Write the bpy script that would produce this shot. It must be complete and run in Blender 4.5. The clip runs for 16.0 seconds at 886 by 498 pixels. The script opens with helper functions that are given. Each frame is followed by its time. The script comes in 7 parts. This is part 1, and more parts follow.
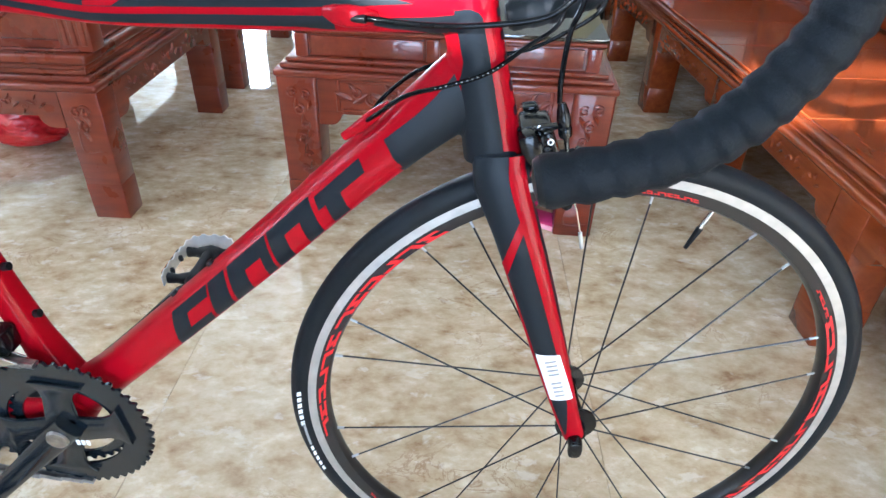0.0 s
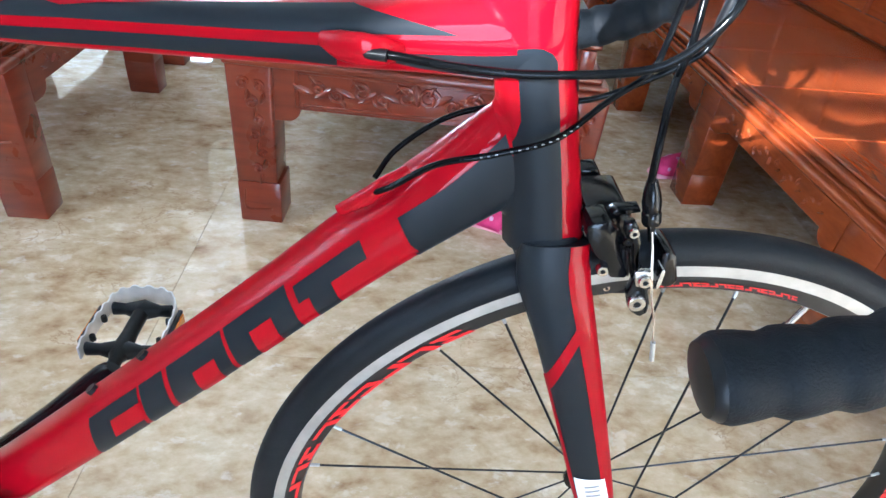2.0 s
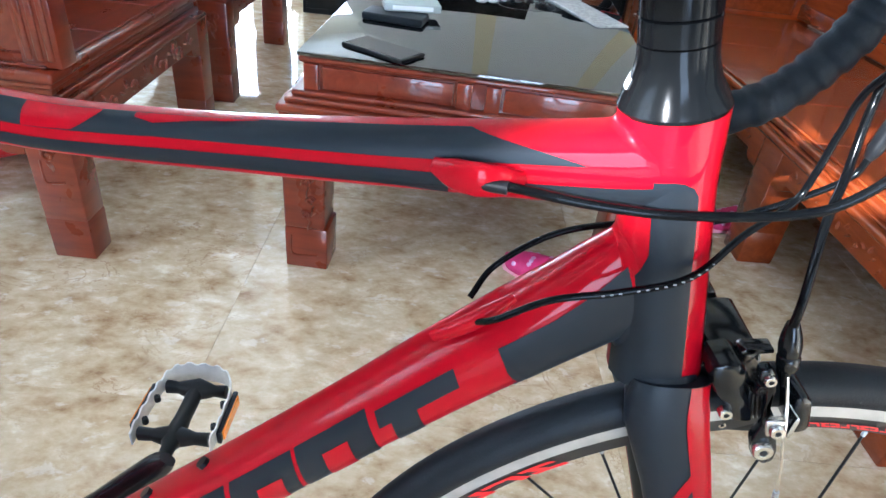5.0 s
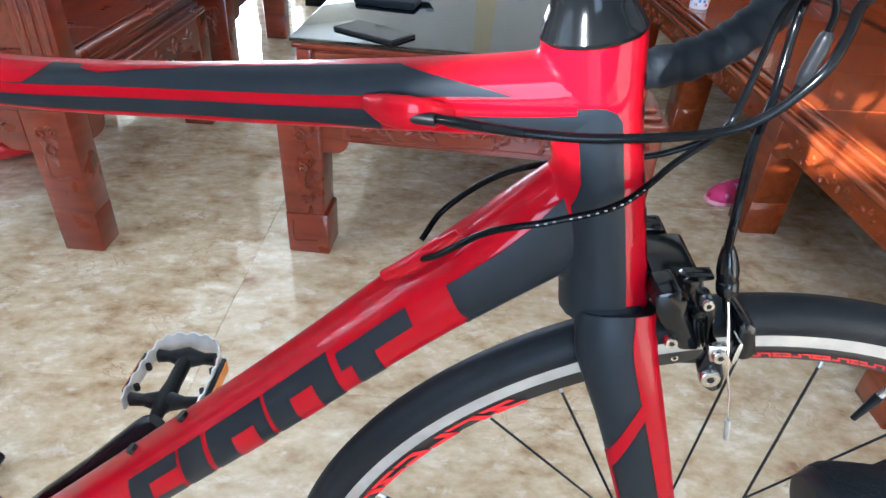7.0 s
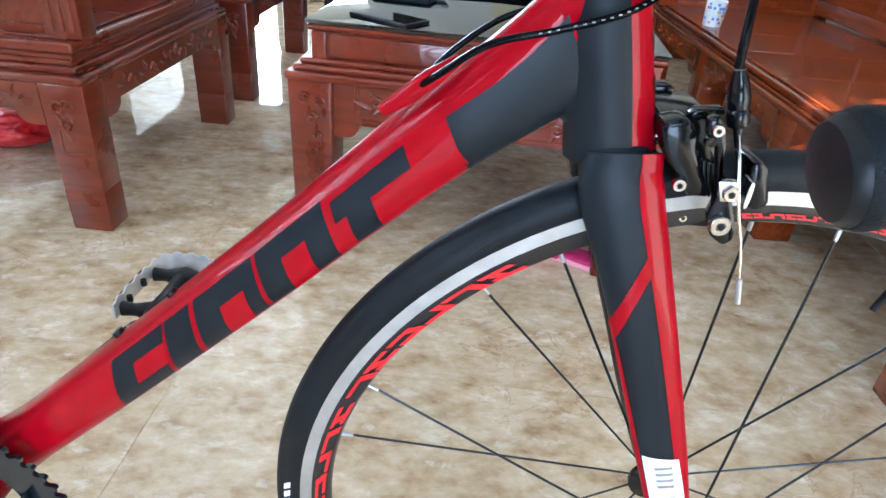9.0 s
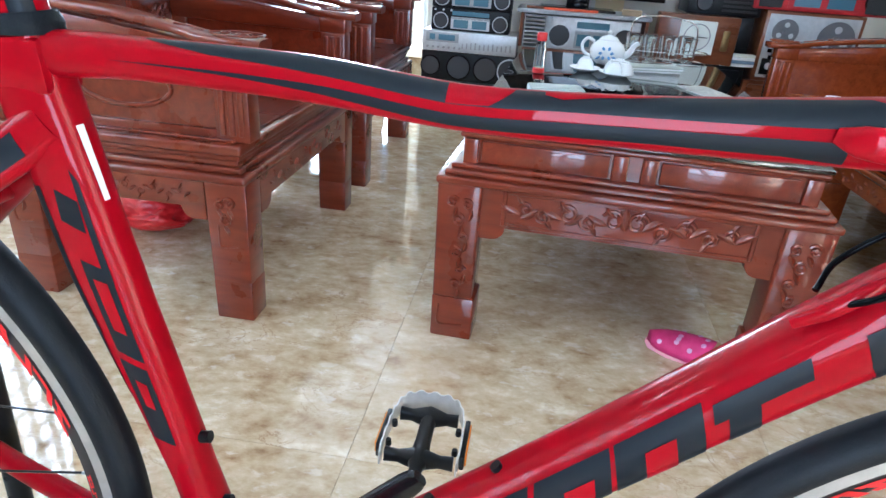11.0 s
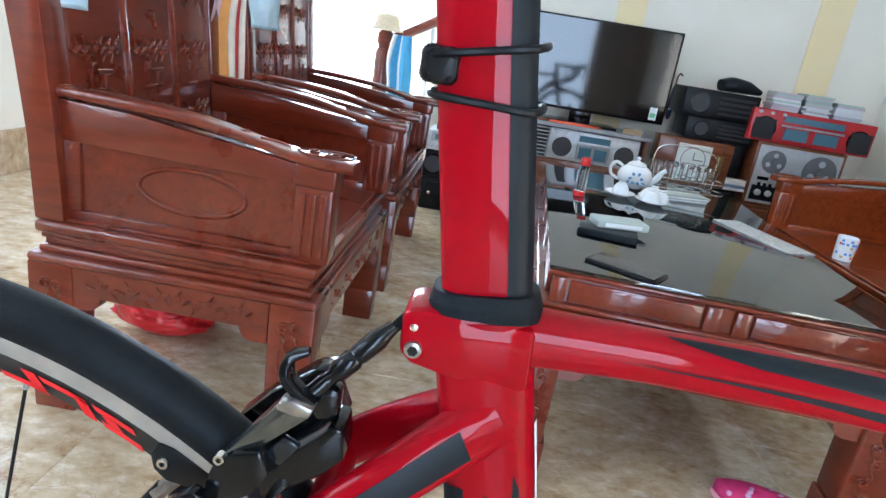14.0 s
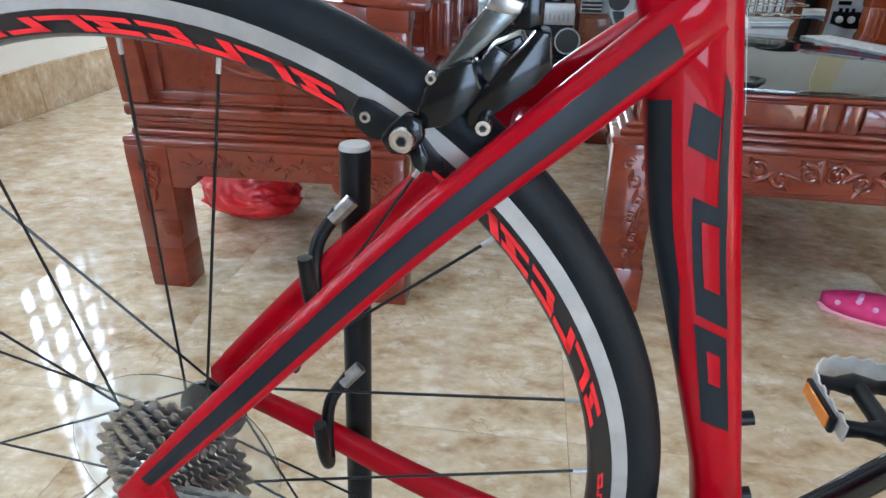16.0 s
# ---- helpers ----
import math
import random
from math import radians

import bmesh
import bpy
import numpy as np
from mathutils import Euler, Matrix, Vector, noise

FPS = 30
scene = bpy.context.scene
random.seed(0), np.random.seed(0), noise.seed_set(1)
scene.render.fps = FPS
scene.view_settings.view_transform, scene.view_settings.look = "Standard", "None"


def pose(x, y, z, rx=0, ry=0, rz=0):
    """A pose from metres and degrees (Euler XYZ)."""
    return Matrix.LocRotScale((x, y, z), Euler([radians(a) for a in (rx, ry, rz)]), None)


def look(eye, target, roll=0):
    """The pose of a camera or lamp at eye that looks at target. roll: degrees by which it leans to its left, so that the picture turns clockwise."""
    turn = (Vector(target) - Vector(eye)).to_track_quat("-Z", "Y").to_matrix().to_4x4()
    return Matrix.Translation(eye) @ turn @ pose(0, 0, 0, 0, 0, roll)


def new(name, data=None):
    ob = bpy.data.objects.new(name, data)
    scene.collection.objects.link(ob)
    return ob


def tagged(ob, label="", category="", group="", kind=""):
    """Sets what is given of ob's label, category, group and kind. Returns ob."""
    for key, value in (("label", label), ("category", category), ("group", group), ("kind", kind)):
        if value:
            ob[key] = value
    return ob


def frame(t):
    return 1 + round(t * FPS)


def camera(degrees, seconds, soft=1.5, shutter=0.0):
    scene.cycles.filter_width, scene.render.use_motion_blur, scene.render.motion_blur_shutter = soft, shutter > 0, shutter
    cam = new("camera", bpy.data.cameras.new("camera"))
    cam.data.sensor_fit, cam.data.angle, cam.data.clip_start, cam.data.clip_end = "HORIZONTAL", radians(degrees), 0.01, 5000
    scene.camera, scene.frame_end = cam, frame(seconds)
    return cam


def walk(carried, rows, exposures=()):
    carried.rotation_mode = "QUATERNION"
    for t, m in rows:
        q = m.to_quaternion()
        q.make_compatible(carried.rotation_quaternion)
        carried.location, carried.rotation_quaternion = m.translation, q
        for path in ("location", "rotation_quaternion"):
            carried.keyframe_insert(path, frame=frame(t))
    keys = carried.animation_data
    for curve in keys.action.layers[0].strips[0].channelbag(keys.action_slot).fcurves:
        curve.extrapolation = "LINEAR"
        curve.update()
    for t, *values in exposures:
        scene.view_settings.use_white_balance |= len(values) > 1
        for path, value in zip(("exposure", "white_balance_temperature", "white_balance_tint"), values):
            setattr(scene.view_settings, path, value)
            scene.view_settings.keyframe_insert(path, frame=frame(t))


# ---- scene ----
cam = camera(70.1, 16.0)
PATH = [
    (0, (-0.146, -0.54, 0.909), (-0.181, 1.12, -0.205), 2.0),
    (0.5, (-0.142, -0.534, 0.933), (-0.167, 1.121, -0.19), 2.6),
    (1, (-0.148, -0.508, 0.947), (-0.147, 1.137, -0.19), 4.6),
    (1.5, (-0.184, -0.434, 0.918), (-0.143, 1.205, -0.227), 4.8),
    (2, (-0.212, -0.356, 0.895), (-0.066, 1.26, -0.274), 6.9),
    (2.5, (-0.224, -0.314, 0.887), (-0.153, 1.298, -0.294), 6.7),
    (3, (-0.22, -0.308, 0.875), (-0.173, 1.344, -0.251), 7.4),
    (3.5, (-0.226, -0.3, 0.89), (-0.21, 1.38, -0.195), 6.8),
    (3.7, (-0.246, -0.29, 0.902), (-0.248, 1.393, -0.18), 6.2),
    (5.8, (-0.259, -0.291, 0.918), (-0.187, 1.364, -0.202), 7.3),
    (6, (-0.246, -0.296, 0.916), (-0.196, 1.365, -0.197), 6.9),
    (6.5, (-0.228, -0.304, 0.913), (-0.214, 1.358, -0.199), 4.9),
    (7, (-0.215, -0.316, 0.902), (-0.22, 1.334, -0.228), 3.9),
    (7.5, (-0.202, -0.337, 0.85), (-0.219, 1.369, -0.193), 7.0),
    (8, (-0.196, -0.342, 0.827), (-0.23, 1.381, -0.188), 6.4),
    (8.5, (-0.196, -0.355, 0.805), (-0.223, 1.364, -0.216), 5.6),
    (9, (-0.198, -0.368, 0.795), (-0.247, 1.349, -0.229), 4.9),
    (9.5, (-0.207, -0.364, 0.801), (-0.279, 1.361, -0.208), 4.5),
    (10, (-0.252, -0.351, 0.829), (-0.399, 1.393, -0.139), 4.8),
    (10.2, (-0.282, -0.353, 0.841), (-0.526, 1.408, -0.076), 3.5),
    (12.3, (-0.601, -0.354, 0.858), (-0.751, 1.462, 0.035), 5.5),
    (12.5, (-0.626, -0.33, 0.859), (-0.75, 1.495, 0.049), 5.3),
    (13, (-0.684, -0.295, 0.864), (-0.762, 1.559, 0.119), 6.9),
    (13.5, (-0.708, -0.288, 0.877), (-0.774, 1.588, 0.188), 8.8),
    (14, (-0.734, -0.282, 0.908), (-0.815, 1.621, 0.299), 9.4),
    (14.5, (-0.733, -0.296, 0.865), (-0.847, 1.567, 0.147), 7.7),
    (15, (-0.745, -0.309, 0.819), (-0.921, 1.508, 0.003), 2.9),
    (15.5, (-0.761, -0.318, 0.786), (-0.958, 1.471, -0.085), 2.0),
    (16, (-0.788, -0.336, 0.771), (-1.004, 1.44, -0.123), 1.1),
]
walk(cam, [(t, look(eye, target, roll)) for t, eye, target, roll in PATH], [(0.0, 2.89, 5080, 10), (10.0, 2.87, 5100, 10), (13.0, 2.74, 5250, 10), (16.0, 2.52, 5300, 10)])

# ---- light ----
world = bpy.data.worlds.new("sky")
scene.world = world
world.use_nodes = True
wn = world.node_tree.nodes
sky = wn.new("ShaderNodeTexSky")
sky.sky_type, sky.sun_disc = "NISHITA", False
sky.sun_elevation, sky.sun_rotation = radians(21), radians(215)
world.node_tree.links.new(sky.outputs[0], wn["Background"].inputs[0])
wn["Background"].inputs[1].default_value = 0.05
SUN_FROM = Vector((-0.532, -0.766, 0.358))
sun = new("sun", bpy.data.lights.new("sun", "SUN"))
sun.data.energy, sun.data.angle, sun.data.color = 5.0, radians(0.6), (1.0, 0.9, 0.76)
sun.matrix_world = look((0, 0, 5), Vector((0, 0, 5)) - SUN_FROM)


def window_light(name, eye, target, sx, sy, watts, color=(0.80, 0.91, 1.0)):
    """Skylight that enters by one opening of the room."""
    lamp = new(name, bpy.data.lights.new(name, "AREA"))
    lamp.data.shape, lamp.data.size, lamp.data.size_y = "RECTANGLE", sx, sy
    lamp.data.energy, lamp.data.color = watts, color
    lamp.matrix_world = look(eye, target)
    return lamp


window_light("front_door_skylight", (0.05, -3.42, 1.2), (0.0, 0, 1.0), 1.1, 2.2, 14.5)
window_light("side_window_skylight", (-3.20, 2.18, 1.56), (0, 1.8, 1.0), 0.70, 1.7, 11)
# fill from the left, through an opening added out of view
window_light("west_window_skylight", (-3.20, -0.7, 1.65), (0, -0.2, 1.0), 1.9, 1.6, 13.5)
window_light("stair_door_skylight", (-2.4, 6.5, 1.3), (-1.0, 0.0, 0.6), 0.98, 2.2, 20)


# ---- materials ----
def material(name, base, rough=0.5, metal=0.0, coat=0.0, coat_rough=0.05, spec=0.5):
    m = bpy.data.materials.new(name)
    m.use_nodes = True
    b = m.node_tree.nodes["Principled BSDF"]
    b.inputs["Base Color"].default_value = (*base, 1)
    b.inputs["Roughness"].default_value = rough
    b.inputs["Metallic"].default_value = metal
    b.inputs["Coat Weight"].default_value = coat
    b.inputs["Coat Roughness"].default_value = coat_rough
    b.inputs["Specular IOR Level"].default_value = spec
    return m


def node(m, kind, **sockets):
    n = m.node_tree.nodes.new(kind)
    for k, v in sockets.items():
        n.inputs[k.replace("_", " ")].default_value = v
    return n


def wire(m, a, b):
    m.node_tree.links.new(a, b)


def bsdf(m):
    return m.node_tree.nodes["Principled BSDF"]


def ramp(m, source, *stops):
    r = m.node_tree.nodes.new("ShaderNodeValToRGB")
    while len(r.color_ramp.elements) < len(stops):
        r.color_ramp.elements.new(0.5)
    for e, (at, c) in zip(r.color_ramp.elements, stops):
        e.position, e.color = at, (*c, 1) if len(c) == 3 else c
    wire(m, source, r.inputs[0])
    return r


def coords(m, scale=(1, 1, 1), space="Object"):
    tc = m.node_tree.nodes.new("ShaderNodeTexCoord")
    mp = m.node_tree.nodes.new("ShaderNodeMapping")
    mp.inputs["Scale"].default_value = scale
    wire(m, tc.outputs[space], mp.inputs[0])
    return mp.outputs[0]


def noise_tex(m, vec, scale, detail=4, rough=0.55, distortion=0.0):
    n = node(m, "ShaderNodeTexNoise", Scale=scale, Detail=detail, Roughness=rough, Distortion=distortion)
    wire(m, vec, n.inputs["Vector"])
    return n.outputs[0]


def bump(m, height, strength, distance=0.002):
    b = node(m, "ShaderNodeBump", Strength=strength, Distance=distance)
    wire(m, height, b.inputs["Height"])
    wire(m, b.outputs[0], bsdf(m).inputs["Normal"])
    return b


def rough_from(m, vec, scale, low, high):
    f = noise_tex(m, vec, scale, 5)
    mr = node(m, "ShaderNodeMapRange", To_Min=low, To_Max=high)
    wire(m, f, mr.inputs[0])
    wire(m, mr.outputs[0], bsdf(m).inputs["Roughness"])


def speckled(name, a, b, scale, rough=(0.4, 0.6), metal=0.0, coat=0.0, relief=0.0, fine=400, coat_rough=0.05):
    """A surface that wavers between two near colours, with uneven gloss and fine relief."""
    m = material(name, a, rough[0], metal, coat, coat_rough)
    v = coords(m)
    r = ramp(m, noise_tex(m, v, scale, 6), (0.35, a), (0.65, b))
    wire(m, r.outputs[0], bsdf(m).inputs["Base Color"])
    rough_from(m, v, scale * 2.3, *rough)
    if relief:
        bump(m, noise_tex(m, v, fine, 3), relief, 0.001)
    return m


def wood_material(name, dark, mid, light, stretch, coat=0.55, rough=(0.22, 0.36)):
    m = material(name, mid, 0.3, 0, coat, 0.06)
    v = coords(m, stretch)
    info = node(m, "ShaderNodeObjectInfo")
    shift = node(m, "ShaderNodeVectorMath")
    shift.operation = "ADD"
    scale = node(m, "ShaderNodeVectorMath")
    scale.operation = "SCALE"
    scale.inputs["Scale"].default_value = 7.0
    comb = node(m, "ShaderNodeCombineXYZ")
    for s in comb.inputs:
        wire(m, info.outputs["Random"], s)
    wire(m, comb.outputs[0], scale.inputs[0])
    wire(m, v, shift.inputs[0])
    wire(m, scale.outputs[0], shift.inputs[1])
    grain = noise_tex(m, shift.outputs[0], 3.0, 8, 0.62, 0.7)
    broad = noise_tex(m, coords(m), 2.2, 3)
    mix = node(m, "ShaderNodeMix")
    mix.data_type = "FLOAT"
    mix.inputs["Factor"].default_value = 0.4
    wire(m, grain, mix.inputs[2])
    wire(m, broad, mix.inputs[3])
    r = ramp(m, mix.outputs[0], (0.3, dark), (0.5, mid), (0.72, light))
    wire(m, r.outputs[0], bsdf(m).inputs["Base Color"])
    rough_from(m, coords(m), 9.0, *rough)
    bump(m, grain, 0.06, 0.002)
    bsdf(m).inputs["Specular IOR Level"].default_value = 0.25
    return m


WOOD = wood_material("red_lacquered_wood", (0.085, 0.010, 0.004), (0.155, 0.021, 0.007), (0.225, 0.035, 0.012), (1.5, 1.5, 12), 0.9)
WOOD_FLAT = wood_material("red_lacquered_board", (0.085, 0.010, 0.004), (0.155, 0.021, 0.007), (0.22, 0.035, 0.012), (14, 2, 14), 0.9)
# same lacquer as WOOD; the sun's orange brightness is put into the colour
WOOD_SUNLIT = wood_material("sunlit_lacquered_wood", (0.12, 0.018, 0.003), (0.21, 0.037, 0.007), (0.285, 0.06, 0.011), (14, 1.6, 14), 0.55, (0.16, 0.28))
CABINET = wood_material("brown_cabinet_wood", (0.10, 0.03, 0.012), (0.17, 0.055, 0.022), (0.24, 0.09, 0.04), (2, 12, 12), 0.2)

RED = speckled("gloss_red_paint", (0.285, 0.0006, 0.0062), (0.312, 0.0009, 0.0076), 7, (0.3, 0.36), 0, 0.34, 0, 400, 0.008)
bsdf(RED).inputs["Specular IOR Level"].default_value = 0.02
BLACK_MATT = speckled("matt_black_paint", (0.0075, 0.0105, 0.0145), (0.0095, 0.013, 0.0175), 8, (0.38, 0.46), 0, 0.0)
bsdf(BLACK_MATT).inputs["Specular IOR Level"].default_value = 0.2
BLACK_GLOSS = speckled("gloss_black_parts", (0.003, 0.0035, 0.0042), (0.005, 0.0055, 0.0065), 30, (0.10, 0.18))
BLACK_SATIN = speckled("satin_black_plastic", (0.005, 0.0055, 0.0065), (0.008, 0.0088, 0.010), 40, (0.3, 0.44))
RUBBER = speckled("tyre_rubber", (0.0042, 0.0056, 0.0078), (0.007, 0.009, 0.012), 25, (0.45, 0.6), 0, 0, 0.25, 700)
TAPE = speckled("bar_tape", (0.0042, 0.0062, 0.0088), (0.007, 0.0095, 0.013), 60, (0.5, 0.65), 0, 0, 0.5, 900)
CABLE = speckled("cable_housing", (0.0016, 0.0018, 0.0022), (0.0026, 0.003, 0.0034), 50, (0.12, 0.2))
for m, gloss in ((CABLE, 0.1), (BLACK_SATIN, 0.22), (TAPE, 0.16), (BLACK_GLOSS, 0.32)):
    bsdf(m).inputs["Specular IOR Level"].default_value = gloss
bsdf(RUBBER).inputs["Specular IOR Level"].default_value = 0.2
ALLOY = speckled("brushed_alloy", (0.50, 0.51, 0.52), (0.42, 0.43, 0.44), 60, (0.34, 0.48), 0.85, 0, 0.1, 900)
STEEL = speckled("bright_steel", (0.62, 0.61, 0.59), (0.48, 0.47, 0.46), 80, (0.18, 0.3), 1.0)
SPROCKET = speckled("dull_sprocket_steel", (0.42, 0.41, 0.39), (0.27, 0.26, 0.25), 120, (0.24, 0.38), 0.95)
CRANK = speckled("dark_anodised_alloy", (0.006, 0.009, 0.013), (0.009, 0.013, 0.018), 20, (0.14, 0.22), 0.0, 0.0)
SPOKE = material("black_spoke", (0.012, 0.012, 0.013), 0.3, 0.4)
RIM_BLACK = speckled("black_rim", (0.007, 0.007, 0.008), (0.012, 0.012, 0.013), 40, (0.28, 0.4))
DECAL_RED = material("rim_decal_red", (0.62, 0.008, 0.012), 0.38)
WHITE_PRINT = material("white_print", (0.72, 0.73, 0.74), 0.5)
GREY_PRINT = material("grey_print", (0.25, 0.25, 0.26), 0.5)
PAPER = speckled("sticker_paper", (0.78, 0.80, 0.82), (0.84, 0.86, 0.87), 60, (0.45, 0.6))
AMBER = material("amber_reflector", (0.75, 0.22, 0.01), 0.18, 0, 0.6)
CLEAR = material("clear_plastic", (0.92, 0.95, 0.95), 0.08)
bsdf(CLEAR).inputs["Transmission Weight"].default_value = 0.97
bsdf(CLEAR).inputs["IOR"].default_value = 1.25

WALL = speckled("cream_wall_paint", (0.82, 0.78, 0.67), (0.85, 0.81, 0.71), 3, (0.6, 0.75), 0, 0, 0.12, 260)
# dark tone put on the unseen south wall to weaken reflections in the paint
WALL_DIM = speckled("dimmed_wall_paint", (0.30, 0.24, 0.17), (0.34, 0.27, 0.2), 3, (0.6, 0.75), 0, 0, 0.12, 260)
WALL_YELLOW = speckled("pale_yellow_wall_paint", (0.86, 0.72, 0.42), (0.88, 0.75, 0.46), 3, (0.6, 0.75), 0, 0, 0.12, 260)
CEILING = speckled("white_ceiling_paint", (0.82, 0.82, 0.80), (0.86, 0.86, 0.84), 3, (0.7, 0.85), 0, 0, 0.1, 260)


def marble_tile(name, per_piece=True, tint=(1, 1, 1)):
    m = material(name, (0.5, 0.38, 0.24), 0.14, 0, 0.0)
    v = coords(m, (1, 1, 1), "Object")
    info = node(m, "ShaderNodeObjectInfo")
    sc = node(m, "ShaderNodeVectorMath")
    sc.operation = "SCALE"
    sc.inputs["Scale"].default_value = 23.0
    cb = node(m, "ShaderNodeCombineXYZ")
    for s in cb.inputs:
        wire(m, info.outputs["Random"], s)
    wire(m, cb.outputs[0], sc.inputs[0])
    add = node(m, "ShaderNodeVectorMath")
    wire(m, v, add.inputs[0])
    wire(m, sc.outputs[0], add.inputs[1])
    stretch = node(m, "ShaderNodeMapping")
    stretch.inputs["Rotation"].default_value = (0, 0, radians(-28))
    stretch.inputs["Scale"].default_value = (1.0, 1.5, 1.0)
    wire(m, add.outputs[0], stretch.inputs[0])
    p = stretch.outputs[0]
    clouds = noise_tex(m, p, 9.0, 8, 0.58, 0.25)
    fine = noise_tex(m, p, 24.0, 8, 0.64, 0.15)
    mix = node(m, "ShaderNodeMix")
    mix.inputs["Factor"].default_value = 0.47
    wire(m, clouds, mix.inputs[2])
    wire(m, fine, mix.inputs[3])
    col = [(0.29, 0.17, 0.085), (0.45, 0.32, 0.185), (0.55, 0.425, 0.27), (0.63, 0.51, 0.35), (0.80, 0.72, 0.59)]
    col = [tuple(a * b for a, b in zip(c, tint)) for c in col]
    r = ramp(m, mix.outputs[0], (0.33, col[0]), (0.41, col[1]), (0.485, col[2]), (0.56, col[3]), (0.66, col[4]))
    # thin rusty and pale veins
    vein = noise_tex(m, p, 7.0, 8, 0.62, 1.0)
    line = ramp(m, vein, (0.487, (0, 0, 0)), (0.498, (1, 1, 1)), (0.502, (1, 1, 1)), (0.514, (0, 0, 0)))
    gate = ramp(m, noise_tex(m, p, 3.0, 4), (0.48, (0, 0, 0)), (0.64, (0.65, 0.65, 0.65)))
    mul = node(m, "ShaderNodeMath")
    mul.operation = "MULTIPLY"
    wire(m, line.outputs[0], mul.inputs[0])
    wire(m, gate.outputs[0], mul.inputs[1])
    dirt = node(m, "ShaderNodeMix")
    dirt.data_type = "RGBA"
    pick = [k for k in dirt.inputs if k.type == "RGBA"]
    pick[1].default_value = (0.30 * tint[0], 0.16 * tint[1], 0.075 * tint[2], 1)
    wire(m, mul.outputs[0], dirt.inputs[0])
    wire(m, r.outputs[0], pick[0])
    pale = ramp(m, noise_tex(m, p, 17.0, 7, 0.6, 0.25), (0.585, (0, 0, 0)), (0.66, (0.42, 0.42, 0.42)))
    white = node(m, "ShaderNodeMix")
    white.data_type = "RGBA"
    pick2 = [k for k in white.inputs if k.type == "RGBA"]
    pick2[1].default_value = (0.82 * tint[0], 0.76 * tint[1], 0.66 * tint[2], 1)
    wire(m, pale.outputs[0], white.inputs[0])
    wire(m, [k for k in dirt.outputs if k.type == "RGBA"][0], pick2[0])
    wire(m, [k for k in white.outputs if k.type == "RGBA"][0], bsdf(m).inputs["Base Color"])
    rough_from(m, p, 5.0, 0.02, 0.075)
    return m


TILE = marble_tile("polished_beige_stone_tile")
SKIRT = marble_tile("beige_stone_skirting", True, (0.85, 0.8, 0.72))
GROUT = material("tile_joint", (0.46, 0.36, 0.25), 0.5)
GLASS = material("green_tinted_glass", (0.12, 0.17, 0.155), 0.008, 0, 0, 0.05, 0.5)
bsdf(GLASS).inputs["Transmission Weight"].default_value = 1.0
bsdf(GLASS).inputs["IOR"].default_value = 2.2
PANE = material("window_glass", (0.97, 0.99, 0.99), 0.0)
bsdf(PANE).inputs["Transmission Weight"].default_value = 1.0
bsdf(PANE).inputs["IOR"].default_value = 1.1


# ---- building blocks ----
AT = Vector((0, 0, 0))  # where the assembly in hand sits


def placed(ob, m):
    """Turns a part of the assembly in hand about its own origin, then puts it at its place."""
    ob.matrix_world = Matrix.Translation(AT) @ m @ Matrix.Translation(-AT)
    return ob


def islands(bm):
    """The separate pieces of a bmesh, each as a bmesh of its own."""
    left, out = set(bm.verts), []
    while left:
        stack = [left.pop()]
        found = set(stack)
        while stack:
            for e in stack.pop().link_edges:
                for v in e.verts:
                    if v in left:
                        left.discard(v)
                        found.add(v)
                        stack.append(v)
        own = bmesh.new()
        at = {}
        for v in bm.verts:
            if v in found:
                at[v] = own.verts.new(v.co)
        for f in bm.faces:
            if f.verts[0] in found:
                own.faces.new([at[v] for v in f.verts])
        out.append(own)
    bm.free()
    return out


def part(name, bm, mat, parent=None, label="", smooth=True, angle=40):
    """Links a bmesh as one mesh object under a thing or a part."""
    if name in ("carving", "flower"):
        pieces = islands(bm)
        for own in pieces[1:]:
            shape(name, own, mat, parent, label, smooth, angle)
        bm = pieces[0]
    return shape(name, bm, mat, parent, label, smooth, angle)


def shape(name, bm, mat, parent, label, smooth, angle):
    """One mesh object."""
    if parent is not None and AT.length:
        bmesh.ops.translate(bm, vec=AT, verts=bm.verts)
    me = bpy.data.meshes.new(name)
    bmesh.ops.recalc_face_normals(bm, faces=bm.faces)
    bm.to_mesh(me)
    bm.free()
    me.materials.append(mat)
    if smooth:
        for p in me.polygons:
            p.use_smooth = True
        me.set_sharp_from_angle(angle=radians(angle))
    ob = new(name, me)
    ob.parent = parent
    if label:
        ob["label"] = label
    return ob


def thing(name, label, category, at=(0, 0, 0), rz=0, group="", kind=""):
    ob = new(name)
    ob.empty_display_size = 0.05
    ob.matrix_world = pose(*at, 0, 0, rz)
    return tagged(ob, label, category, group, kind)


def box(x0, x1, y0, y1, z0, z1, bevel=0.0, seg=2, bm=None, taper=None):
    """A box between six planes, its edges rounded; taper: the foot's share of the top's width."""
    own = bmesh.new()
    r = bmesh.ops.create_cube(own, size=1)
    cx, cy, cz = (x0 + x1) / 2, (y0 + y1) / 2, (z0 + z1) / 2
    for v in r["verts"]:
        k = taper if taper and v.co.z < 0 else 1.0
        v.co = Vector((cx + v.co.x * (x1 - x0) * k, cy + v.co.y * (y1 - y0) * k, cz + v.co.z * (z1 - z0)))
    if bevel:
        bmesh.ops.bevel(own, geom=own.edges[:], offset=bevel, segments=seg, profile=0.5, affect="EDGES")
    return merge(bm, own)


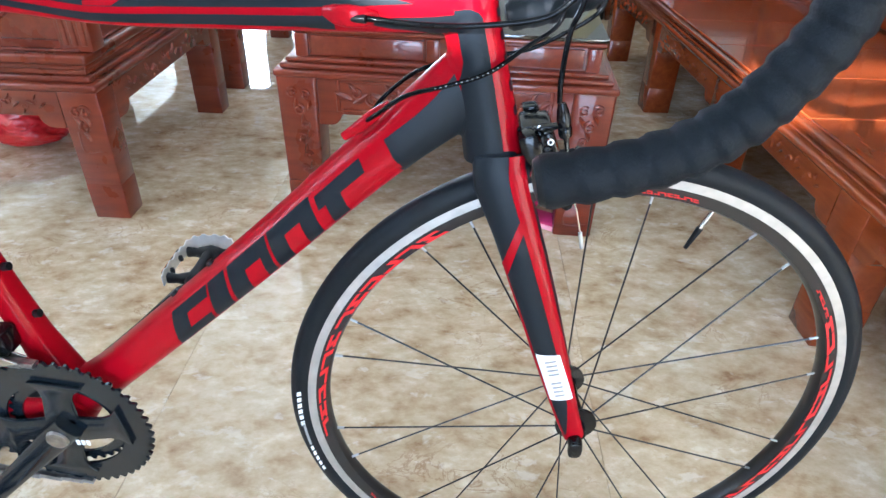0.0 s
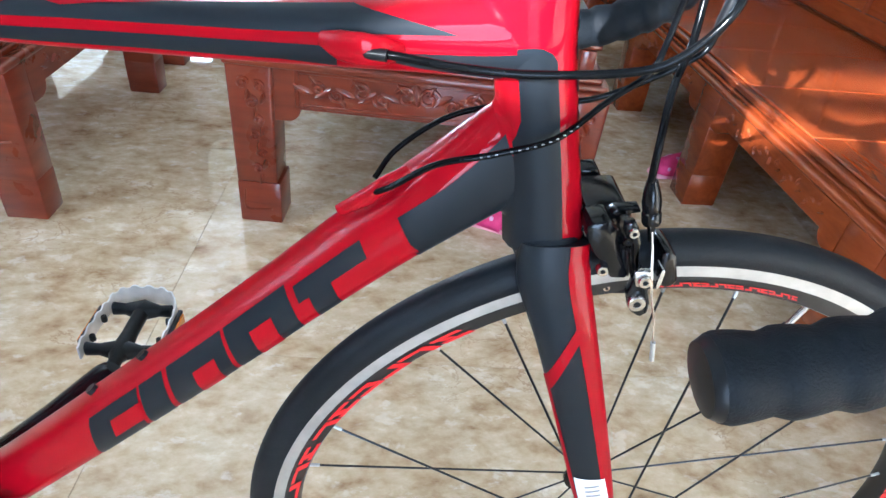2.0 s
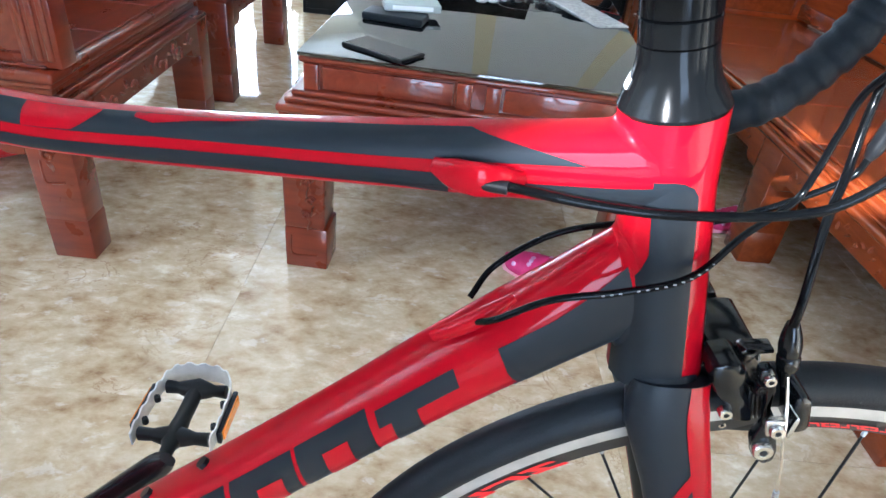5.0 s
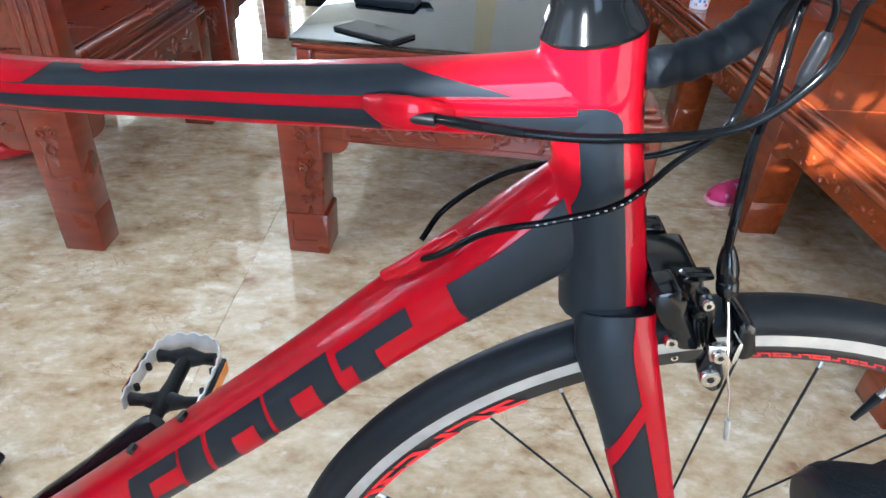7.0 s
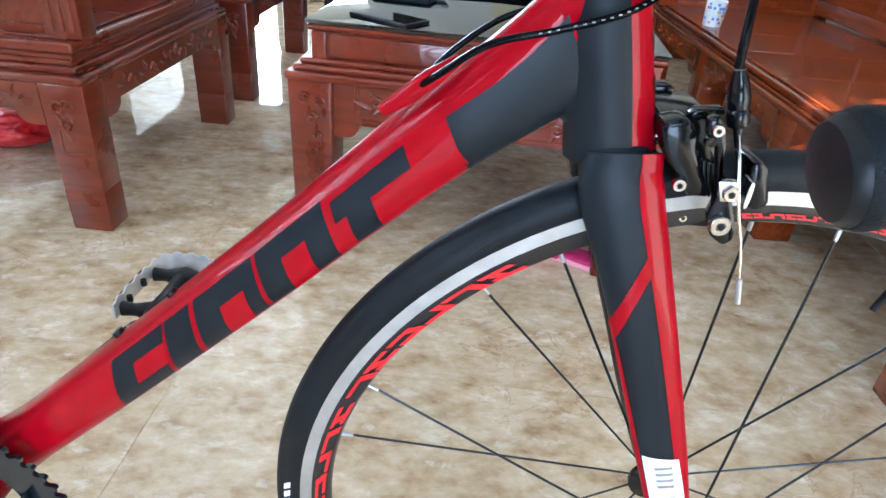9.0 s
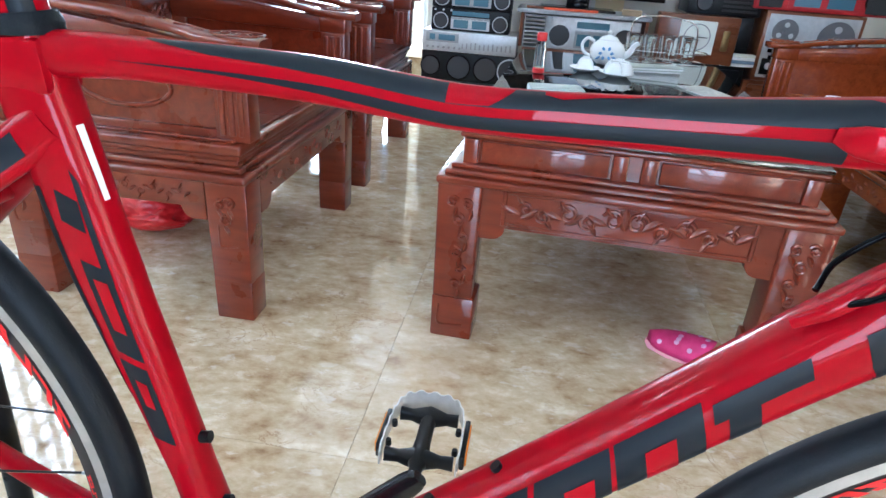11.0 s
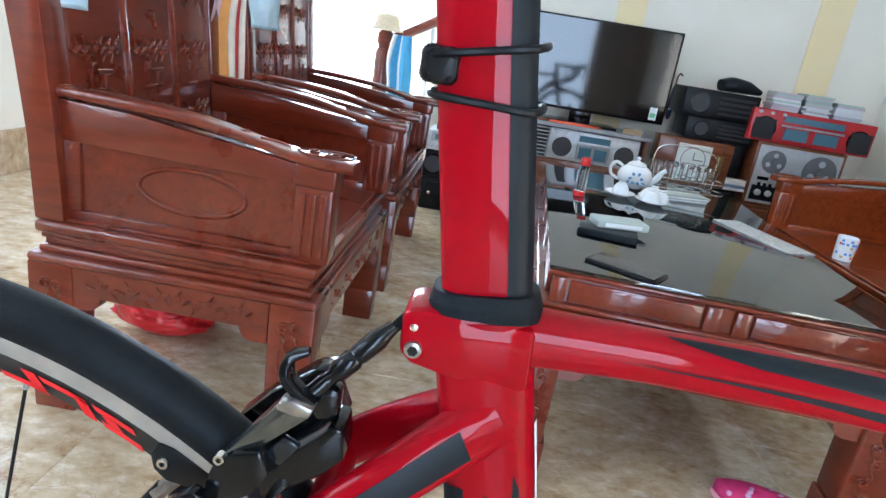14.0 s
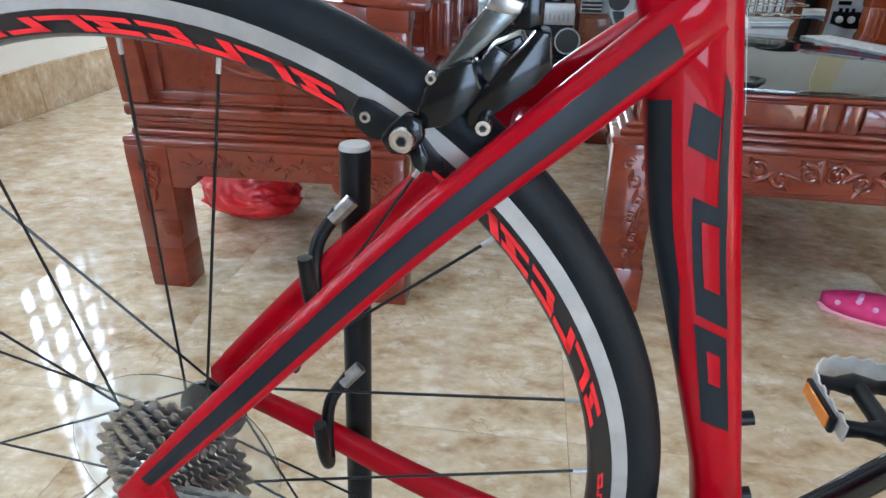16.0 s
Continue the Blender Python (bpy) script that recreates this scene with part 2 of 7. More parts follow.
def merge(bm, own):
    if bm is None:
        return own
    me = bpy.data.meshes.new("tmp")
    own.to_mesh(me)
    own.free()
    bm.from_mesh(me)
    bpy.data.meshes.remove(me)
    return bm


def lathe(profile, seg=32, bm=None, at=(0, 0, 0), axis="Z"):
    """Turns (radius, height) points round an axis through at."""
    own = bmesh.new()
    rings = []
    for r, h in profile:
        ring = []
        for i in range(seg):
            a = 2 * math.pi * i / seg
            p = Vector((r * math.cos(a), r * math.sin(a), h))
            if axis == "Y":
                p = Vector((p.x, p.z, p.y))
            elif axis == "X":
                p = Vector((p.z, p.x, p.y))
            ring.append(own.verts.new(p + Vector(at)))
        rings.append(ring)
    for a, b in zip(rings, rings[1:]):
        for i in range(seg):
            j = (i + 1) % seg
            own.faces.new((a[i], a[j], b[j], b[i]))
    for ring in (rings[0], rings[-1]):
        own.faces.new(ring)
    return merge(bm, own)


def lathe_ring(profile, seg=96, bm=None, at=(0, 0, 0), axis="Y"):
    """A closed (radius, height) loop turned into a ring."""
    own = bmesh.new()
    rings = []
    for i in range(seg):
        a = 2 * math.pi * i / seg
        ring = []
        for r, h in profile:
            p = Vector((r * math.cos(a), h, r * math.sin(a)))
            if axis == "Z":
                p = Vector((p.x, p.z, p.y))
            ring.append(own.verts.new(p + Vector(at)))
        rings.append(ring)
    n = len(profile)
    for i in range(seg):
        a, b = rings[i], rings[(i + 1) % seg]
        for k in range(n):
            l = (k + 1) % n
            own.faces.new((a[k], a[l], b[l], b[k]))
    return merge(bm, own)


def spline(pts, per=8):
    """A smooth line through the points."""
    p = [Vector(q) for q in pts]
    p = [p[0] * 2 - p[1], *p, p[-1] * 2 - p[-2]]
    out = []
    for i in range(1, len(p) - 2):
        for k in range(per):
            t = k / per
            out.append(0.5 * (2 * p[i] + (p[i + 1] - p[i - 1]) * t + (2 * p[i - 1] - 5 * p[i] + 4 * p[i + 1] - p[i + 2]) * t * t
                              + (3 * p[i] - p[i - 1] - 3 * p[i + 1] + p[i + 2]) * t ** 3))
    out.append(p[-2])
    return out


class Tube:
    """A tube with an oval section that changes along its line: side to side (w) and across (h), half widths."""

    def __init__(self, pts, ws, hs, power=2.3, per=8, ref=(0, 1, 0)):
        self.line = spline(pts, per)
        n = len(self.line)
        self.w = [float(np.interp(i, np.linspace(0, n - 1, len(ws)), ws)) for i in range(n)]
        self.h = [float(np.interp(i, np.linspace(0, n - 1, len(hs)), hs)) for i in range(n)]
        self.power, self.ref = power, Vector(ref)

    def axes(self, i):
        a, b = self.line[max(0, i - 1)], self.line[min(len(self.line) - 1, i + 1)]
        t = (b - a).normalized()
        s = (self.ref - t * self.ref.dot(t)).normalized()
        return s, s.cross(t) * -1.0

    def at(self, i, ang, lift=0.0):
        s, n = self.axes(i)
        c, d, q = math.cos(ang), math.sin(ang), 2 / self.power
        return self.line[i] + s * (self.w[i] + lift) * math.copysign(abs(c) ** q, c) + n * (self.h[i] + lift) * math.copysign(abs(d) ** q, d)

    def mesh(self, seg=24, bm=None):
        own = bmesh.new()
        rings = [[own.verts.new(self.at(i, 2 * math.pi * k / seg)) for k in range(seg)] for i in range(len(self.line))]
        for a, b in zip(rings, rings[1:]):
            for k in range(seg):
                l = (k + 1) % seg
                own.faces.new((a[k], a[l], b[l], b[k]))
        own.faces.new(rings[0])
        own.faces.new(rings[-1])
        return merge(bm, own)

    def side(self, u, h, lift=0.0006, side=-1):
        """The point at u (0 to 1) along the line and h (-1 to 1) across its side face."""
        f = min(max(u, 0), 1) * (len(self.line) - 1)
        i = min(int(f), len(self.line) - 2)
        k = f - i
        out = Vector()
        for j, g in ((i, 1 - k), (i + 1, k)):
            s, n = self.axes(j)
            hh = min(max(h, -0.995), 0.995)
            w = (1 - abs(hh) ** self.power) ** (1 / self.power)
            lat = s * side * (self.w[j] * w) + n * self.h[j] * hh
            nor = s * side * (w ** (self.power - 1)) / max(self.w[j], 1e-4) + n * math.copysign(abs(hh) ** (self.power - 1), hh) / max(self.h[j], 1e-4)
            out += (self.line[j] + lat + nor.normalized() * lift) * g
        return out

    def decal(self, quads, bm=None, nu=10, nh=8, lift=0.0006, side=-1):
        """Patches on the side face, each from four (u, h) corners."""
        own = bmesh.new()
        for a, b, c, d in quads:
            g = []
            for i in range(nu + 1):
                row = []
                for j in range(nh + 1):
                    s, t = i / nu, j / nh
                    u = (a[0] * (1 - s) + b[0] * s) * (1 - t) + (d[0] * (1 - s) + c[0] * s) * t
                    h = (a[1] * (1 - s) + b[1] * s) * (1 - t) + (d[1] * (1 - s) + c[1] * s) * t
                    row.append(own.verts.new(self.side(u, h, lift, side)))
                g.append(row)
            for i in range(nu):
                for j in range(nh):
                    own.faces.new((g[i][j], g[i + 1][j], g[i + 1][j + 1], g[i][j + 1]))
        bmesh.ops.remove_doubles(own, verts=own.verts[:], dist=1e-6)
        return merge(bm, own)

    def band(self, stations, n=48, nh=8, lift=0.0006, side=-1):
        """One patch along the side face: (u, from, to) stations give its two edges."""
        own = bmesh.new()
        us = sorted({*np.linspace(stations[0][0], stations[-1][0], n + 1), *[s[0] for s in stations]})
        keys = [s[0] for s in stations]
        rows = []
        for u in us:
            a, b = (float(np.interp(u, keys, [s[k] for s in stations])) for k in (1, 2))
            rows.append([own.verts.new(self.side(float(u), a + (b - a) * j / nh, lift, side)) for j in range(nh + 1)])
        for p, q in zip(rows, rows[1:]):
            for j in range(nh):
                own.faces.new((p[j], q[j], q[j + 1], p[j + 1]))
        return own


def rod(a, b, r, seg=10, bm=None, r2=None):
    """A round bar from a to b."""
    a, b = Vector(a), Vector(b)
    own = bmesh.new()
    q = (b - a).to_track_quat("Z", "Y")
    rings = []
    for p, k in ((a, r), (b, r if r2 is None else r2)):
        rings.append([own.verts.new(p + q @ Vector((k * math.cos(2 * math.pi * i / seg), k * math.sin(2 * math.pi * i / seg), 0))) for i in range(seg)])
    for i in range(seg):
        j = (i + 1) % seg
        own.faces.new((rings[0][i], rings[0][j], rings[1][j], rings[1][i]))
    own.faces.new(rings[0])
    own.faces.new(rings[1])
    return merge(bm, own)


def hose(pts, r, seg=10, per=8, bm=None):
    t = Tube(pts, [r], [r], 2.0, per, (0.13, 0.9, 0.41))
    return t.mesh(seg, bm)


def plate(outline, y0, y1, bevel=0.0, bm=None, plane="XZ"):
    """A flat shape with thickness, from an outline in a plane."""
    own = bmesh.new()
    def place(a, b, c):
        return Vector((a, c, b)) if plane == "XZ" else Vector((a, b, c)) if plane == "XY" else Vector((c, a, b))
    f = [[own.verts.new(place(a, b, c)) for a, b in outline] for c in (y0, y1)]
    own.faces.new(f[0])
    own.faces.new(f[1])
    n = len(outline)
    for i in range(n):
        j = (i + 1) % n
        own.faces.new((f[0][i], f[0][j], f[1][j], f[1][i]))
    bmesh.ops.recalc_face_normals(own, faces=own.faces)
    if bevel:
        bmesh.ops.bevel(own, geom=own.edges[:], offset=bevel, segments=2, profile=0.5, affect="EDGES")
    return merge(bm, own)


def round_outline(cx, cz, w, h, power=4, n=28):
    out = []
    for i in range(n):
        a = 2 * math.pi * i / n
        c, s = math.cos(a), math.sin(a)
        out.append((cx + w / 2 * math.copysign(abs(c) ** (2 / power), c), cz + h / 2 * math.copysign(abs(s) ** (2 / power), s)))
    return out


# ---- the room ----
X0, X1, Y0, Y1, YB, ZC = -2.98, 1.46, -3.3, 3.65, 6.6, 3.3
HX = -1.12


def slab(name, x0, x1, y0, y1, z0, z1, mat, kind="structure", label="", category=""):
    ob = part(name, box(x0, x1, y0, y1, z0, z1), mat, None, smooth=False)
    return tagged(ob, label, category, "", kind)


T = 0.15
floor = slab("floor", X0 - T, X1 + T, Y0 - T, YB + T, -0.12, -0.004, GROUT, label="floor of polished beige stone tiles with thin joints", category="floor")
slab("ceiling", X0 - T, X1 + T, Y0 - T, YB + T, ZC, ZC + 0.15, CEILING, label="plain white painted ceiling", category="ceiling")
slab("wall_east", X1, X1 + T, Y0, Y1, 0, ZC, WALL, label="plain cream painted wall", category="wall")


def pierced_wall(name, axis, at, span, holes, label, mat=WALL):
    """A wall along x or y with openings (from, to, sill, head) that go through it."""
    bm = bmesh.new()
    cuts = sorted(holes)
    edge = span[0]
    def add(a, b, z0, z1):
        if b - a < 1e-4 or z1 - z0 < 1e-4:
            return
        if axis == "x":
            box(a, b, at, at + T, z0, z1, bm=bm)
        else:
            box(at, at + T, a, b, z0, z1, bm=bm)
    for a, b, s, h in cuts:
        add(edge, a, 0, ZC)
        add(a, b, 0, s)
        add(a, b, h, ZC)
        edge = b
    add(edge, span[1], 0, ZC)
    return tagged(part(name, bm, mat, None, smooth=False), label, "wall", "", "structure")


# the high slit and its bar are added to shape the sun on the bench
pierced_wall("wall_south", "x", Y0 - T, (X0 - T, X1 + T), [(-2.60, -1.75, 2.305, 2.592), (-0.5, 0.6, 0, 2.3)], "unseen wall toned dark to dim reflections, with a front doorway and an added sun slit", WALL_DIM)
slab("transom_bar", -2.60, -1.75, Y0 - 0.1, Y0 - 0.05, 2.428, 2.478, CEILING, label="added bar that parts the sun on the bench into two bands", category="window bar")
# unseen slab, added to block the sun at the west windows
slab("porch_roof", X0 - 2.4, X0 - T - 0.01, -6.0, 4.5, 2.45, 2.55, CEILING, label="added unseen slab that keeps the sun out of the west windows", category="roof")
# the opening from y -1.6 to 0.2 is added for side light
pierced_wall("wall_west", "y", X0 - T, (Y0, YB), [(-1.6, 0.2, 0.9, 2.4), (1.87, 2.49, 0.72, 2.4)], "white painted wall with a barred window")
pierced_wall("wall_hall_end", "x", YB, (X0 - T, HX + T), [(-2.9, -1.9, 0, 2.4)], "white hall wall with a bright doorway")
slab("wall_north", HX, X1 + T, Y1, Y1 + T, 0, ZC, WALL, label="cream painted wall behind the television", category="wall")
slab("wall_hall_side", HX, HX + T, Y1 + T, YB, 0, ZC, WALL, label="cream painted wall beside the stairs", category="wall")
bm = box(-0.14, 0.02, Y1 - 0.012, Y1 - 0.004, 0, ZC)
tagged(part("painted_band", bm, WALL_YELLOW, None, smooth=False), "pale yellow painted band on the cream wall", "wall band", "", "structure")
bm = box(0.95, 1.13, Y1 - 0.012, Y1 - 0.004, 0, ZC)
tagged(part("painted_band", bm, WALL_YELLOW, None, smooth=False), "pale yellow painted band on the cream wall", "wall band", "", "structure")

# stone skirting along the west wall, in lengths
skirt = thing("baseboard", "beige polished stone skirting along the wall", "skirting", kind="structure")
me = None
for i in range(12):
    y = Y0 + 0.8 * i
    if y > YB - 0.8:
        break
    if me is None:
        o = part("skirting_tile", box(0, 0.014, 0.001, 0.799, 0, 0.21, 0.003, 1), SKIRT, skirt)
        me = o.data
    else:
        o = new("skirting_tile", me)
        o.parent = skirt
    o.location = (X0 + 0.001, y, 0)

# barred windows
def window(name, y0, y1, z0, z1, bars):
    w = thing(name, "white framed window with a white iron grille", "window", (X0 - T, 0, 0), kind="structure")
    fr = bmesh.new()
    for a in ((y0, y0 + 0.05, z0, z1), (y1 - 0.05, y1, z0, z1), (y0 + 0.05, y1 - 0.05, z0, z0 + 0.05), (y0 + 0.05, y1 - 0.05, z1 - 0.05, z1)):
        box(0.03, 0.09, a[0], a[1], a[2], a[3], bm=fr)
    part("window_frame", fr, CEILING, w, smooth=False)
    pane = part("pane", box(0.055, 0.06, y0 + 0.05, y1 - 0.05, z0 + 0.05, z1 - 0.05), PANE, w, smooth=False)
    pane.visible_shadow = False
    for i in range(1, bars):
        y = y0 + (y1 - y0) * i / bars
        part("bar", box(0.10, 0.116, y - 0.024, y + 0.024, z0, z1), CEILING, w, smooth=False)
    n = int((z1 - z0) / 0.14)
    for i in range(1, n):
        z = z0 + (z1 - z0) * i / n
        part("crossbar", box(0.116, 0.124, y0, y1, z - 0.022, z + 0.022), CEILING, w, smooth=False)


window("window_1", 1.87, 2.49, 0.72, 2.4, 5)
# unseen window, added as the way in for the left fill
window("window_2", -1.6, 0.2, 0.9, 2.4, 14)

# daylight seen through the hall doorway and the windows
GLOW = material("bright_daylight", (0.9, 0.95, 1.0), 1.0)
bsdf(GLOW).inputs["Emission Color"].default_value = (0.93, 0.97, 1.0, 1)
bsdf(GLOW).inputs["Emission Strength"].default_value = 0.38
slab("backdrop", X0 - 1.2, HX, YB + 1.4, YB + 1.45, -0.2, 3.2, GLOW, "structure", "bright hazy daylight beyond the doorway", "backdrop")
slab("backdrop", X0 - 1.3, X0 - 1.25, -2.5, 4.0, -0.2, 2.2, GLOW, "structure", "bright hazy daylight beyond the window", "backdrop")
slab("ground", -60, 60, -60, 60, -0.4, -0.2, GROUT, "structure", "plain pale ground outside the house", "ground")

# dark slab out of view, added to darken what the television reflects
YARD_DARK = speckled("dark_yard_tone", (0.02, 0.03, 0.02), (0.06, 0.07, 0.05), 3, (0.8, 0.95), 0, 0, 0.5, 40)
slab("wall_yard", -9, 9, -10.3, -10.0, -0.2, 3.4, YARD_DARK, "structure", "added dark slab across the yard that darkens the television's reflection", "yard wall")

# ---- carved furniture ----
def curl(bm, cx, cz, r, y, turn=1.4, start=0.0, hand=1, thick=0.004, plane="Y", lead=0.0):
    """A raised scroll on an upright face."""
    pts = []
    n = 12
    for i in range(n + 1):
        k = i / n
        a = start + hand * turn * 2 * math.pi * k
        rr = r * (1 - 0.78 * k)
        pts.append((cx + rr * math.cos(a), cz + rr * math.sin(a)))
    if lead:
        pts.insert(0, (pts[0][0] + lead * math.sin(start) * -hand, pts[0][1] + lead * math.cos(start) * -hand))
    q = [(a, y, b) if plane == "Y" else (y, a, b) if plane == "X" else (a, b, y) for a, b in pts]
    return hose(q, thick, 6, 2, bm)


def leaf(bm, x, z, length, ang, y, plane="Y", wide=0.28, deep=0.005):
    """A raised leaf on an upright face."""
    own = bmesh.new()
    c, s = math.cos(ang), math.sin(ang)
    rows = []
    for i in range(6):
        k = i / 5
        w = wide * length * math.sin(math.pi * (0.08 + 0.88 * k)) ** 0.8 * 0.5
        row = []
        for j, (o, d) in enumerate(((-1, 0), (-0.5, 0.7), (0, 1), (0.5, 0.7), (1, 0))):
            a, b = k * length, o * w + 0.12 * length * math.sin(2.2 * k)
            px, pz = x + a * c - b * s, z + a * s + b * c
            off = y - deep * d if plane == "Y" else y + deep * d
            row.append(own.verts.new((px, off, pz) if plane == "Y" else (off, px, pz)))
        rows.append(row)
    for a, b in zip(rows, rows[1:]):
        for j in range(4):
            own.faces.new((a[j], a[j + 1], b[j + 1], b[j]))
    return merge(bm, own)


def leg_carving(x, face, z0, z1, w, hand=1):
    """Scrolls and leaves down one leg; face(z) is the leg's front at that height."""
    bm = bmesh.new()
    rows = ((-0.16, 0.030, 0.014, 0.5, 1), (0.24, 0.034, 0.013, 2.2, -1), (0.02, 0.072, 0.015, 1.5, -1), (0.16, 0.112, 0.012, -0.7, 1),
            (0.04, 0.152, 0.014, 2.0, -1), (0.18, 0.196, 0.012, 0.2, 1), (0.06, 0.236, 0.012, 2.6, -1))
    for dx, dz, r, a, h in rows:
        z = z1 - dz
        if z < z0 + 0.06:
            break
        curl(bm, x + hand * dx * w, z, r, face(z) - 0.001, 1.15, a if hand > 0 else math.pi - a, h * hand, 0.0036)
        leaf(bm, x + hand * (dx + 0.12) * w, z - 0.012, 0.028, -1.9 * hand if hand > 0 else -1.2, face(z - 0.012) + 0.001, "Y", 0.45, 0.006)
    zb = z0 + 0.02
    hose([(x - 0.36 * w, face(zb + 0.05), zb + 0.05), (x - 0.36 * w, face(zb), zb), (x, face(zb) - 0.0005, zb - 0.003), (x + 0.36 * w, face(zb), zb)], 0.0026, 6, 4, bm)
    return bm


def scroll_panel(x0, x1, z, y, bm=None, size=1.0, plane="Y"):
    """A run of scrolls and leaves, mirrored about its middle."""
    bm = bm or bmesh.new()
    mid, half = (x0 + x1) / 2, (x1 - x0) / 2
    for s in (-1, 1):
        for k, r, up in ((0.10, 0.024, 1), (0.30, 0.02, -1), (0.48, 0.022, 1), (0.68, 0.017, -1), (0.84, 0.014, 1)):
            h = 1 if up * s > 0 else -1
            curl(bm, mid + s * half * k, z + up * 0.006, r * size, y, 1.3, (0.3 if s > 0 else 2.8), h, 0.0045 * size, plane)
            leaf(bm, mid + s * half * (k + 0.05), z - up * 0.008, 0.045 * size, (0 if s > 0 else math.pi) + up * 0.5 * s, y, plane, 0.4)
            leaf(bm, mid + s * half * k, z + up * 0.012, 0.03 * size, (math.pi / 2) * up - s * 0.6, y, plane, 0.4)
    leaf(bm, mid, z - 0.012, 0.05 * size, math.pi / 2, y, plane, 0.6)
    return bm


def bracket_apron(x0, x1, z0, z1, y0, y1, plane="XZ", bm=None):
    """A rail whose lower edge steps down in curves to the legs."""
    d = 0.03
    pts = [(x0, z1), (x1, z1), (x1, z0 - d)]
    for k in range(7):
        a = math.pi / 2 * k / 6
        pts.append((x1 - 0.03 - 0.03 * math.sin(a), z0 - d + d * (1 - math.cos(a))))
    pts += [(x1 - 0.10, z0), (x0 + 0.10, z0)]
    for k in range(7):
        a = math.pi / 2 * (1 - k / 6)
        pts.append((x0 + 0.03 + 0.03 * math.sin(a), z0 - d + d * (1 - math.cos(a))))
    pts.append((x0, z0 - d))
    return plate(pts, y0, y1, 0.0, bm, plane)


def oval_ring(cx, cz, w, h, y, t, plane="Y"):
    pts = [(cx + w * math.cos(a), cz + h * math.sin(a)) for a in [2 * math.pi * i / 40 for i in range(41)]]
    return hose([(a, y, b) for a, b in pts], t, 8, 2)


def carved(name, wood, parent, builders, label=""):
    """Each carved motif is a piece of its own under its panel."""
    for build in builders:
        bm = bmesh.new()
        build(bm)
        part(name, bm, wood, parent, label)


def settle(name, label, category, at, rz, depth, width, leg_ys, wood, group="", high=1.3, slats=3, leg_size=(0.1, 0.082), squat=None):
    """A carved armchair or bench; it faces +x, with its middle at the origin."""
    th = thing(name, label, category, at, rz, group)
    hd, hw = depth / 2, width / 2
    lx, ly = leg_size
    board = WOOD_FLAT if wood is WOOD else wood
    for cy in leg_ys:
        for sx in (-1, 1):
            cx = sx * (hd - lx / 2)
            leg = bmesh.new()
            box(cx - lx / 2, cx + lx / 2, cy - ly / 2, cy + ly / 2, 0.10, 0.352, 0.006, 2, leg, 0.955)
            box(cx - lx * 0.4785, cx + lx * 0.4785, cy - ly * 0.4785, cy + ly * 0.4785, 0.0, 0.104, 0.004, 2, leg, 0.975)
            lg = part("leg", leg, wood, th)
            if cy == leg_ys[0]:
                part("carving", leg_carving(cx, lambda z: cy - ly / 2 * (0.955 + 0.045 * (z - 0.1) / 0.252), 0.18, 0.335, lx * 0.6, -sx), wood, lg)
    # rails between the legs, flush with them, under one rounded edge
    for sy in (-1, 1):
        part("apron", bracket_apron(-hd + lx, hd - lx, 0.288, 0.350, sy * (hw - 0.02) - 0.018, sy * (hw - 0.02) + 0.018), wood, th)
    ys = sorted(leg_ys)
    for sx in (-1, 1):
        for a, b in zip(ys, ys[1:]):
            part("apron", bracket_apron(a + ly / 2, b - ly / 2, 0.288, 0.350, sx * (hd - 0.02) - 0.018, sx * (hd - 0.02) + 0.018, "YZ"), wood, th)
    span = hd - lx - 0.03
    part("carving", scroll_panel(-span, span, 0.318, -hw + 0.003, None, 0.5), wood, th)
    for a, b in zip(ys, ys[1:]):
        part("carving", scroll_panel(a + ly, b - ly, 0.318, hd - 0.002, None, 0.5 if wood is WOOD else 0.36, "X"), wood, th, "low scroll carving along the front rail")
    # rounded frame, then a recessed bead, a cove and the seat's edge
    part("seat_frame", box(-hd - 0.001, hd + 0.001, -hw - 0.001, hw + 0.001, 0.348, 0.370, 0.010, 4), wood, th)
    for z0, z1, g, r in ((0.368, 0.385, -0.016, 0.006), (0.385, 0.399, -0.026, 0.003), (0.399, 0.412, -0.020, 0.004), (0.412, 0.437, -0.011, 0.008)):
        part("moulding", box(-hd - g, hd + g, -hw - g, hw + g, z0, z1, r, 3), wood, th)
    st = part("seat", box(-hd + 0.034, hd - 0.034, -hw + 0.034, hw - 0.034, 0.433, 0.4385), wood, th)
    n = max(3, round(width / 0.28))
    for i in range(n):
        a = -hw + 0.03 + (width - 0.06) * i / n
        part("plank", box(-hd + 0.03, hd - 0.03, a + 0.001, a + (width - 0.06) / n - 0.001, 0.438, 0.444, 0.002, 1), board, st)
    # arms
    for sy in (-1, 1):
        y = sy * (hw - 0.066)
        zt = 0.668
        pn = part("arm_panel", box(-hd + 0.06, hd - 0.06, y - 0.012, y + 0.012, 0.437, 0.648), board, th)
        fr = bmesh.new()
        box(-hd + 0.04, hd - 0.07, y - 0.023, y + 0.023, 0.437, 0.462, 0.004, 2, fr)
        plate([(-hd + 0.04, 0.606), (hd - 0.07, 0.598), (hd - 0.07, 0.640), (-hd + 0.20, 0.682), (-hd + 0.04, 0.690)], y - 0.023, y + 0.023, 0.003, fr)
        box(-hd + 0.04, -hd + 0.094, y - 0.0225, y + 0.0225, 0.460, 0.61, 0.004, 2, fr)
        part("arm_frame", fr, wood, th)
        part("oval_moulding", oval_ring(0.015, 0.540, 0.113, 0.046, y + sy * 0.012, 0.006), wood, pn)
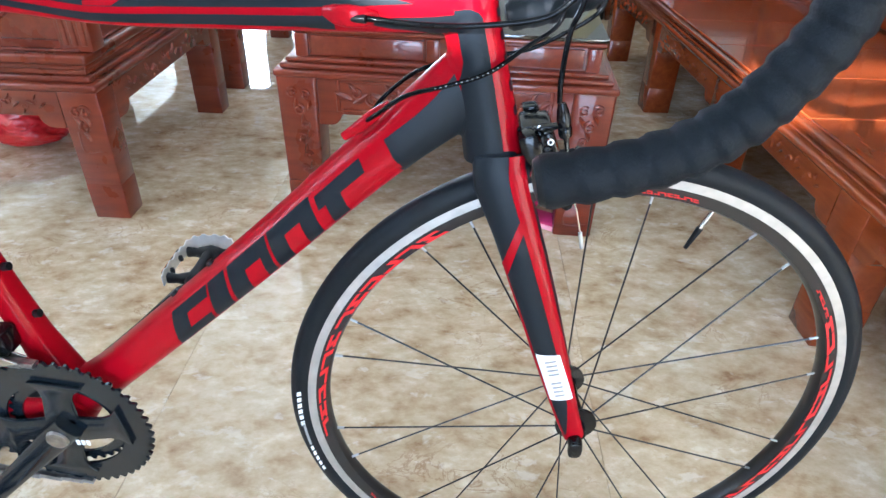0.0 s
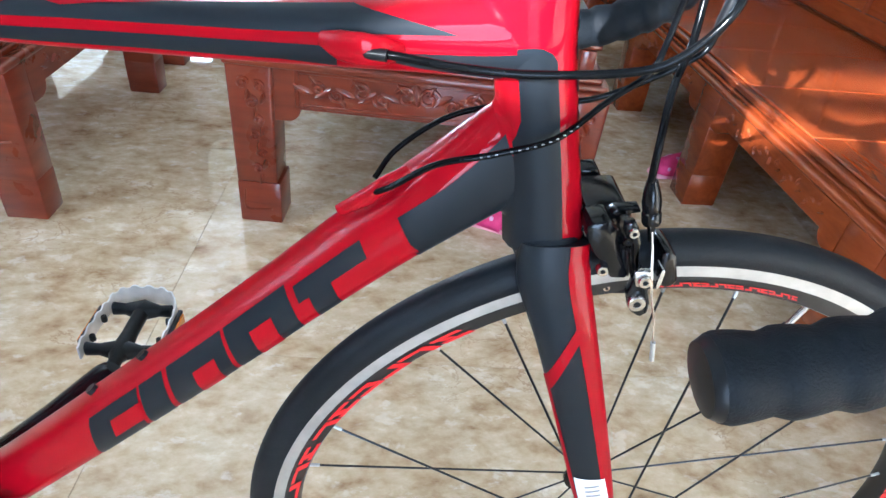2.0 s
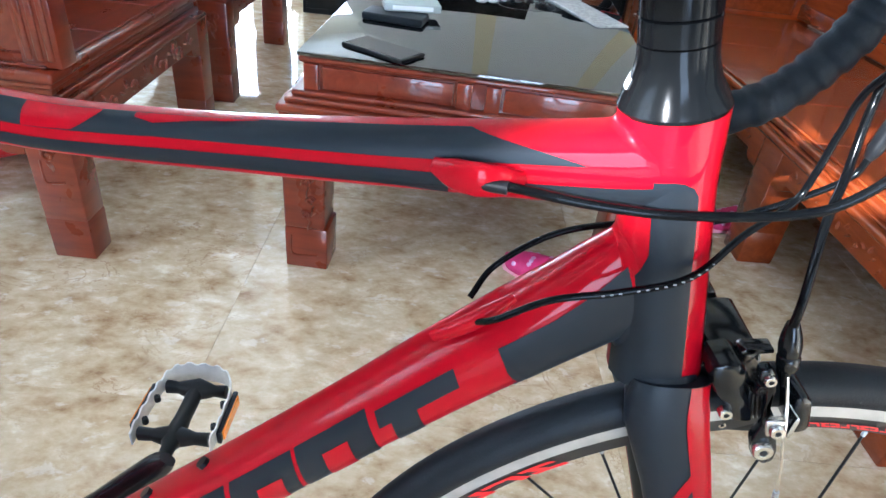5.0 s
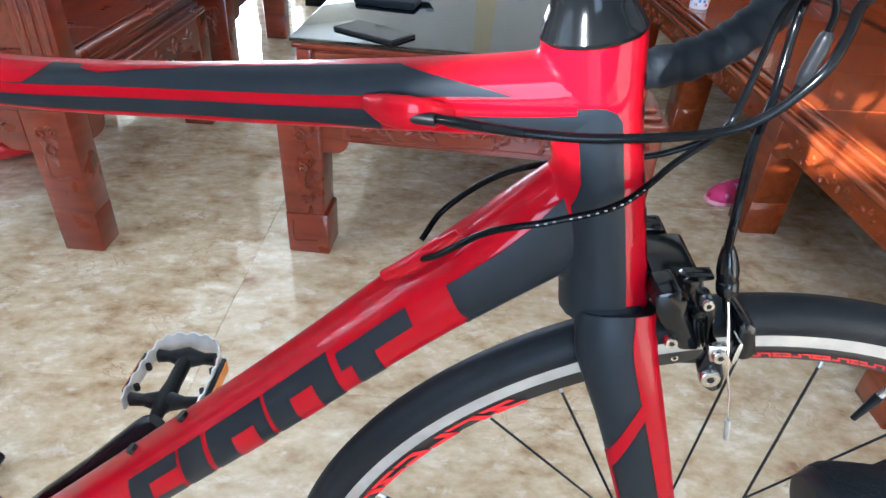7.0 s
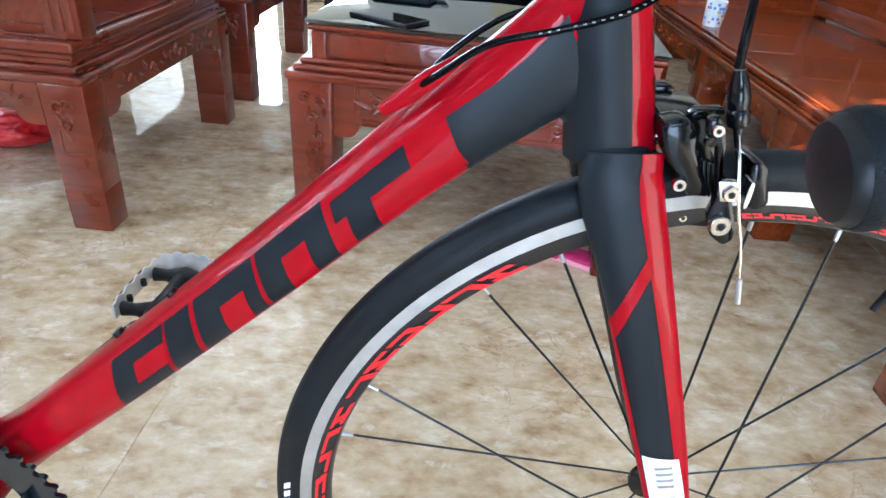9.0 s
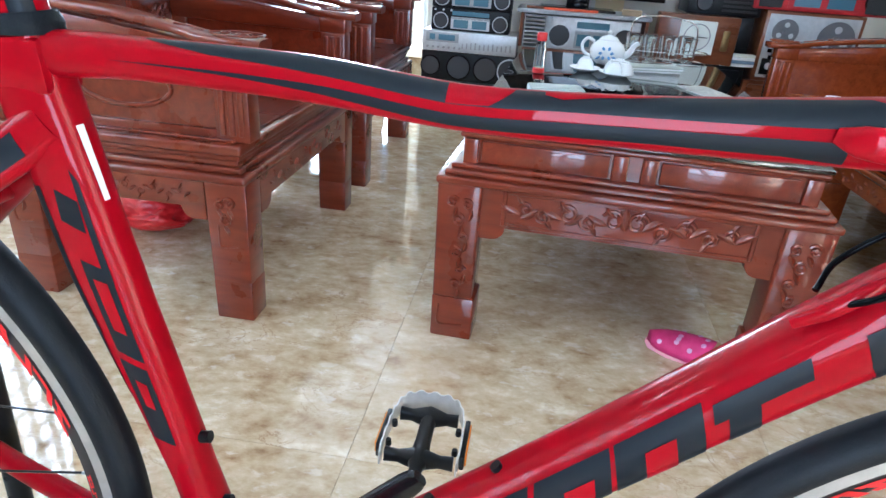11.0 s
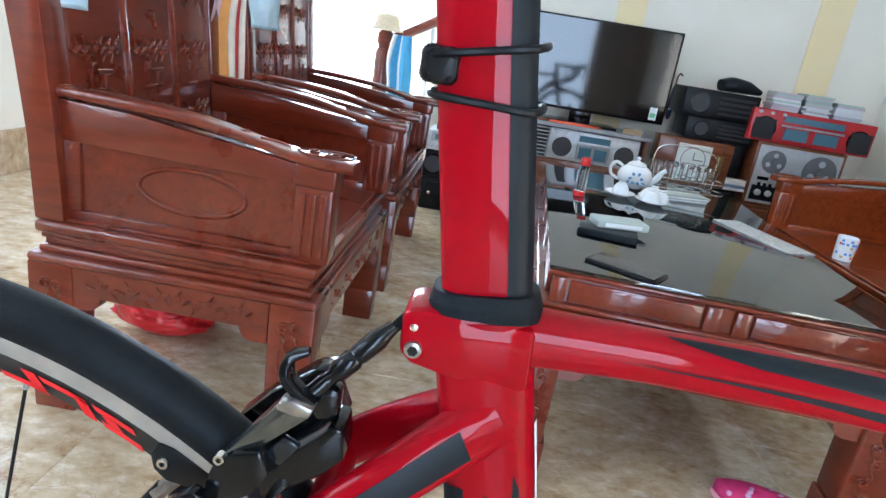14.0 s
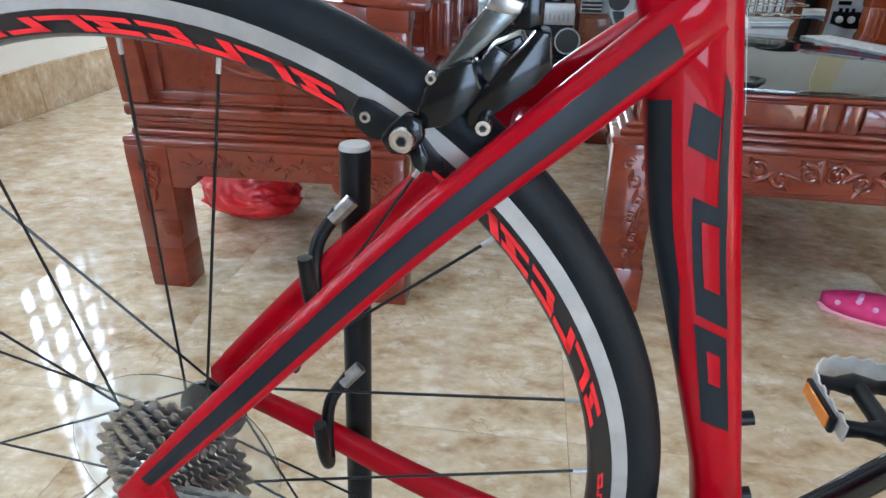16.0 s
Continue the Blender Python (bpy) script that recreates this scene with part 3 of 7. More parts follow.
        po = part("arm_post", box(hd - 0.078, hd + 0.002, y - 0.029, y + 0.029, 0.437, 0.600, 0.006, 2), wood, th)
        part("capital", box(hd - 0.082, hd + 0.006, y - 0.032, y + 0.032, 0.597, 0.645, 0.007, 3), wood, po)
        for k in (-1, 0, 1):
            for s in (-1, 1):
                part("flute", box(hd - 0.045 + k * 0.022, hd - 0.031 + k * 0.022, y + s * 0.0285 - 0.004, y + s * 0.0285 + 0.004, 0.452, 0.588, 0.0035, 3), wood, po)
        top = Tube([(-hd + 0.04, y, 0.703), (-0.12, y, 0.699), (0.03, y, 0.688), (hd - 0.16, y, 0.667), (hd - 0.09, y, 0.655), (hd - 0.02, y, 0.650), (hd + 0.036, y, 0.648)], [0.027, 0.029, 0.028, 0.026, 0.036, 0.042, 0.034], [0.012, 0.012, 0.011, 0.010, 0.011, 0.014, 0.012], 3.5, 5)
        tp = part("arm_top", top.mesh(20), wood, th)
        rim = [(hd - 0.088, y), (hd - 0.06, y - 0.030), (hd, y - 0.034), (hd + 0.026, y - 0.018), (hd + 0.028, y + 0.018), (hd, y + 0.034), (hd - 0.06, y + 0.030), (hd - 0.088, y)]
        carved("carving", wood, tp, [
            lambda bm: hose([(a, b, 0.6655) for a, b in rim], 0.0026, 6, 2, bm),
            lambda bm: curl(bm, hd - 0.012, y - 0.002, 0.021, 0.6645, 1.6, 0.4, 1, 0.0028, "Z"),
            lambda bm: curl(bm, hd - 0.055, y + 0.002, 0.014, 0.6665, 1.3, 2.4, -1, 0.0024, "Z"),
            lambda bm: hose([(hd - 0.16, y - 0.012, 0.678), (hd - 0.13, y + 0.003, 0.673), (hd - 0.10, y - 0.002, 0.668)], 0.0032, 6, 4, bm),
            lambda bm: curl(bm, hd - 0.20, y, 0.012, 0.684, 1.2, 0.2, 1, 0.0028, "Z"),
        ], "glossy raised scroll on the arm's end")
    # back: curved side posts, carved slats, crest
    for sy in (-1, 1):
        y = sy * (hw - 0.055)
        pts = [(0.071, 0.437), (0.058, 0.615), (0.045, 0.757), (0.03, 0.9), (0.018, high - 0.12), (0.036, high),
               (-0.044, high), (-0.064, high - 0.12), (-0.045, 0.9), (-0.023, 0.757), (-0.005, 0.615), (0.006, 0.437)]
        part("back_post", plate([(a - hd, b) for a, b in pts], y - 0.034, y + 0.034, 0.006), wood, th)
    def back_x(z):
        return float(np.interp(z, [0.44, 0.615, 0.757, 0.9, high], [-hd + 0.052, -hd + 0.040, -hd + 0.026, -hd + 0.006, -hd - 0.010]))
    part("back_rail", box(back_x(0.5) - 0.02, back_x(0.5) + 0.02, -hw + 0.08, hw - 0.08, 0.45, 0.51, 0.005, 2), wood, th)
    part("crest_rail", box(back_x(high) - 0.024, back_x(high) + 0.024, -hw + 0.08, hw - 0.08, high - 0.13, high, 0.008, 2), wood, th)
    ns = slats if width < 1 else slats * 2
    w = (width - 0.17) / ns
    for i in range(ns):
        y = -hw + 0.085 + w * (i + 0.5)
        t = Tube([(back_x(z), y, z) for z in (0.50, 0.60, 0.73, 0.86, 1.0, high - 0.12)], [w / 2 - 0.004], [0.012], 8, 4)
        sl = part("back_slat", t.mesh(20), wood, th)
        for zz in (0.62, 0.78, 0.93):
            x = back_x(zz) + 0.012
            cv = scroll_panel(y - w * 0.36, y + w * 0.36, zz, x, None, 0.55, "X")
            part("carving", cv, wood, sl)
            for dz in (-0.03, 0.03):
                part("carving", hose([(x, y - w * 0.25, zz + dz), (x, y - w * 0.05, zz + dz * 0.3), (x, y + w * 0.1, zz + dz), (x, y + w * 0.25, zz + dz * 0.6)], 0.003, 6, 3), wood, sl)
        # a knotted fret low on the slat
        x = back_x(0.70) + 0.013
        for a0, a1, z0, z1 in ((-0.18, 0.18, 0.69, 0.70), (-0.18, 0.18, 0.73, 0.74), (-0.16, -0.08, 0.70, 0.755), (0.06, 0.14, 0.675, 0.73)):
            part("fret", box(x - 0.006, x + 0.004, y + a0 * w, y + a1 * w, z0, z1, 0.002, 1), wood, sl)
        if i:
            yy = y - w / 2
            part("back_rib", hose([(back_x(z) + 0.012, yy, z) for z in (0.50, 0.65, 0.8, 1.0, high - 0.12)], 0.010, 8, 4), wood, th)
    if squat:
        for ob in th.children_recursive:
            for v in ob.data.vertices:
                v.co.z = float(np.interp(v.co.z, *squat))
    return th


settle("armchair", "carved red-brown lacquered armchair with panelled arms and scrolled back", "armchair", (-1.330, 1.304, 0), 0.0, 0.622, 0.834, (-0.376, 0.376), WOOD, "armchairs beside the coffee table")
settle("armchair", "carved red-brown lacquered armchair standing behind another", "armchair", (-1.328, 2.309, 0), 0.0, 0.622, 0.820, (-0.369, 0.369), WOOD, "armchairs beside the coffee table")
settle("bench", "long carved lacquered bench with glossy seat, sunlit orange put into its colour", "bench", (0.948, 1.275, 0), 182.5, 0.72, 2.65, (-1.27, -0.622, 0.032, 0.708, 1.27), WOOD_SUNLIT, leg_size=(0.105, 0.105),
       squat=((0, 0.37, 0.437, 1.3), (0, 0.350, 0.381, 1.244)))


def coffee_table(at, rz):
    th = thing("coffee_table", "carved red-brown coffee table with a green-edged glass top", "table", at, rz)
    w, l, lw = 0.4095, 0.71, 0.1
    for sx in (-1, 1):
        for sy in (-1, 1):
            cx, cy = sx * (w - lw / 2), sy * (l - lw / 2)
            leg = bmesh.new()
            box(cx - lw / 2, cx + lw / 2, cy - lw / 2, cy + lw / 2, 0.11, 0.405, 0.007, 3, leg, 0.94)
            box(cx - 0.0475 - (0.007 if sx > 0 else 0), cx + 0.0475 + (0.007 if sx < 0 else 0), cy - 0.0475, cy + 0.0475, 0.0, 0.112, 0.005, 2, leg, 0.985)
            lg = part("leg", leg, WOOD, th)
            if sy < 0:
                part("carving", leg_carving(cx, lambda z: cy - (0.047 + 0.003 * (z - 0.11) / 0.295 if z > 0.112 else 0.0475), 0.02, 0.385, lw * 0.85, -sx), WOOD, lg)
    for sy in (-1, 1):
        y = sy * (l - 0.03)
        part("apron", bracket_apron(-w + lw - 0.004, w - lw + 0.004, 0.302, 0.398, y - 0.018, y + 0.018), WOOD, th)
        fr = bmesh.new()
        yy = sy * (l - 0.012)
        for x in (-w + lw + 0.05, w - lw - 0.05):
            box(x - 0.005, x + 0.005, yy - 0.003, yy + 0.003, 0.308, 0.392, 0.002, 1, fr)
        for z in (0.312, 0.388):
            box(-w + lw + 0.055, w - lw - 0.055, yy - 0.003, yy + 0.003, z - 0.004, z + 0.004, 0.0015, 1, fr)
        if sy < 0:
            scroll_panel(-w * 0.62, w * 0.62, 0.35, yy, fr, 1.0)
        part("carving", fr, WOOD, th)
    for sx in (-1, 1):
        x = sx * (w - 0.03)
        part("apron", bracket_apron(-l + lw - 0.004, l - lw + 0.004, 0.302, 0.398, x - 0.018, x + 0.018, "YZ"), WOOD, th)
        cv = bmesh.new()
        for i in range(9):
            y = -0.5 + i * 0.125
            curl(cv, y, 0.35, 0.03, sx * (w - 0.012), 1.2, i, 1, 0.005, "X")
            leaf(cv, y, 0.345, 0.08, 0.8 * (-1) ** i, sx * (w - 0.012) - (0.004 if sx < 0 else 0), "X", 0.4)
        part("carving", cv, WOOD, th)
    mould = bmesh.new()
    for z0, z1, g in ((0.394, 0.411, 0.004), (0.411, 0.424, -0.010), (0.424, 0.436, -0.022)):
        box(-w - g, w + g, -l - g, l + g, z0, z1, 0.0055, 3, mould)
    part("moulding", mould, WOOD, th)
    bx = bmesh.new()
    box(-w + 0.045, w - 0.045, -l + 0.045, l - 0.045, 0.43, 0.492, 0.003, 1, bx)
    part("frieze_box", bx, WOOD, th)
    for sy in (-1, 1):
        y = sy * (l - 0.043)
        for x in (-w + 0.062, -0.03, 0.03, w - 0.062):
            part("pilaster", box(x - 0.016, x + 0.016, y - 0.009, y + 0.009, 0.434, 0.49, 0.003, 2), WOOD, th)
        for a, b in ((-w + 0.085, -0.052), (0.052, w - 0.085)):
            part("drawer_front", box(a, b, y - 0.006, y + 0.006, 0.439, 0.486, 0.003, 2), WOOD_FLAT, th)
    for sx in (-1, 1):
        x = sx * (w - 0.043)
        for i in range(4):
            a = -l + 0.08 + i * 0.315
            part("drawer_front", box(x - 0.006, x + 0.006, a, a + 0.29, 0.439, 0.486, 0.003, 2), WOOD_FLAT, th)
    part("tabletop", box(-w + 0.036, w - 0.036, -l + 0.036, l - 0.036, 0.491, 0.503, 0.005, 3), WOOD_FLAT, th)
    part("glass_top", box(-w + 0.034, w - 0.034, -l + 0.034, l - 0.034, 0.5045, 0.5135, 0.0018, 2), GLASS, th, "dark green-tinted glass sheet")
    return th


coffee_table((-0.150, 1.630, 0), -3.2)


# ---- the bicycle ----
bike = thing("bicycle", "red and matt black racing bicycle standing on a rear wheel stand", "bicycle")
FC, RC, BB = Vector((0.003, 0, 0.3335)), Vector((-1.018, 0, 0.4250)), Vector((-0.600, 0, 0.298))


def arc_strip(bm, c, r0, r1, a0, a1, y, n=6, skew=0.0):
    """A flat strip of a ring, between two angles in degrees."""
    own = bmesh.new()
    rows = []
    for i in range(n + 1):
        a = radians(a0 + (a1 - a0) * i / n)
        b = a + radians(skew)
        rows.append((own.verts.new((c[0] + r0 * math.cos(a), y, c[2] + r0 * math.sin(a))), own.verts.new((c[0] + r1 * math.cos(b), y, c[2] + r1 * math.sin(b)))))
    for p, q in zip(rows, rows[1:]):
        own.faces.new((p[0], q[0], q[1], p[1]))
    return merge(bm, own)


def rim_marks(c, runs, y, lo, hi):
    """Red block marks along the rim's side."""
    bm = bmesh.new()
    mid = (lo + hi) / 2
    for a0, a1, big in runs:
        step = 5.4 if big else 1.3
        a, k = a0, 0
        l, h = (lo, hi) if big else (mid - 0.0017, mid + 0.0017)
        t = (h - l) * (0.3 if big else 0.34)
        while a < a1:
            w = step * (0.92 if k % 3 else 0.86)
            s = 2.2 if big else 0.4
            form = k % 4
            if form in (0, 1, 3):
                arc_strip(bm, c, h - t, h, a + s * 0.7, a + w + s * 0.7, y, 4, s * 0.3)
            if form in (0, 2, 3):
                arc_strip(bm, c, l, l + t, a, a + w, y, 4, s * 0.3)
            if form in (1, 2):
                arc_strip(bm, c, l, h, a, a + w * 0.3, y, 2, s)
            if form in (0, 3):
                arc_strip(bm, c, l + t * 1.1, h - t * 1.1, a + w * (0.1 if form else 0.6), a + w * (0.45 if form else 0.95), y, 2, s * 0.5)
            a += step
            k += 1
    return bm


def wheel(name, c, label, near, far, flange, tangent, runs, valve_at, seed_mark, first, grow=1.0, yaw=0.0):
    """A road wheel: rim with tyre, hub, spokes with nipples and a valve."""
    cx, cz = c.x, c.z
    rim = bmesh.new()
    lathe_ring([(0.2885, -0.006), (0.2905, -0.0095), (0.3015, -0.0112), (0.3125, -0.0112), (0.3125, 0.0112), (0.3015, 0.0112), (0.2905, 0.0095), (0.2885, 0.006), (0.2875, 0)], 120, rim, c)
    w = part(name, rim, RIM_BLACK, bike, label)
    tr = bmesh.new()
    for s in (-1, 1):
        lathe_ring([(0.3025, s * 0.0108), (0.3028, s * 0.0117), (0.3125, s * 0.0119), (0.3128, s * 0.0108)], 120, tr, c)
    part("brake_track", tr, ALLOY, w, "brushed bare alloy braking band")
    prof = []
    for i in range(18):
        a = 2 * math.pi * i / 18
        prof.append((0.3192 + 0.0142 * math.cos(a), 0.0140 * math.sin(a)))
    prof = [(max(r, 0.3115), y) for r, y in prof]
    tyre = part("tyre", lathe_ring(prof, 144, None, c), RUBBER, w, "smooth black road tyre")
    # fine moulding line and printed marks on the tyre's wall
    mk = bmesh.new()
    for a0, a1, k in ((seed_mark, seed_mark + 7.5, 0), (seed_mark - 17, seed_mark - 8, 1)):
        a = a0
        while a < a1:
            arc_strip(mk, c, 0.3195, 0.3245 if k else 0.3232, a, a + 1.2, -0.01405, 2, 0.4)
            a += 1.75
    part("tyre_print", mk, WHITE_PRINT, w, "small white printed marks")
    arc = bmesh.new()
    arc_strip(arc, c, 0.3195, 0.3225, seed_mark - 7.6, seed_mark - 0.4, -0.01405, 6)
    part("tyre_print", arc, GREY_PRINT, w)
    for run in runs:
        part("rim_print", rim_marks(c, [run], -0.01165, 0.2915, 0.2995), DECAL_RED, w, "red block graphics on the black rim")
    hub = bmesh.new()
    lathe([(0.0045, near - 0.018), (0.008, near - 0.018), (0.010, near - 0.004), (0.0, near - 0.004)][:3] + [(flange * 0.7, near - 0.003), (flange, near - 0.002), (flange, near + 0.002), (0.013, near + 0.006), (0.011, 0), (0.013, far - 0.006), (flange, far - 0.002), (flange, far + 0.002), (flange * 0.7, far + 0.003), (0.010, far + 0.004), (0.008, far + 0.018)], 28, hub, c, "Y")
    part("hub", hub, BLACK_GLOSS, w)
    sp, nip = None, None
    for k in range(20):
        side_near = k % 2 == 0
        a = radians(first + (0 if side_near else 11.5) + 36 * (k // 2))
        y = near if side_near else far
        off = tangent if ((k // 2) % 2 == 1) == side_near else -tangent
        b = a + off
        p = Vector((cx + flange * 0.86 * math.cos(b), y, cz + flange * 0.86 * math.sin(b)))
        q = Vector((cx + 0.2885 * math.cos(a), 0.0, cz + 0.2885 * math.sin(a)))
        spk = part("spoke", rod(p, q, 0.00105, 6), SPOKE, w)
        n0 = q + (p - q).normalized() * 0.010
        part("nipple", rod(n0, q, 0.0015, 8), ALLOY, spk)
    va = radians(valve_at)
    w.matrix_world = Matrix.Translation(c) @ pose(0, 0, 0, 0, 0, yaw) @ Matrix.Diagonal((grow, 1, grow, 1)) @ Matrix.Translation(-c)
    d = Vector((math.cos(va), 0, math.sin(va)))
    vb = rod(c + d * 0.289, c + d * 0.262, 0.0026, 10)
    v = part("valve", vb, STEEL, w)
    cap = rod(c + d * 0.266, c + d * 0.240, 0.0036, 10, None, 0.0022)
    part("valve_cap", cap, BLACK_SATIN, v)
    return w


wheel("front_wheel", FC, "spoked front wheel with black rim and red graphics", -0.035, 0.035, 0.024, 0.0,
      [(-42, 28, True), (29, 38, False), (74, 96, False), (122, 150, True), (156, 186, True), (214, 224, False), (228, 300, True)], 69, 192, 10, 1.003, 3.4)
wheel("rear_wheel", RC, "spoked rear wheel with black rim and red graphics", -0.021, 0.035, 0.027, 1.15,
      [(14, 52, True), (-5, 6, False), (62, 128, True), (150, 210, True), (235, 300, True)], 230, -60, 5.0, 1.016, -2.5)

# frame
DT = Tube([(-0.5943, 0, 0.3113), (-0.5251, 0, 0.3715), (-0.3512, 0, 0.5293), (-0.2279, 0, 0.6461), (-0.1604, 0, 0.7045), (-0.1226, 0, 0.7374)],
          [0.030, 0.028, 0.026, 0.024, 0.024, 0.018, 0.012], [0.028, 0.0235, 0.0244, 0.025, 0.0275, 0.032, 0.034], 2.5, 12)
TT = Tube([(-0.725, 0, 0.7812), (-0.64, 0, 0.7834), (-0.54, 0, 0.7815), (-0.45, 0, 0.7740), (-0.36, 0, 0.7752), (-0.272, 0, 0.7795), (-0.18, 0, 0.7859), (-0.143, 0, 0.7914)],
          [0.014, 0.0125, 0.0125, 0.013, 0.014, 0.016, 0.0185, 0.021], [0.0145, 0.0125, 0.0132, 0.0128, 0.0140, 0.0168, 0.0209, 0.0246], 2.6, 10)
HT = Tube([(-0.1137, 0, 0.6588), (-0.1214, 0, 0.6949), (-0.1325, 0, 0.7411), (-0.1418, 0, 0.7813), (-0.1500, 0, 0.8198)],
          [0.026, 0.0235, 0.021, 0.021, 0.0225], [0.0275, 0.0255, 0.0245, 0.024, 0.0260], 2.2, 10)
ST = Tube([(-0.6067, 0, 0.3101), (-0.6295, 0, 0.3951), (-0.6438, 0, 0.4602), (-0.6631, 0, 0.5352), (-0.6898, 0, 0.635), (-0.706, 0, 0.7152), (-0.7178, 0, 0.7693), (-0.7207, 0, 0.7908)],
          [0.026, 0.019, 0.0165, 0.0155, 0.0155, 0.0165, 0.017, 0.017], [0.0225, 0.0165, 0.0155, 0.019, 0.0241, 0.0237, 0.0244, 0.0245], 2.7, 10)
part("down_tube", DT.mesh(36), RED, bike)
part("top_tube", TT.mesh(32), RED, bike)
part("head_tube", HT.mesh(36), RED, bike)
part("seat_tube", ST.mesh(32), RED, bike)


def fillet(name, tubes, keep, voxel, rounds, mat=RED):
    """The smooth weld between tubes: their joint, softened, shows only in the creases."""
    own = bmesh.new()
    for t in tubes:
        t.mesh(32, own)
    drop = [v for v in own.verts if not keep(v.co)]
    bmesh.ops.delete(own, geom=drop, context="VERTS")
    bmesh.ops.holes_fill(own, edges=[e for e in own.edges if e.is_boundary], sides=0)
    ob = part(name, own, mat, bike, angle=180)
    m = ob.modifiers.new("merge", "REMESH")
    m.mode, m.voxel_size, m.use_smooth_shade = "VOXEL", voxel, True
    m = ob.modifiers.new("soften", "SMOOTH")
    m.factor, m.iterations = 0.5, rounds
    return ob


fillet("weld", (HT, TT), lambda c: c.z > 0.752 and c.x > -0.225, 0.0016, 26)
fillet("weld", (HT, DT), lambda c: c.z < 0.705 and c.x > -0.20, 0.0018, 70, BLACK_MATT)
fillet("weld", (HT, DT), lambda c: 0.712 < c.z < 0.785 and c.x > -0.22, 0.0018, 60)
part("bottom_bracket_shell", lathe([(0.02, -0.036), (0.0225, -0.035), (0.0235, -0.03), (0.0235, 0.03), (0.0225, 0.035), (0.02, 0.036)], 28, None, BB, "Y"), RED, bike)
for s in (-1, 1):
    ss = Tube([(-0.705, s * 0.008, 0.742), (-0.7225, s * 0.013, 0.7275), (-0.767, s * 0.030, 0.692), (-0.8465, s * 0.048, 0.623), (-0.9446, s * 0.062, 0.523), (-1.012, s * 0.066, 0.452)],
              [0.010, 0.0095, 0.0085, 0.0075, 0.007, 0.0065], [0.0165, 0.0155, 0.0145, 0.0125, 0.011, 0.0085], 2.4, 10)
    st = part("seat_stay", ss.mesh(18), RED, bike)
    if s < 0:
        part("stay_stripe", ss.decal([((0.185, -0.45), (0.98, -0.42), (0.98, 0.42), (0.20, 0.55))], None, 60, 5), BLACK_MATT, st, "matt dark stripe")
    cs = Tube([(-0.622, s * 0.026, 0.300), (-0.70, s * 0.034, 0.312), (-0.844, s * 0.052, 0.351), (-0.94, s * 0.062, 0.392), (-1.005, s * 0.067, 0.417)],
              [0.008, 0.009, 0.009, 0.008, 0.007], [0.018, 0.016, 0.013, 0.011, 0.009], 2.4, 10)
    part("chain_stay", cs.mesh(18), RED, bike)
    part("dropout", plate([(-0.998, 0.462), (-1.010, 0.465), (-1.030, 0.444), (-1.033, 0.416), (-1.020, 0.404), (-1.001, 0.404), (-0.988, 0.418)], s * 0.066 - 0.004, s * 0.066 + 0.004, 0.0015), RED, bike)
part("stay_bridge", rod((-0.785, -0.03, 0.675), (-0.785, 0.03, 0.675), 0.009, 14), RED, bike)
sk = bmesh.new()
rod((RC.x, -0.084, RC.z), (RC.x, -0.064, RC.z), 0.008, 16, sk)
rod((RC.x, 0.064, RC.z), (RC.x, 0.084, RC.z), 0.011, 16, sk)
part("rear_skewer", sk, BLACK_GLOSS, bike)
part("skewer_lever", hose([(RC.x, 0.083, RC.z), (RC.x + 0.017, 0.088, RC.z + 0.007), (RC.x + 0.042, 0.085, RC.z + 0.015), (RC.x + 0.057, 0.08, RC.z + 0.013)], 0.005, 10), BLACK_GLOSS, bike)

# seat clamp, collar, seat post
AT = Vector((-0.0150, 0, -0.0200))
cl = plate([(-0.680, 0.779), (-0.682, 0.812), (-0.738, 0.8125), (-0.744, 0.8095), (-0.7435, 0.789), (-0.738, 0.784), (-0.715, 0.779)], -0.017, 0.017, 0.004)
clamp = part("seat_clamp", cl, RED, bike)
b = bmesh.new()
lathe([(0.0028, 0), (0.0040, 0.0005), (0.0043, 0.002), (0.0043, 0.005)], 20, b, (-0.7365, -0.0195, 0.7925), "Y")
part("clamp_bolt", b, SPROCKET, clamp)
part("bolt_socket", lathe([(0.0, 0), (0.0026, 0.0), (0.0026, 0.002)], 6, None, (-0.7365, -0.0198, 0.7925), "Y"), BLACK_SATIN, clamp)
part("clamp_pin", lathe([(0.001, 0), (0.0019, 0.0003), (0.0019, 0.003)], 12, None, (-0.7375, -0.0180, 0.8035), "Y"), STEEL, clamp)
POST = Tube([(-0.7045, 0, 0.80), (-0.7075, 0, 0.823), (-0.7275, 0, 0.937), (-0.742, 0, 1.03)], [0.0135], [0.0215], 2.9, 10)
post = part("seat_post", POST.mesh(28), RED, bike, "red seat post with a dark front edge")
part("post_stripe", POST.decal([((0.1, -0.97), (1.0, -0.97), (1.0, -0.48), (0.1, -0.44))], None, 20, 6), BLACK_MATT, post)
boot = Tube([(-0.7065, 0, 0.8122), (-0.7068, 0, 0.8175), (-0.7075, 0, 0.8235)], [0.0182, 0.0182, 0.0165], [0.0268, 0.027, 0.0250], 2.9, 6)
part("post_boot", boot.mesh(28), TAPE, bike, "black rubber boot round the post")
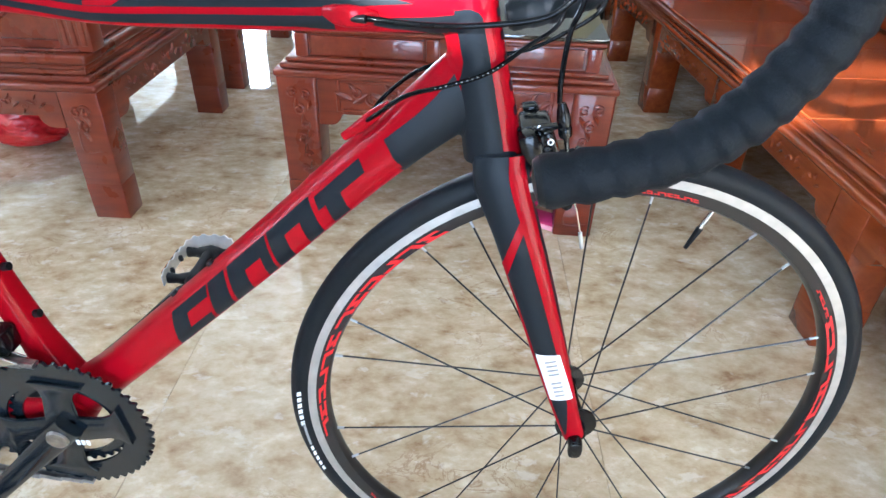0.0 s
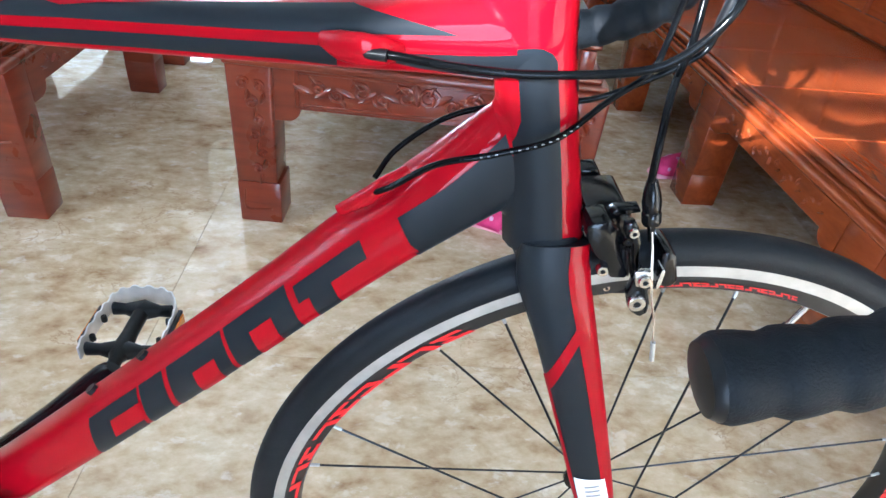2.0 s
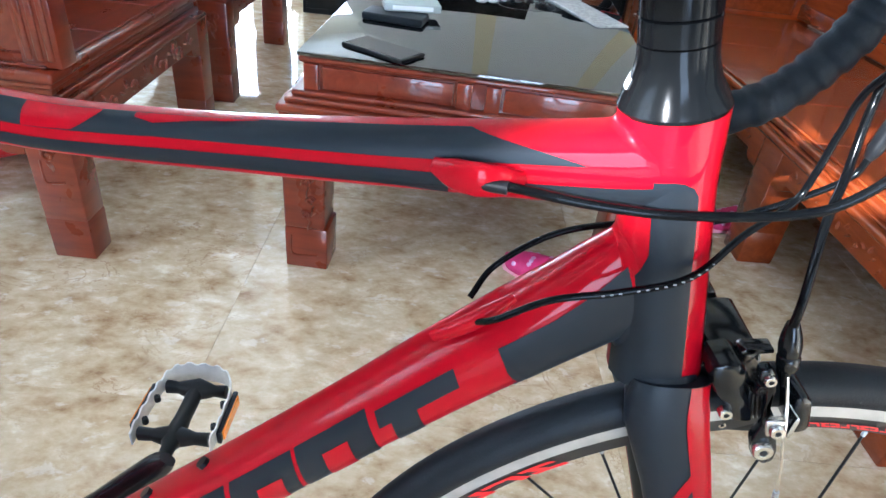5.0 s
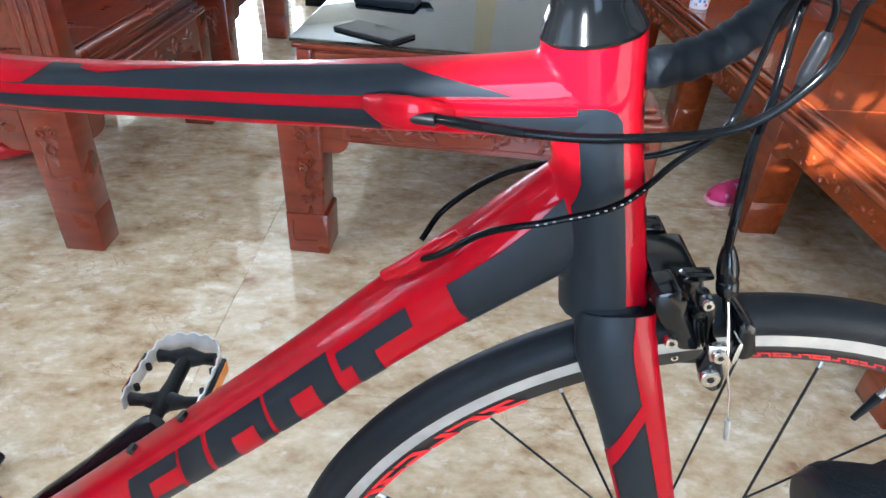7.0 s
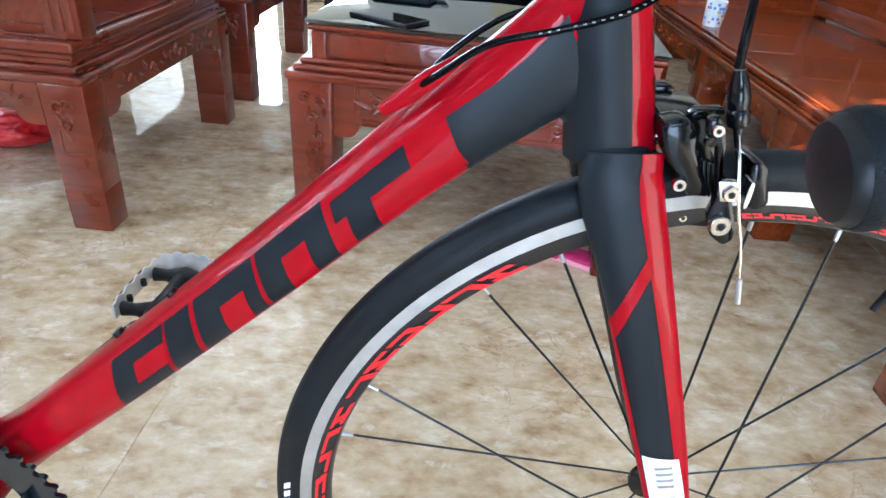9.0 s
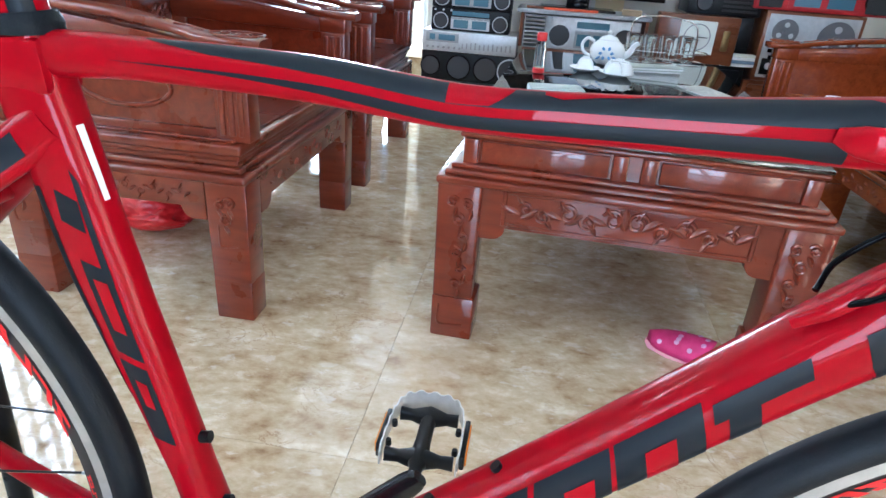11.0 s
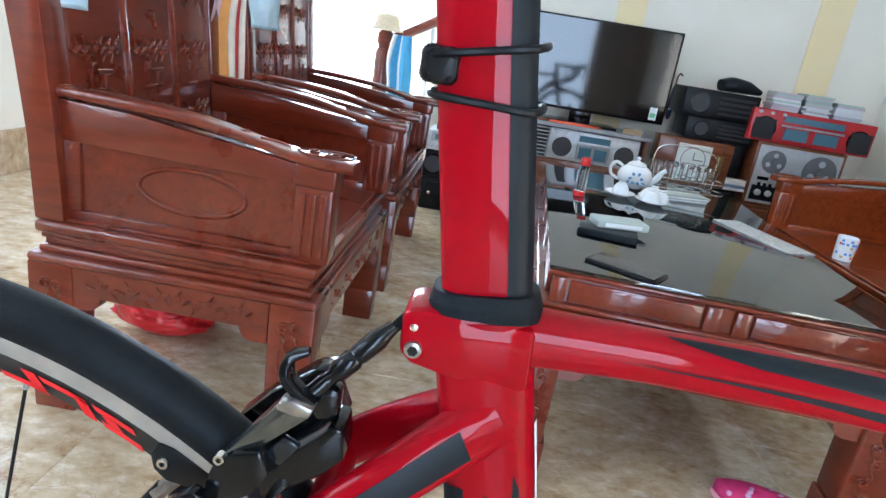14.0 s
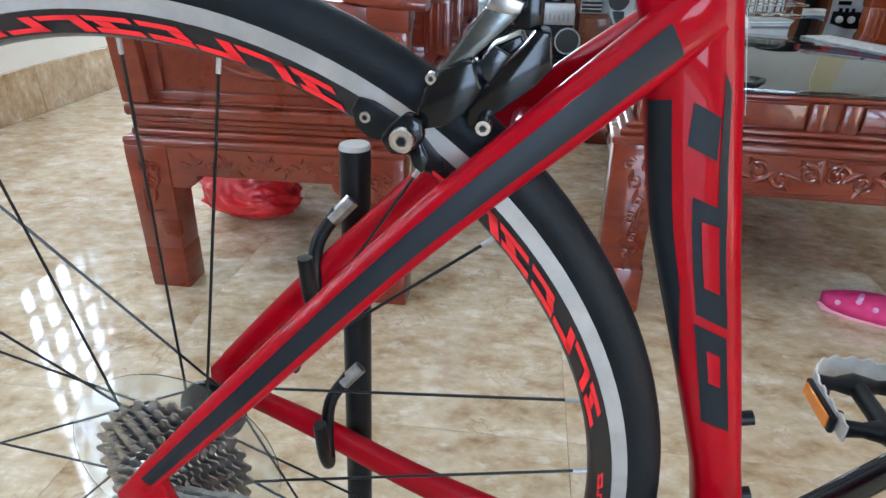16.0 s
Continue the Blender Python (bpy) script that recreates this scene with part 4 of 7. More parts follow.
# light bracket with rubber bands
br = plate(round_outline(-0.744, 0.920, 0.016, 0.015, 4), -0.0165, 0.012, 0.003)
brk = part("light_bracket", br, BLACK_SATIN, post)
for z0, z1, c0 in ((0.924, 0.932, -0.7265), (0.908, 0.907, -0.7235)):
    loop = [(c0 - 0.024, 0.0, z0), (c0 - 0.02, -0.0155, z0), (c0, -0.0165, (z0 + z1) / 2), (c0 + 0.02, -0.0155, z1), (c0 + 0.0255, 0, z1 + 0.002),
            (c0 + 0.02, 0.0155, z1), (c0, 0.0165, (z0 + z1) / 2), (c0 - 0.02, 0.0155, z0), (c0 - 0.024, 0.0, z0)]
    part("rubber_band", hose(loop, 0.0018, 8, 6), BLACK_SATIN, brk)

# fork
AT = Vector((0.0085, 0, -0.0075))
crown = Tube([(-0.117, -0.024, 0.640), (-0.1205, -0.018, 0.662), (-0.1215, 0, 0.672), (-0.1205, 0.018, 0.662), (-0.117, 0.024, 0.640)], [0.021], [0.010, 0.015, 0.017, 0.015, 0.010], 2.3, 8, (1, 0, 0))
fork = part("fork", crown.mesh(24), BLACK_MATT, bike, "matt black and red fork")
AT = Vector((0, 0, 0))
for s in (-1, 1):
    bl = Tube([(-0.1094, s * 0.020, 0.6641), (-0.1069, s * 0.0265, 0.6411), (-0.0895, s * 0.0345, 0.5941), (-0.0657, s * 0.0405, 0.5262), (-0.0396, s * 0.0465, 0.4489), (-0.0134, s * 0.0515, 0.3717), (0.0008, s * 0.0535, 0.3335)],
              [0.012, 0.0125, 0.0115, 0.010, 0.0085, 0.008, 0.007], [0.0225, 0.0245, 0.0212, 0.0192, 0.0172, 0.0132, 0.011], 2.2, 12)
    fb = part("fork_blade", bl.mesh(24), BLACK_MATT, fork)
    edge = [(0.0, 0.36, 0.995), (0.30, 0.35, 0.995), (0.66, 0.42, 0.995), (0.79, 0.30, 0.995), (0.94, -0.55, 0.995), (0.955, -0.995, 0.995), (0.995, -0.995, 0.995)]
    part("blade_graphic", bl.band(edge, 60, 12, 0.0006, s), RED, fb, "gloss red front edge of the blade")
    part("blade_graphic", bl.decal([((0.405, -0.995), (0.436, -0.93), (0.335, 0.36), (0.30, 0.35))], None, 20, 12, 0.0006, s), RED, fb, "gloss red slash across the blade")
    part("blade_graphic", bl.decal([((0.405, -0.995), (0.94, -0.995), (0.94, -0.72), (0.425, -0.90))], None, 30, 8, 0.0006, s), RED, fb, "gloss red rear edge of the blade")
    if s < 0:
        stk = part("sticker", bl.decal([((0.642, -0.75), (0.770, -0.78), (0.778, 0.78), (0.655, 0.58))], None, 14, 10, 0.0012, s), PAPER, fb, "white paper barcode sticker")
        bars = []
        for i in range(9):
            u = 0.664 + 0.0115 * i
            if i in (4,):
                continue
            bars.append(((u, -0.38), (u + 0.005, -0.38), (u + 0.006, 0.30), (u + 0.001, 0.30)))
        part("barcode", bl.decal(bars, None, 2, 5, 0.0016, s), GREY_PRINT, stk)
for s in (-1, 1):
    dk = bmesh.new()
    lathe([(0.004, s * 0.058), (0.0075, s * 0.059), (0.0085, s * 0.064), (0.008, s * 0.070), (0.003, s * 0.0715)], 20, dk, (0.0, 0, 0.336), "Y")
    part("front_skewer", dk, BLACK_GLOSS, bike)
part("skewer_nut", plate(round_outline(0.0, 0.331, 0.016, 0.024, 3, 16), -0.0735, -0.066, 0.002), BLACK_GLOSS, bike)
part("headset_ring", lathe([(0.026, 0.0), (0.0282, 0.001), (0.0282, 0.003), (0.026, 0.004)], 32, None, (-0.1127, 0, 0.6565)), BLACK_MATT, bike)

# headset cone, spacers, stem
HEADSET = speckled("black_anodised_headset", (0.0035, 0.004, 0.0046), (0.005, 0.0055, 0.006), 30, (0.09, 0.14))
bsdf(HEADSET).inputs["Specular IOR Level"].default_value = 0.13
d = Vector((-0.2235, 0, 0.9747)).normalized()
p0 = Vector((-0.1500, 0, 0.8192))
q = d.to_track_quat("Z", "Y").to_matrix().to_4x4()
for nm, prof, lab in (("headset_cone", [(0.0255, 0), (0.0262, 0.002), (0.0245, 0.006), (0.0205, 0.014), (0.0183, 0.023), (0.0178, 0.030)], "gloss black conical headset cap"),
                      ("spacer", [(0.0170, 0.0305), (0.0178, 0.031), (0.0178, 0.0415), (0.0170, 0.042)], ""),
                      ("spacer", [(0.0170, 0.0425), (0.0178, 0.043), (0.0178, 0.0535), (0.0170, 0.054)], ""),
                      ("stem_clamp", [(0.0185, 0.0545), (0.0195, 0.056), (0.0195, 0.090), (0.0185, 0.092)], "")):
    o = part(nm, lathe(prof, 36), HEADSET, bike, lab)
    o.matrix_world = Matrix.Translation(p0) @ q
    if nm == "headset_cone":
        cone = o
mk = bmesh.new()
for i in range(5):
    a = radians(-118 + 7.5 * i)
    r = 0.0216
    own = box(-0.0011, 0.0011, -0.0002, 0.0002, -0.0026, 0.0026)
    bmesh.ops.transform(own, matrix=Matrix.Translation((r * math.cos(a), r * math.sin(a), 0.0128)) @ Matrix.Rotation(a + math.pi / 2, 4, "Z") @ Matrix.Rotation(radians(-26), 4, "X"), verts=own.verts)
    merge(mk, own)
part("cone_print", mk, WHITE_PRINT, cone)
STEM0 = p0 + d * 0.073
BARC = Vector((-0.067, 0, 0.899))
part("stem", Tube([STEM0, STEM0.lerp(BARC, 0.5), BARC], [0.017, 0.016, 0.018], [0.017, 0.016, 0.018], 2.6, 6).mesh(20), BLACK_GLOSS, bike)

# handlebar: taped drops, hoods and levers
AT = Vector((0.003, 0, -0.008))
half = [(0.0, 0), (-0.002, -0.06), (-0.002, -0.12), (0.002, -0.165), (0.012, -0.19)]
for s in (1, -1):
    y = -0.2 * s
    pts = [(-0.070, -0.018 * s, 0.907), (-0.071, -0.08 * s, 0.907), (-0.069, -0.15 * s, 0.907), (-0.052, -0.192 * s, 0.906), (-0.012, -0.2 * s, 0.903), (0.028, y, 0.893), (0.046, y, 0.866),
           (0.042, y, 0.838), (0.026, y, 0.808), (0.006, y, 0.783), (-0.020, y, 0.764), (-0.057, y, 0.750), (-0.098, y, 0.7405)]
    n = 13 * 12
    rr = []
    for i in range(330):
        f = (i / 330 * 24) % 1.0
        rr.append(0.0148 + 0.0034 * f ** 0.7 * (1 - f ** 9))
    bar = Tube(pts, rr, rr, 2.0, 14, (0.2, 0.3, 0.93))
    bp = part("handlebar_drop", bar.mesh(20), TAPE, bike, "black taped handlebar drop")
    placed(part("bar_plug", lathe([(0.0158, 0), (0.0162, 0.002), (0.014, 0.006), (0.004, 0.008)], 24), BLACK_SATIN, bp), Matrix.Translation((-0.096, y, 0.7410)) @ Vector((-1, 0, -0.24)).to_track_quat("Z", "Y").to_matrix().to_4x4())
    hood = Tube([(0.022, y, 0.897), (0.05, y, 0.905), (0.085, y, 0.912), (0.108, y, 0.93), (0.112, y, 0.95)], [0.016, 0.017, 0.016, 0.014, 0.009], [0.019, 0.019, 0.018, 0.015, 0.010], 2.5, 6)
    hd = part("lever_hood", hood.mesh(20), BLACK_SATIN, bp, "black rubber brake hood")
    lev = Tube([(0.108, y, 0.915), (0.118, y * 1.02, 0.88), (0.112, y * 1.05, 0.84), (0.095, y * 1.07, 0.805)], [0.009, 0.009, 0.008, 0.005], [0.007, 0.006, 0.005, 0.004], 2.5, 6)
    part("brake_lever", lev.mesh(14), CRANK, hd)

# cables
AT = Vector((0.0060, 0, -0.0070))
CAB = {
    "rear_brake_cable": [(-0.240, -0.021, 0.786), (-0.225, -0.027, 0.787), (-0.19, -0.033, 0.786), (-0.15, -0.036, 0.787), (-0.0985, -0.0350, 0.7930), (-0.0760, -0.0350, 0.8040), (-0.0590, -0.0350, 0.8250), (-0.0565, -0.0370, 0.8415), (-0.0590, -0.0450, 0.8600), (-0.0620, -0.0850, 0.8930)],
    "gear_cable": [(-0.236, -0.019, 0.697), (-0.224, -0.028, 0.708), (-0.198, -0.031, 0.727), (-0.165, -0.032, 0.737), (-0.131, -0.028, 0.748), (-0.1010, -0.0060, 0.7630), (-0.0745, 0.0080, 0.7785), (-0.0690, 0.0100, 0.7970), (-0.0665, 0.0100, 0.8205), (-0.0645, 0.0050, 0.8455), (-0.0640, -0.0400, 0.8890)],
    "front_brake_cable": [(-0.0695, -0.030, 0.726), (-0.0705, -0.028, 0.745), (-0.0655, -0.0100, 0.7780), (-0.0550, 0.0080, 0.7980), (-0.0520, 0.0180, 0.8280), (-0.0505, 0.0160, 0.8500), (-0.0580, -0.0400, 0.8910)],
    "far_gear_cable": [(-0.236, 0.012, 0.690), (-0.222, 0.026, 0.706), (-0.19, 0.03, 0.73), (-0.15, 0.031, 0.742), (-0.10, 0.030, 0.750), (-0.0610, 0.0300, 0.7690), (-0.0370, 0.0300, 0.7860), (-0.0320, 0.0300, 0.8000), (-0.0280, 0.0300, 0.8270), (-0.0320, 0.0300, 0.8470), (-0.0510, 0.0500, 0.8920)],
}
for nm, pts in CAB.items():
    c = part(nm, hose(pts, 0.0024 if "brake" in nm else 0.0020, 10, 8), CABLE, bike)
    if nm == "gear_cable":
        mk = bmesh.new()
        base = spline(pts, 8)
        for i in range(22, 36):
            if i in (25,):
                continue
            a = base[i]
            own = box(-0.0008, 0.0008, -0.0003, 0.0003, -0.0003, 0.0003)
            bmesh.ops.transform(own, matrix=Matrix.Translation(a + Vector((0, -0.00195, 0.0006))) @ Matrix.Rotation(radians(-14), 4, "Y"), verts=own.verts)
            merge(mk, own)
        part("cable_print", mk, GREY_PRINT, c)
    if nm == "far_gear_cable":
        part("cable_adjuster", Tube([(-0.0325, 0.030, 0.798), (-0.0312, 0.030, 0.804), (-0.0292, 0.030, 0.816), (-0.0282, 0.030, 0.824), (-0.028, 0.030, 0.827)], [0.0024, 0.0040, 0.0043, 0.0038, 0.0024], [0.0024, 0.0040, 0.0043, 0.0038, 0.0024], 2.4, 6).mesh(14), BLACK_SATIN, c, "black plastic cable adjuster")
# raised cable ports on the frame
prt = Tube([(-0.266, -0.0165, 0.7895), (-0.256, -0.0215, 0.7885), (-0.244, -0.0240, 0.788), (-0.232, -0.0225, 0.7875), (-0.222, -0.0170, 0.7875)], [0.002, 0.0034, 0.0042, 0.0036, 0.002], [0.004, 0.0080, 0.0090, 0.0080, 0.004], 2.1, 6)
part("cable_port", prt.mesh(18), RED, bike, "rounded red boss where a cable enters")
part("ferrule", rod((-0.243, -0.0245, 0.7865), (-0.230, -0.0275, 0.787), 0.0034, 12), BLACK_SATIN, bike)
prt = Tube([(-0.256, -0.0150, 0.6805), (-0.241, -0.0185, 0.6925), (-0.228, -0.0185, 0.7035), (-0.214, -0.0140, 0.7135)], [0.003, 0.0042, 0.0042, 0.002], [0.004, 0.0055, 0.0055, 0.003], 2.2, 6)
part("cable_port", prt.mesh(16), RED, bike)

# painted panels of the frame
AT = Vector((0, 0, 0))
dtu = lambda x: float(np.interp(x, [p.x for p in DT.line], np.linspace(0, 1, len(DT.line))))
ttu = lambda x: float(np.interp(x, [p.x for p in TT.line], np.linspace(0, 1, len(TT.line))))
part("tube_panel", DT.band([(0.629, -0.995, -0.99), (0.637, -0.995, -0.71), (0.654, -0.995, 0.44), (0.735, -0.995, 0.38), (0.80, -0.995, 0.42), (0.94, -0.995, 0.60)], 40, 14), BLACK_MATT, bike, "matt black panel at the head end")
part("tube_panel", HT.band([(0.0, -0.34, 0.99), (0.37, -0.40, 0.99), (0.40, -0.41, 0.95), (0.44, -0.41, 0.82), (0.49, -0.42, 0.60), (0.545, -0.43, 0.47), (0.695, -0.42, 0.47), (0.70, -0.42, 0.99),
                            (0.745, -0.41, 0.99), (0.775, -0.30, 0.99), (0.795, -0.10, 0.99), (0.803, 0.1, 0.99)], 48, 12), BLACK_MATT, bike, "matt black panel along the head tube")
part("tube_panel", TT.band([(0.12, 0.02, 0.03), (0.21, -0.12, 0.02), (0.32, -0.40, 0.0), (0.42, -0.62, -0.10), (0.513, -0.56, 0.02), (0.605, -0.55, 0.02), (0.698, -0.62, -0.06), (0.744, -0.76, -0.10)], 60, 6), BLACK_MATT, bike, "thin matt black stripe")
part("tube_panel", TT.band([(0.79, -0.52, -0.22), (0.81, -0.66, -0.22), (0.875, -0.86, -0.22), (0.985, -0.9, -0.2)], 18, 6, 0.0012), BLACK_MATT, bike)
part("tube_panel", TT.band([(0.15, 0.97, 0.985), (0.21, 0.62, 0.985), (0.30, 0.42, 0.985), (0.42, 0.30, 0.985), (0.513, 0.42, 0.985), (0.605, 0.39, 0.985), (0.70, 0.31, 0.985), (0.758, 0.29, 0.98), (0.843, 0.26, 0.28)], 60, 10), BLACK_MATT, bike, "long matt black wedge on the top tube")
part("tube_panel", TT.band([(0.50, 0.90, 0.97), (0.515, 0.80, 0.97), (0.545, 0.90, 0.97), (0.596, 0.965, 0.97)], 14, 5, 0.0011), RED, bike, "red flash over the black wedge")
part("tube_panel", TT.band([(0.415, 0.32, 0.97), (0.453, 0.40, 0.97), (0.474, 0.95, 0.97)], 14, 5, 0.0011), RED, bike, "red flash over the black wedge")
sq = [((u, -0.90), (u + 0.045, -0.90), (u + 0.045, -0.995), (u, -0.995)) for u in (0.12, 0.24, 0.36, 0.48, 0.60, 0.72, 0.82)]
part("tube_marks", HT.decal(sq, None, 3, 3), BLACK_MATT, bike)


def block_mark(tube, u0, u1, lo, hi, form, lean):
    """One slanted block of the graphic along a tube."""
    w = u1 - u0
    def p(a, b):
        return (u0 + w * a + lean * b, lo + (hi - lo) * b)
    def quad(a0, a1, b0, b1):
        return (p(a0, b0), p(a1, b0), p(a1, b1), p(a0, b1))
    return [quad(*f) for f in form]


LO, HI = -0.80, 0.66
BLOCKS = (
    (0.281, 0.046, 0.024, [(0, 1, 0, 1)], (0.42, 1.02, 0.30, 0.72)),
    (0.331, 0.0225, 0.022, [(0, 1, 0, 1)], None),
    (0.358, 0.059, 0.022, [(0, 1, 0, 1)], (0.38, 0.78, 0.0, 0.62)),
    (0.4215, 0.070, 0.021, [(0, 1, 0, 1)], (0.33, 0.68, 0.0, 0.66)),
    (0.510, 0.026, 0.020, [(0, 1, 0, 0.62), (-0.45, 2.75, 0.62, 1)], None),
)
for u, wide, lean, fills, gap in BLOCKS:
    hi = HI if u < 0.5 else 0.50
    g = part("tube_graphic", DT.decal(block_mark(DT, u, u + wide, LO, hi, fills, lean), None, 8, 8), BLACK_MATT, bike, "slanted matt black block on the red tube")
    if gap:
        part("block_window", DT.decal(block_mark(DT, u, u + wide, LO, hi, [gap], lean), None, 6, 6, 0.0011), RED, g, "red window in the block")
for u0, u1, h0, h1, gap in ((0.645, 0.684, -0.44, 0.15, None), (0.583, 0.707, -0.64, -0.46, None), (0.496, 0.598, -0.56, 0.20, (0.518, 0.575, -0.38, -0.02)), (0.378, 0.488, -0.44, 0.42, (0.428, 0.462, -0.22, 0.12))):
    g = part("tube_graphic", ST.decal([((u0, h1 + 0.08), (u1, h1 - 0.06), (u1 - 0.018, h0), (u0 - 0.018, h0 + 0.08))], None, 8, 6), BLACK_MATT, bike, "slanted matt black block on the seat tube")
    if gap:
        part("block_window", ST.decal([((gap[0], gap[3] + 0.05), (gap[1], gap[3]), (gap[1] - 0.008, gap[2]), (gap[0] - 0.008, gap[2] + 0.05))], None, 6, 6, 0.0011), RED, g, "red window in the block")
part("tube_panel", ST.band([(0.43, 0.93, 0.96), (0.48, 0.74, 0.985), (0.52, 0.58, 0.99), (0.574, 0.56, 0.985), (0.689, 0.52, 0.94)], 20, 6), BLACK_MATT, bike)
part("sticker", ST.band([(0.66, -0.995, -0.955), (0.76, -0.995, -0.94)], 8, 4, 0.001), PAPER, bike, "narrow white paper sticker")

# bottle bolts
for x, z, ax in ((-0.646, 0.494, ST), (-0.6335, 0.429, ST)):
    part("bottle_bolt", rod((x, 0, z), (x + 0.0185, 0, z + 0.004), 0.0048, 14), BLACK_SATIN, bike)
for x, z in ((-0.3975, 0.5065), (-0.4455, 0.4630)):
    part("bottle_bolt", rod((x, 0, z), (x - 0.0085, 0, z + 0.0105), 0.0046, 14), BLACK_SATIN, bike)


# brakes
def piece(name, outline, y0, y1, mat, parent, o, bevel=1.5, label=""):
    """A cast piece from an outline in millimetres round o."""
    return part(name, plate([(o[0] + a / 1000, o[1] + b / 1000) for a, b in outline], y0 / 1000, y1 / 1000, bevel / 1000), mat, parent, label)


def stud(name, o, x, z, r, y0, y1, mat, parent):
    ob = part(name, lathe([(r * 0.40, y0 / 1000 + 0.0004), (r * 0.46, y0 / 1000), (r * 0.88, y0 / 1000), (r, y0 / 1000 + 0.001), (r, y1 / 1000)], 20, None, (o[0] + x / 1000, 0, o[1] + z / 1000), "Y"), mat, parent)
    part("socket", lathe([(0.0, 0), (r * 0.38, 0.0), (r * 0.38, 0.0006)], 6, None, (o[0] + x / 1000, y0 / 1000 - 0.0001, o[1] + z / 1000), "Y"), BLACK_SATIN, ob)
    return ob


AT = Vector((0.0085, 0.012, -0.0080))
FO = (-0.102, 0.688)
fbk = piece("front_brake", [(-2, 5), (5, 8), (13, 10), (20, 3), (21, -6), (27, -17), (36, -34), (23, -35), (18, -27), (7, -15), (2, -7)], -44, -20, BLACK_GLOSS, bike, FO, 3, "black dual pivot front brake caliper")
piece("caliper_body", [(2, 6), (30, 9), (35, -4), (42, -20), (46, -36), (33, -36), (22, -16), (10, -12), (3, -6)], -30, 22, BLACK_GLOSS, fbk, FO, 3)
piece("far_arm", [(6, 8), (20, 10), (30, -6), (36, -22), (44, -34), (52, -48), (46, -56), (36, -44), (26, -26), (12, -8)], 24, 42, BLACK_GLOSS, fbk, FO, 2.5)
piece("front_arm", [(19, 14), (25, 16), (29, 10), (33, 0), (34, -12), (42, -23), (52, -47), (53, -56), (48, -60), (40, -55), (34, -41), (36, -27), (31, -12), (28, -1), (21, 5)], -52, -44, BLACK_GLOSS, fbk, FO, 2)
for k in range(4):
    piece("spring_leaf", [(28 + 2.6 * k, -15 - k), (29.6 + 2.6 * k, -15 - k), (35.6 + 2.6 * k, -36), (34 + 2.6 * k, -36)], -38, -31, BLACK_SATIN, fbk, FO, 0.3)
for s in (-1, 1):
    piece("pad_holder", [(23, -55), (25, -51), (45, -47), (62, -49), (62, -60), (49, -62), (27, -63)], min(s * 14, s * 25), max(s * 14, s * 25), BLACK_SATIN, fbk, FO, 1.5)
stud("pad_screw", FO, 31, -57, 0.0027, -26.5, -24, STEEL, fbk)
stud("pad_bolt", FO, 42, -46, 0.0062, -55.5, -50, STEEL, fbk)
piece("cable_clamp", [(32, -18), (43, -17), (47, -29), (36, -30)], -57, -52, STEEL, fbk, FO, 1, "bright square cable clamp")
stud("clamp_screw", FO, 40, -24, 0.0045, -60, -57, STEEL, fbk)
piece("arm_end", [(52, -12), (57, -9), (63, -13), (70, -34), (67, -39), (60, -40), (55, -28)], -44, -14, BLACK_GLOSS, fbk, FO, 3)
piece("washer", round_outline(53, -27, 3.2, 17, 3, 14), -52, -40, STEEL, fbk, FO, 0.8)
stud("adjuster_nut", FO, 16, -27, 0.0040, -47, -42, STEEL, fbk)
piece("release_lever", [(15, 10), (18, 13), (33, 15), (34, 12), (26, 10), (17, 8)], -34, -24, BLACK_GLOSS, fbk, FO, 1)
stud("pivot_screw", FO, 25, 9, 0.0034, -55, -51, STEEL, fbk)
stud("pivot_screw", FO, 23, 2, 0.003, -54, -50, BLACK_GLOSS, fbk)
part("mount_washer", rod((-0.1005, -0.020, 0.681), (-0.0955, -0.020, 0.681), 0.0062, 20), STEEL, fbk)
q = Vector((-0.24, 0.12, 1)).to_track_quat("Z", "Y").to_matrix().to_4x4()
ba = part("barrel_adjuster", lathe([(0.0018, -0.012), (0.0024, -0.004), (0.0028, -0.001), (0.0052, 0.0), (0.0061, 0.002), (0.0062, 0.008), (0.0054, 0.0095), (0.0058, 0.011), (0.0062, 0.016), (0.0052, 0.023), (0.0034, 0.030)], 20), BLACK_GLOSS, fbk)
placed(ba, Matrix.Translation((-0.0625, -0.041, 0.6965)) @ q)
part("cable_wire", hose([(-0.062, -0.0415, 0.695), (-0.0595, -0.050, 0.680), (-0.0585, -0.057, 0.668), (-0.053, -0.057, 0.650), (-0.046, -0.056, 0.632), (-0.0385, -0.055, 0.606)], 0.0009, 6), STEEL, fbk)
part("cable_end", rod((-0.0392, -0.055, 0.609), (-0.0352, -0.055, 0.592), 0.0019, 8), ALLOY, fbk)

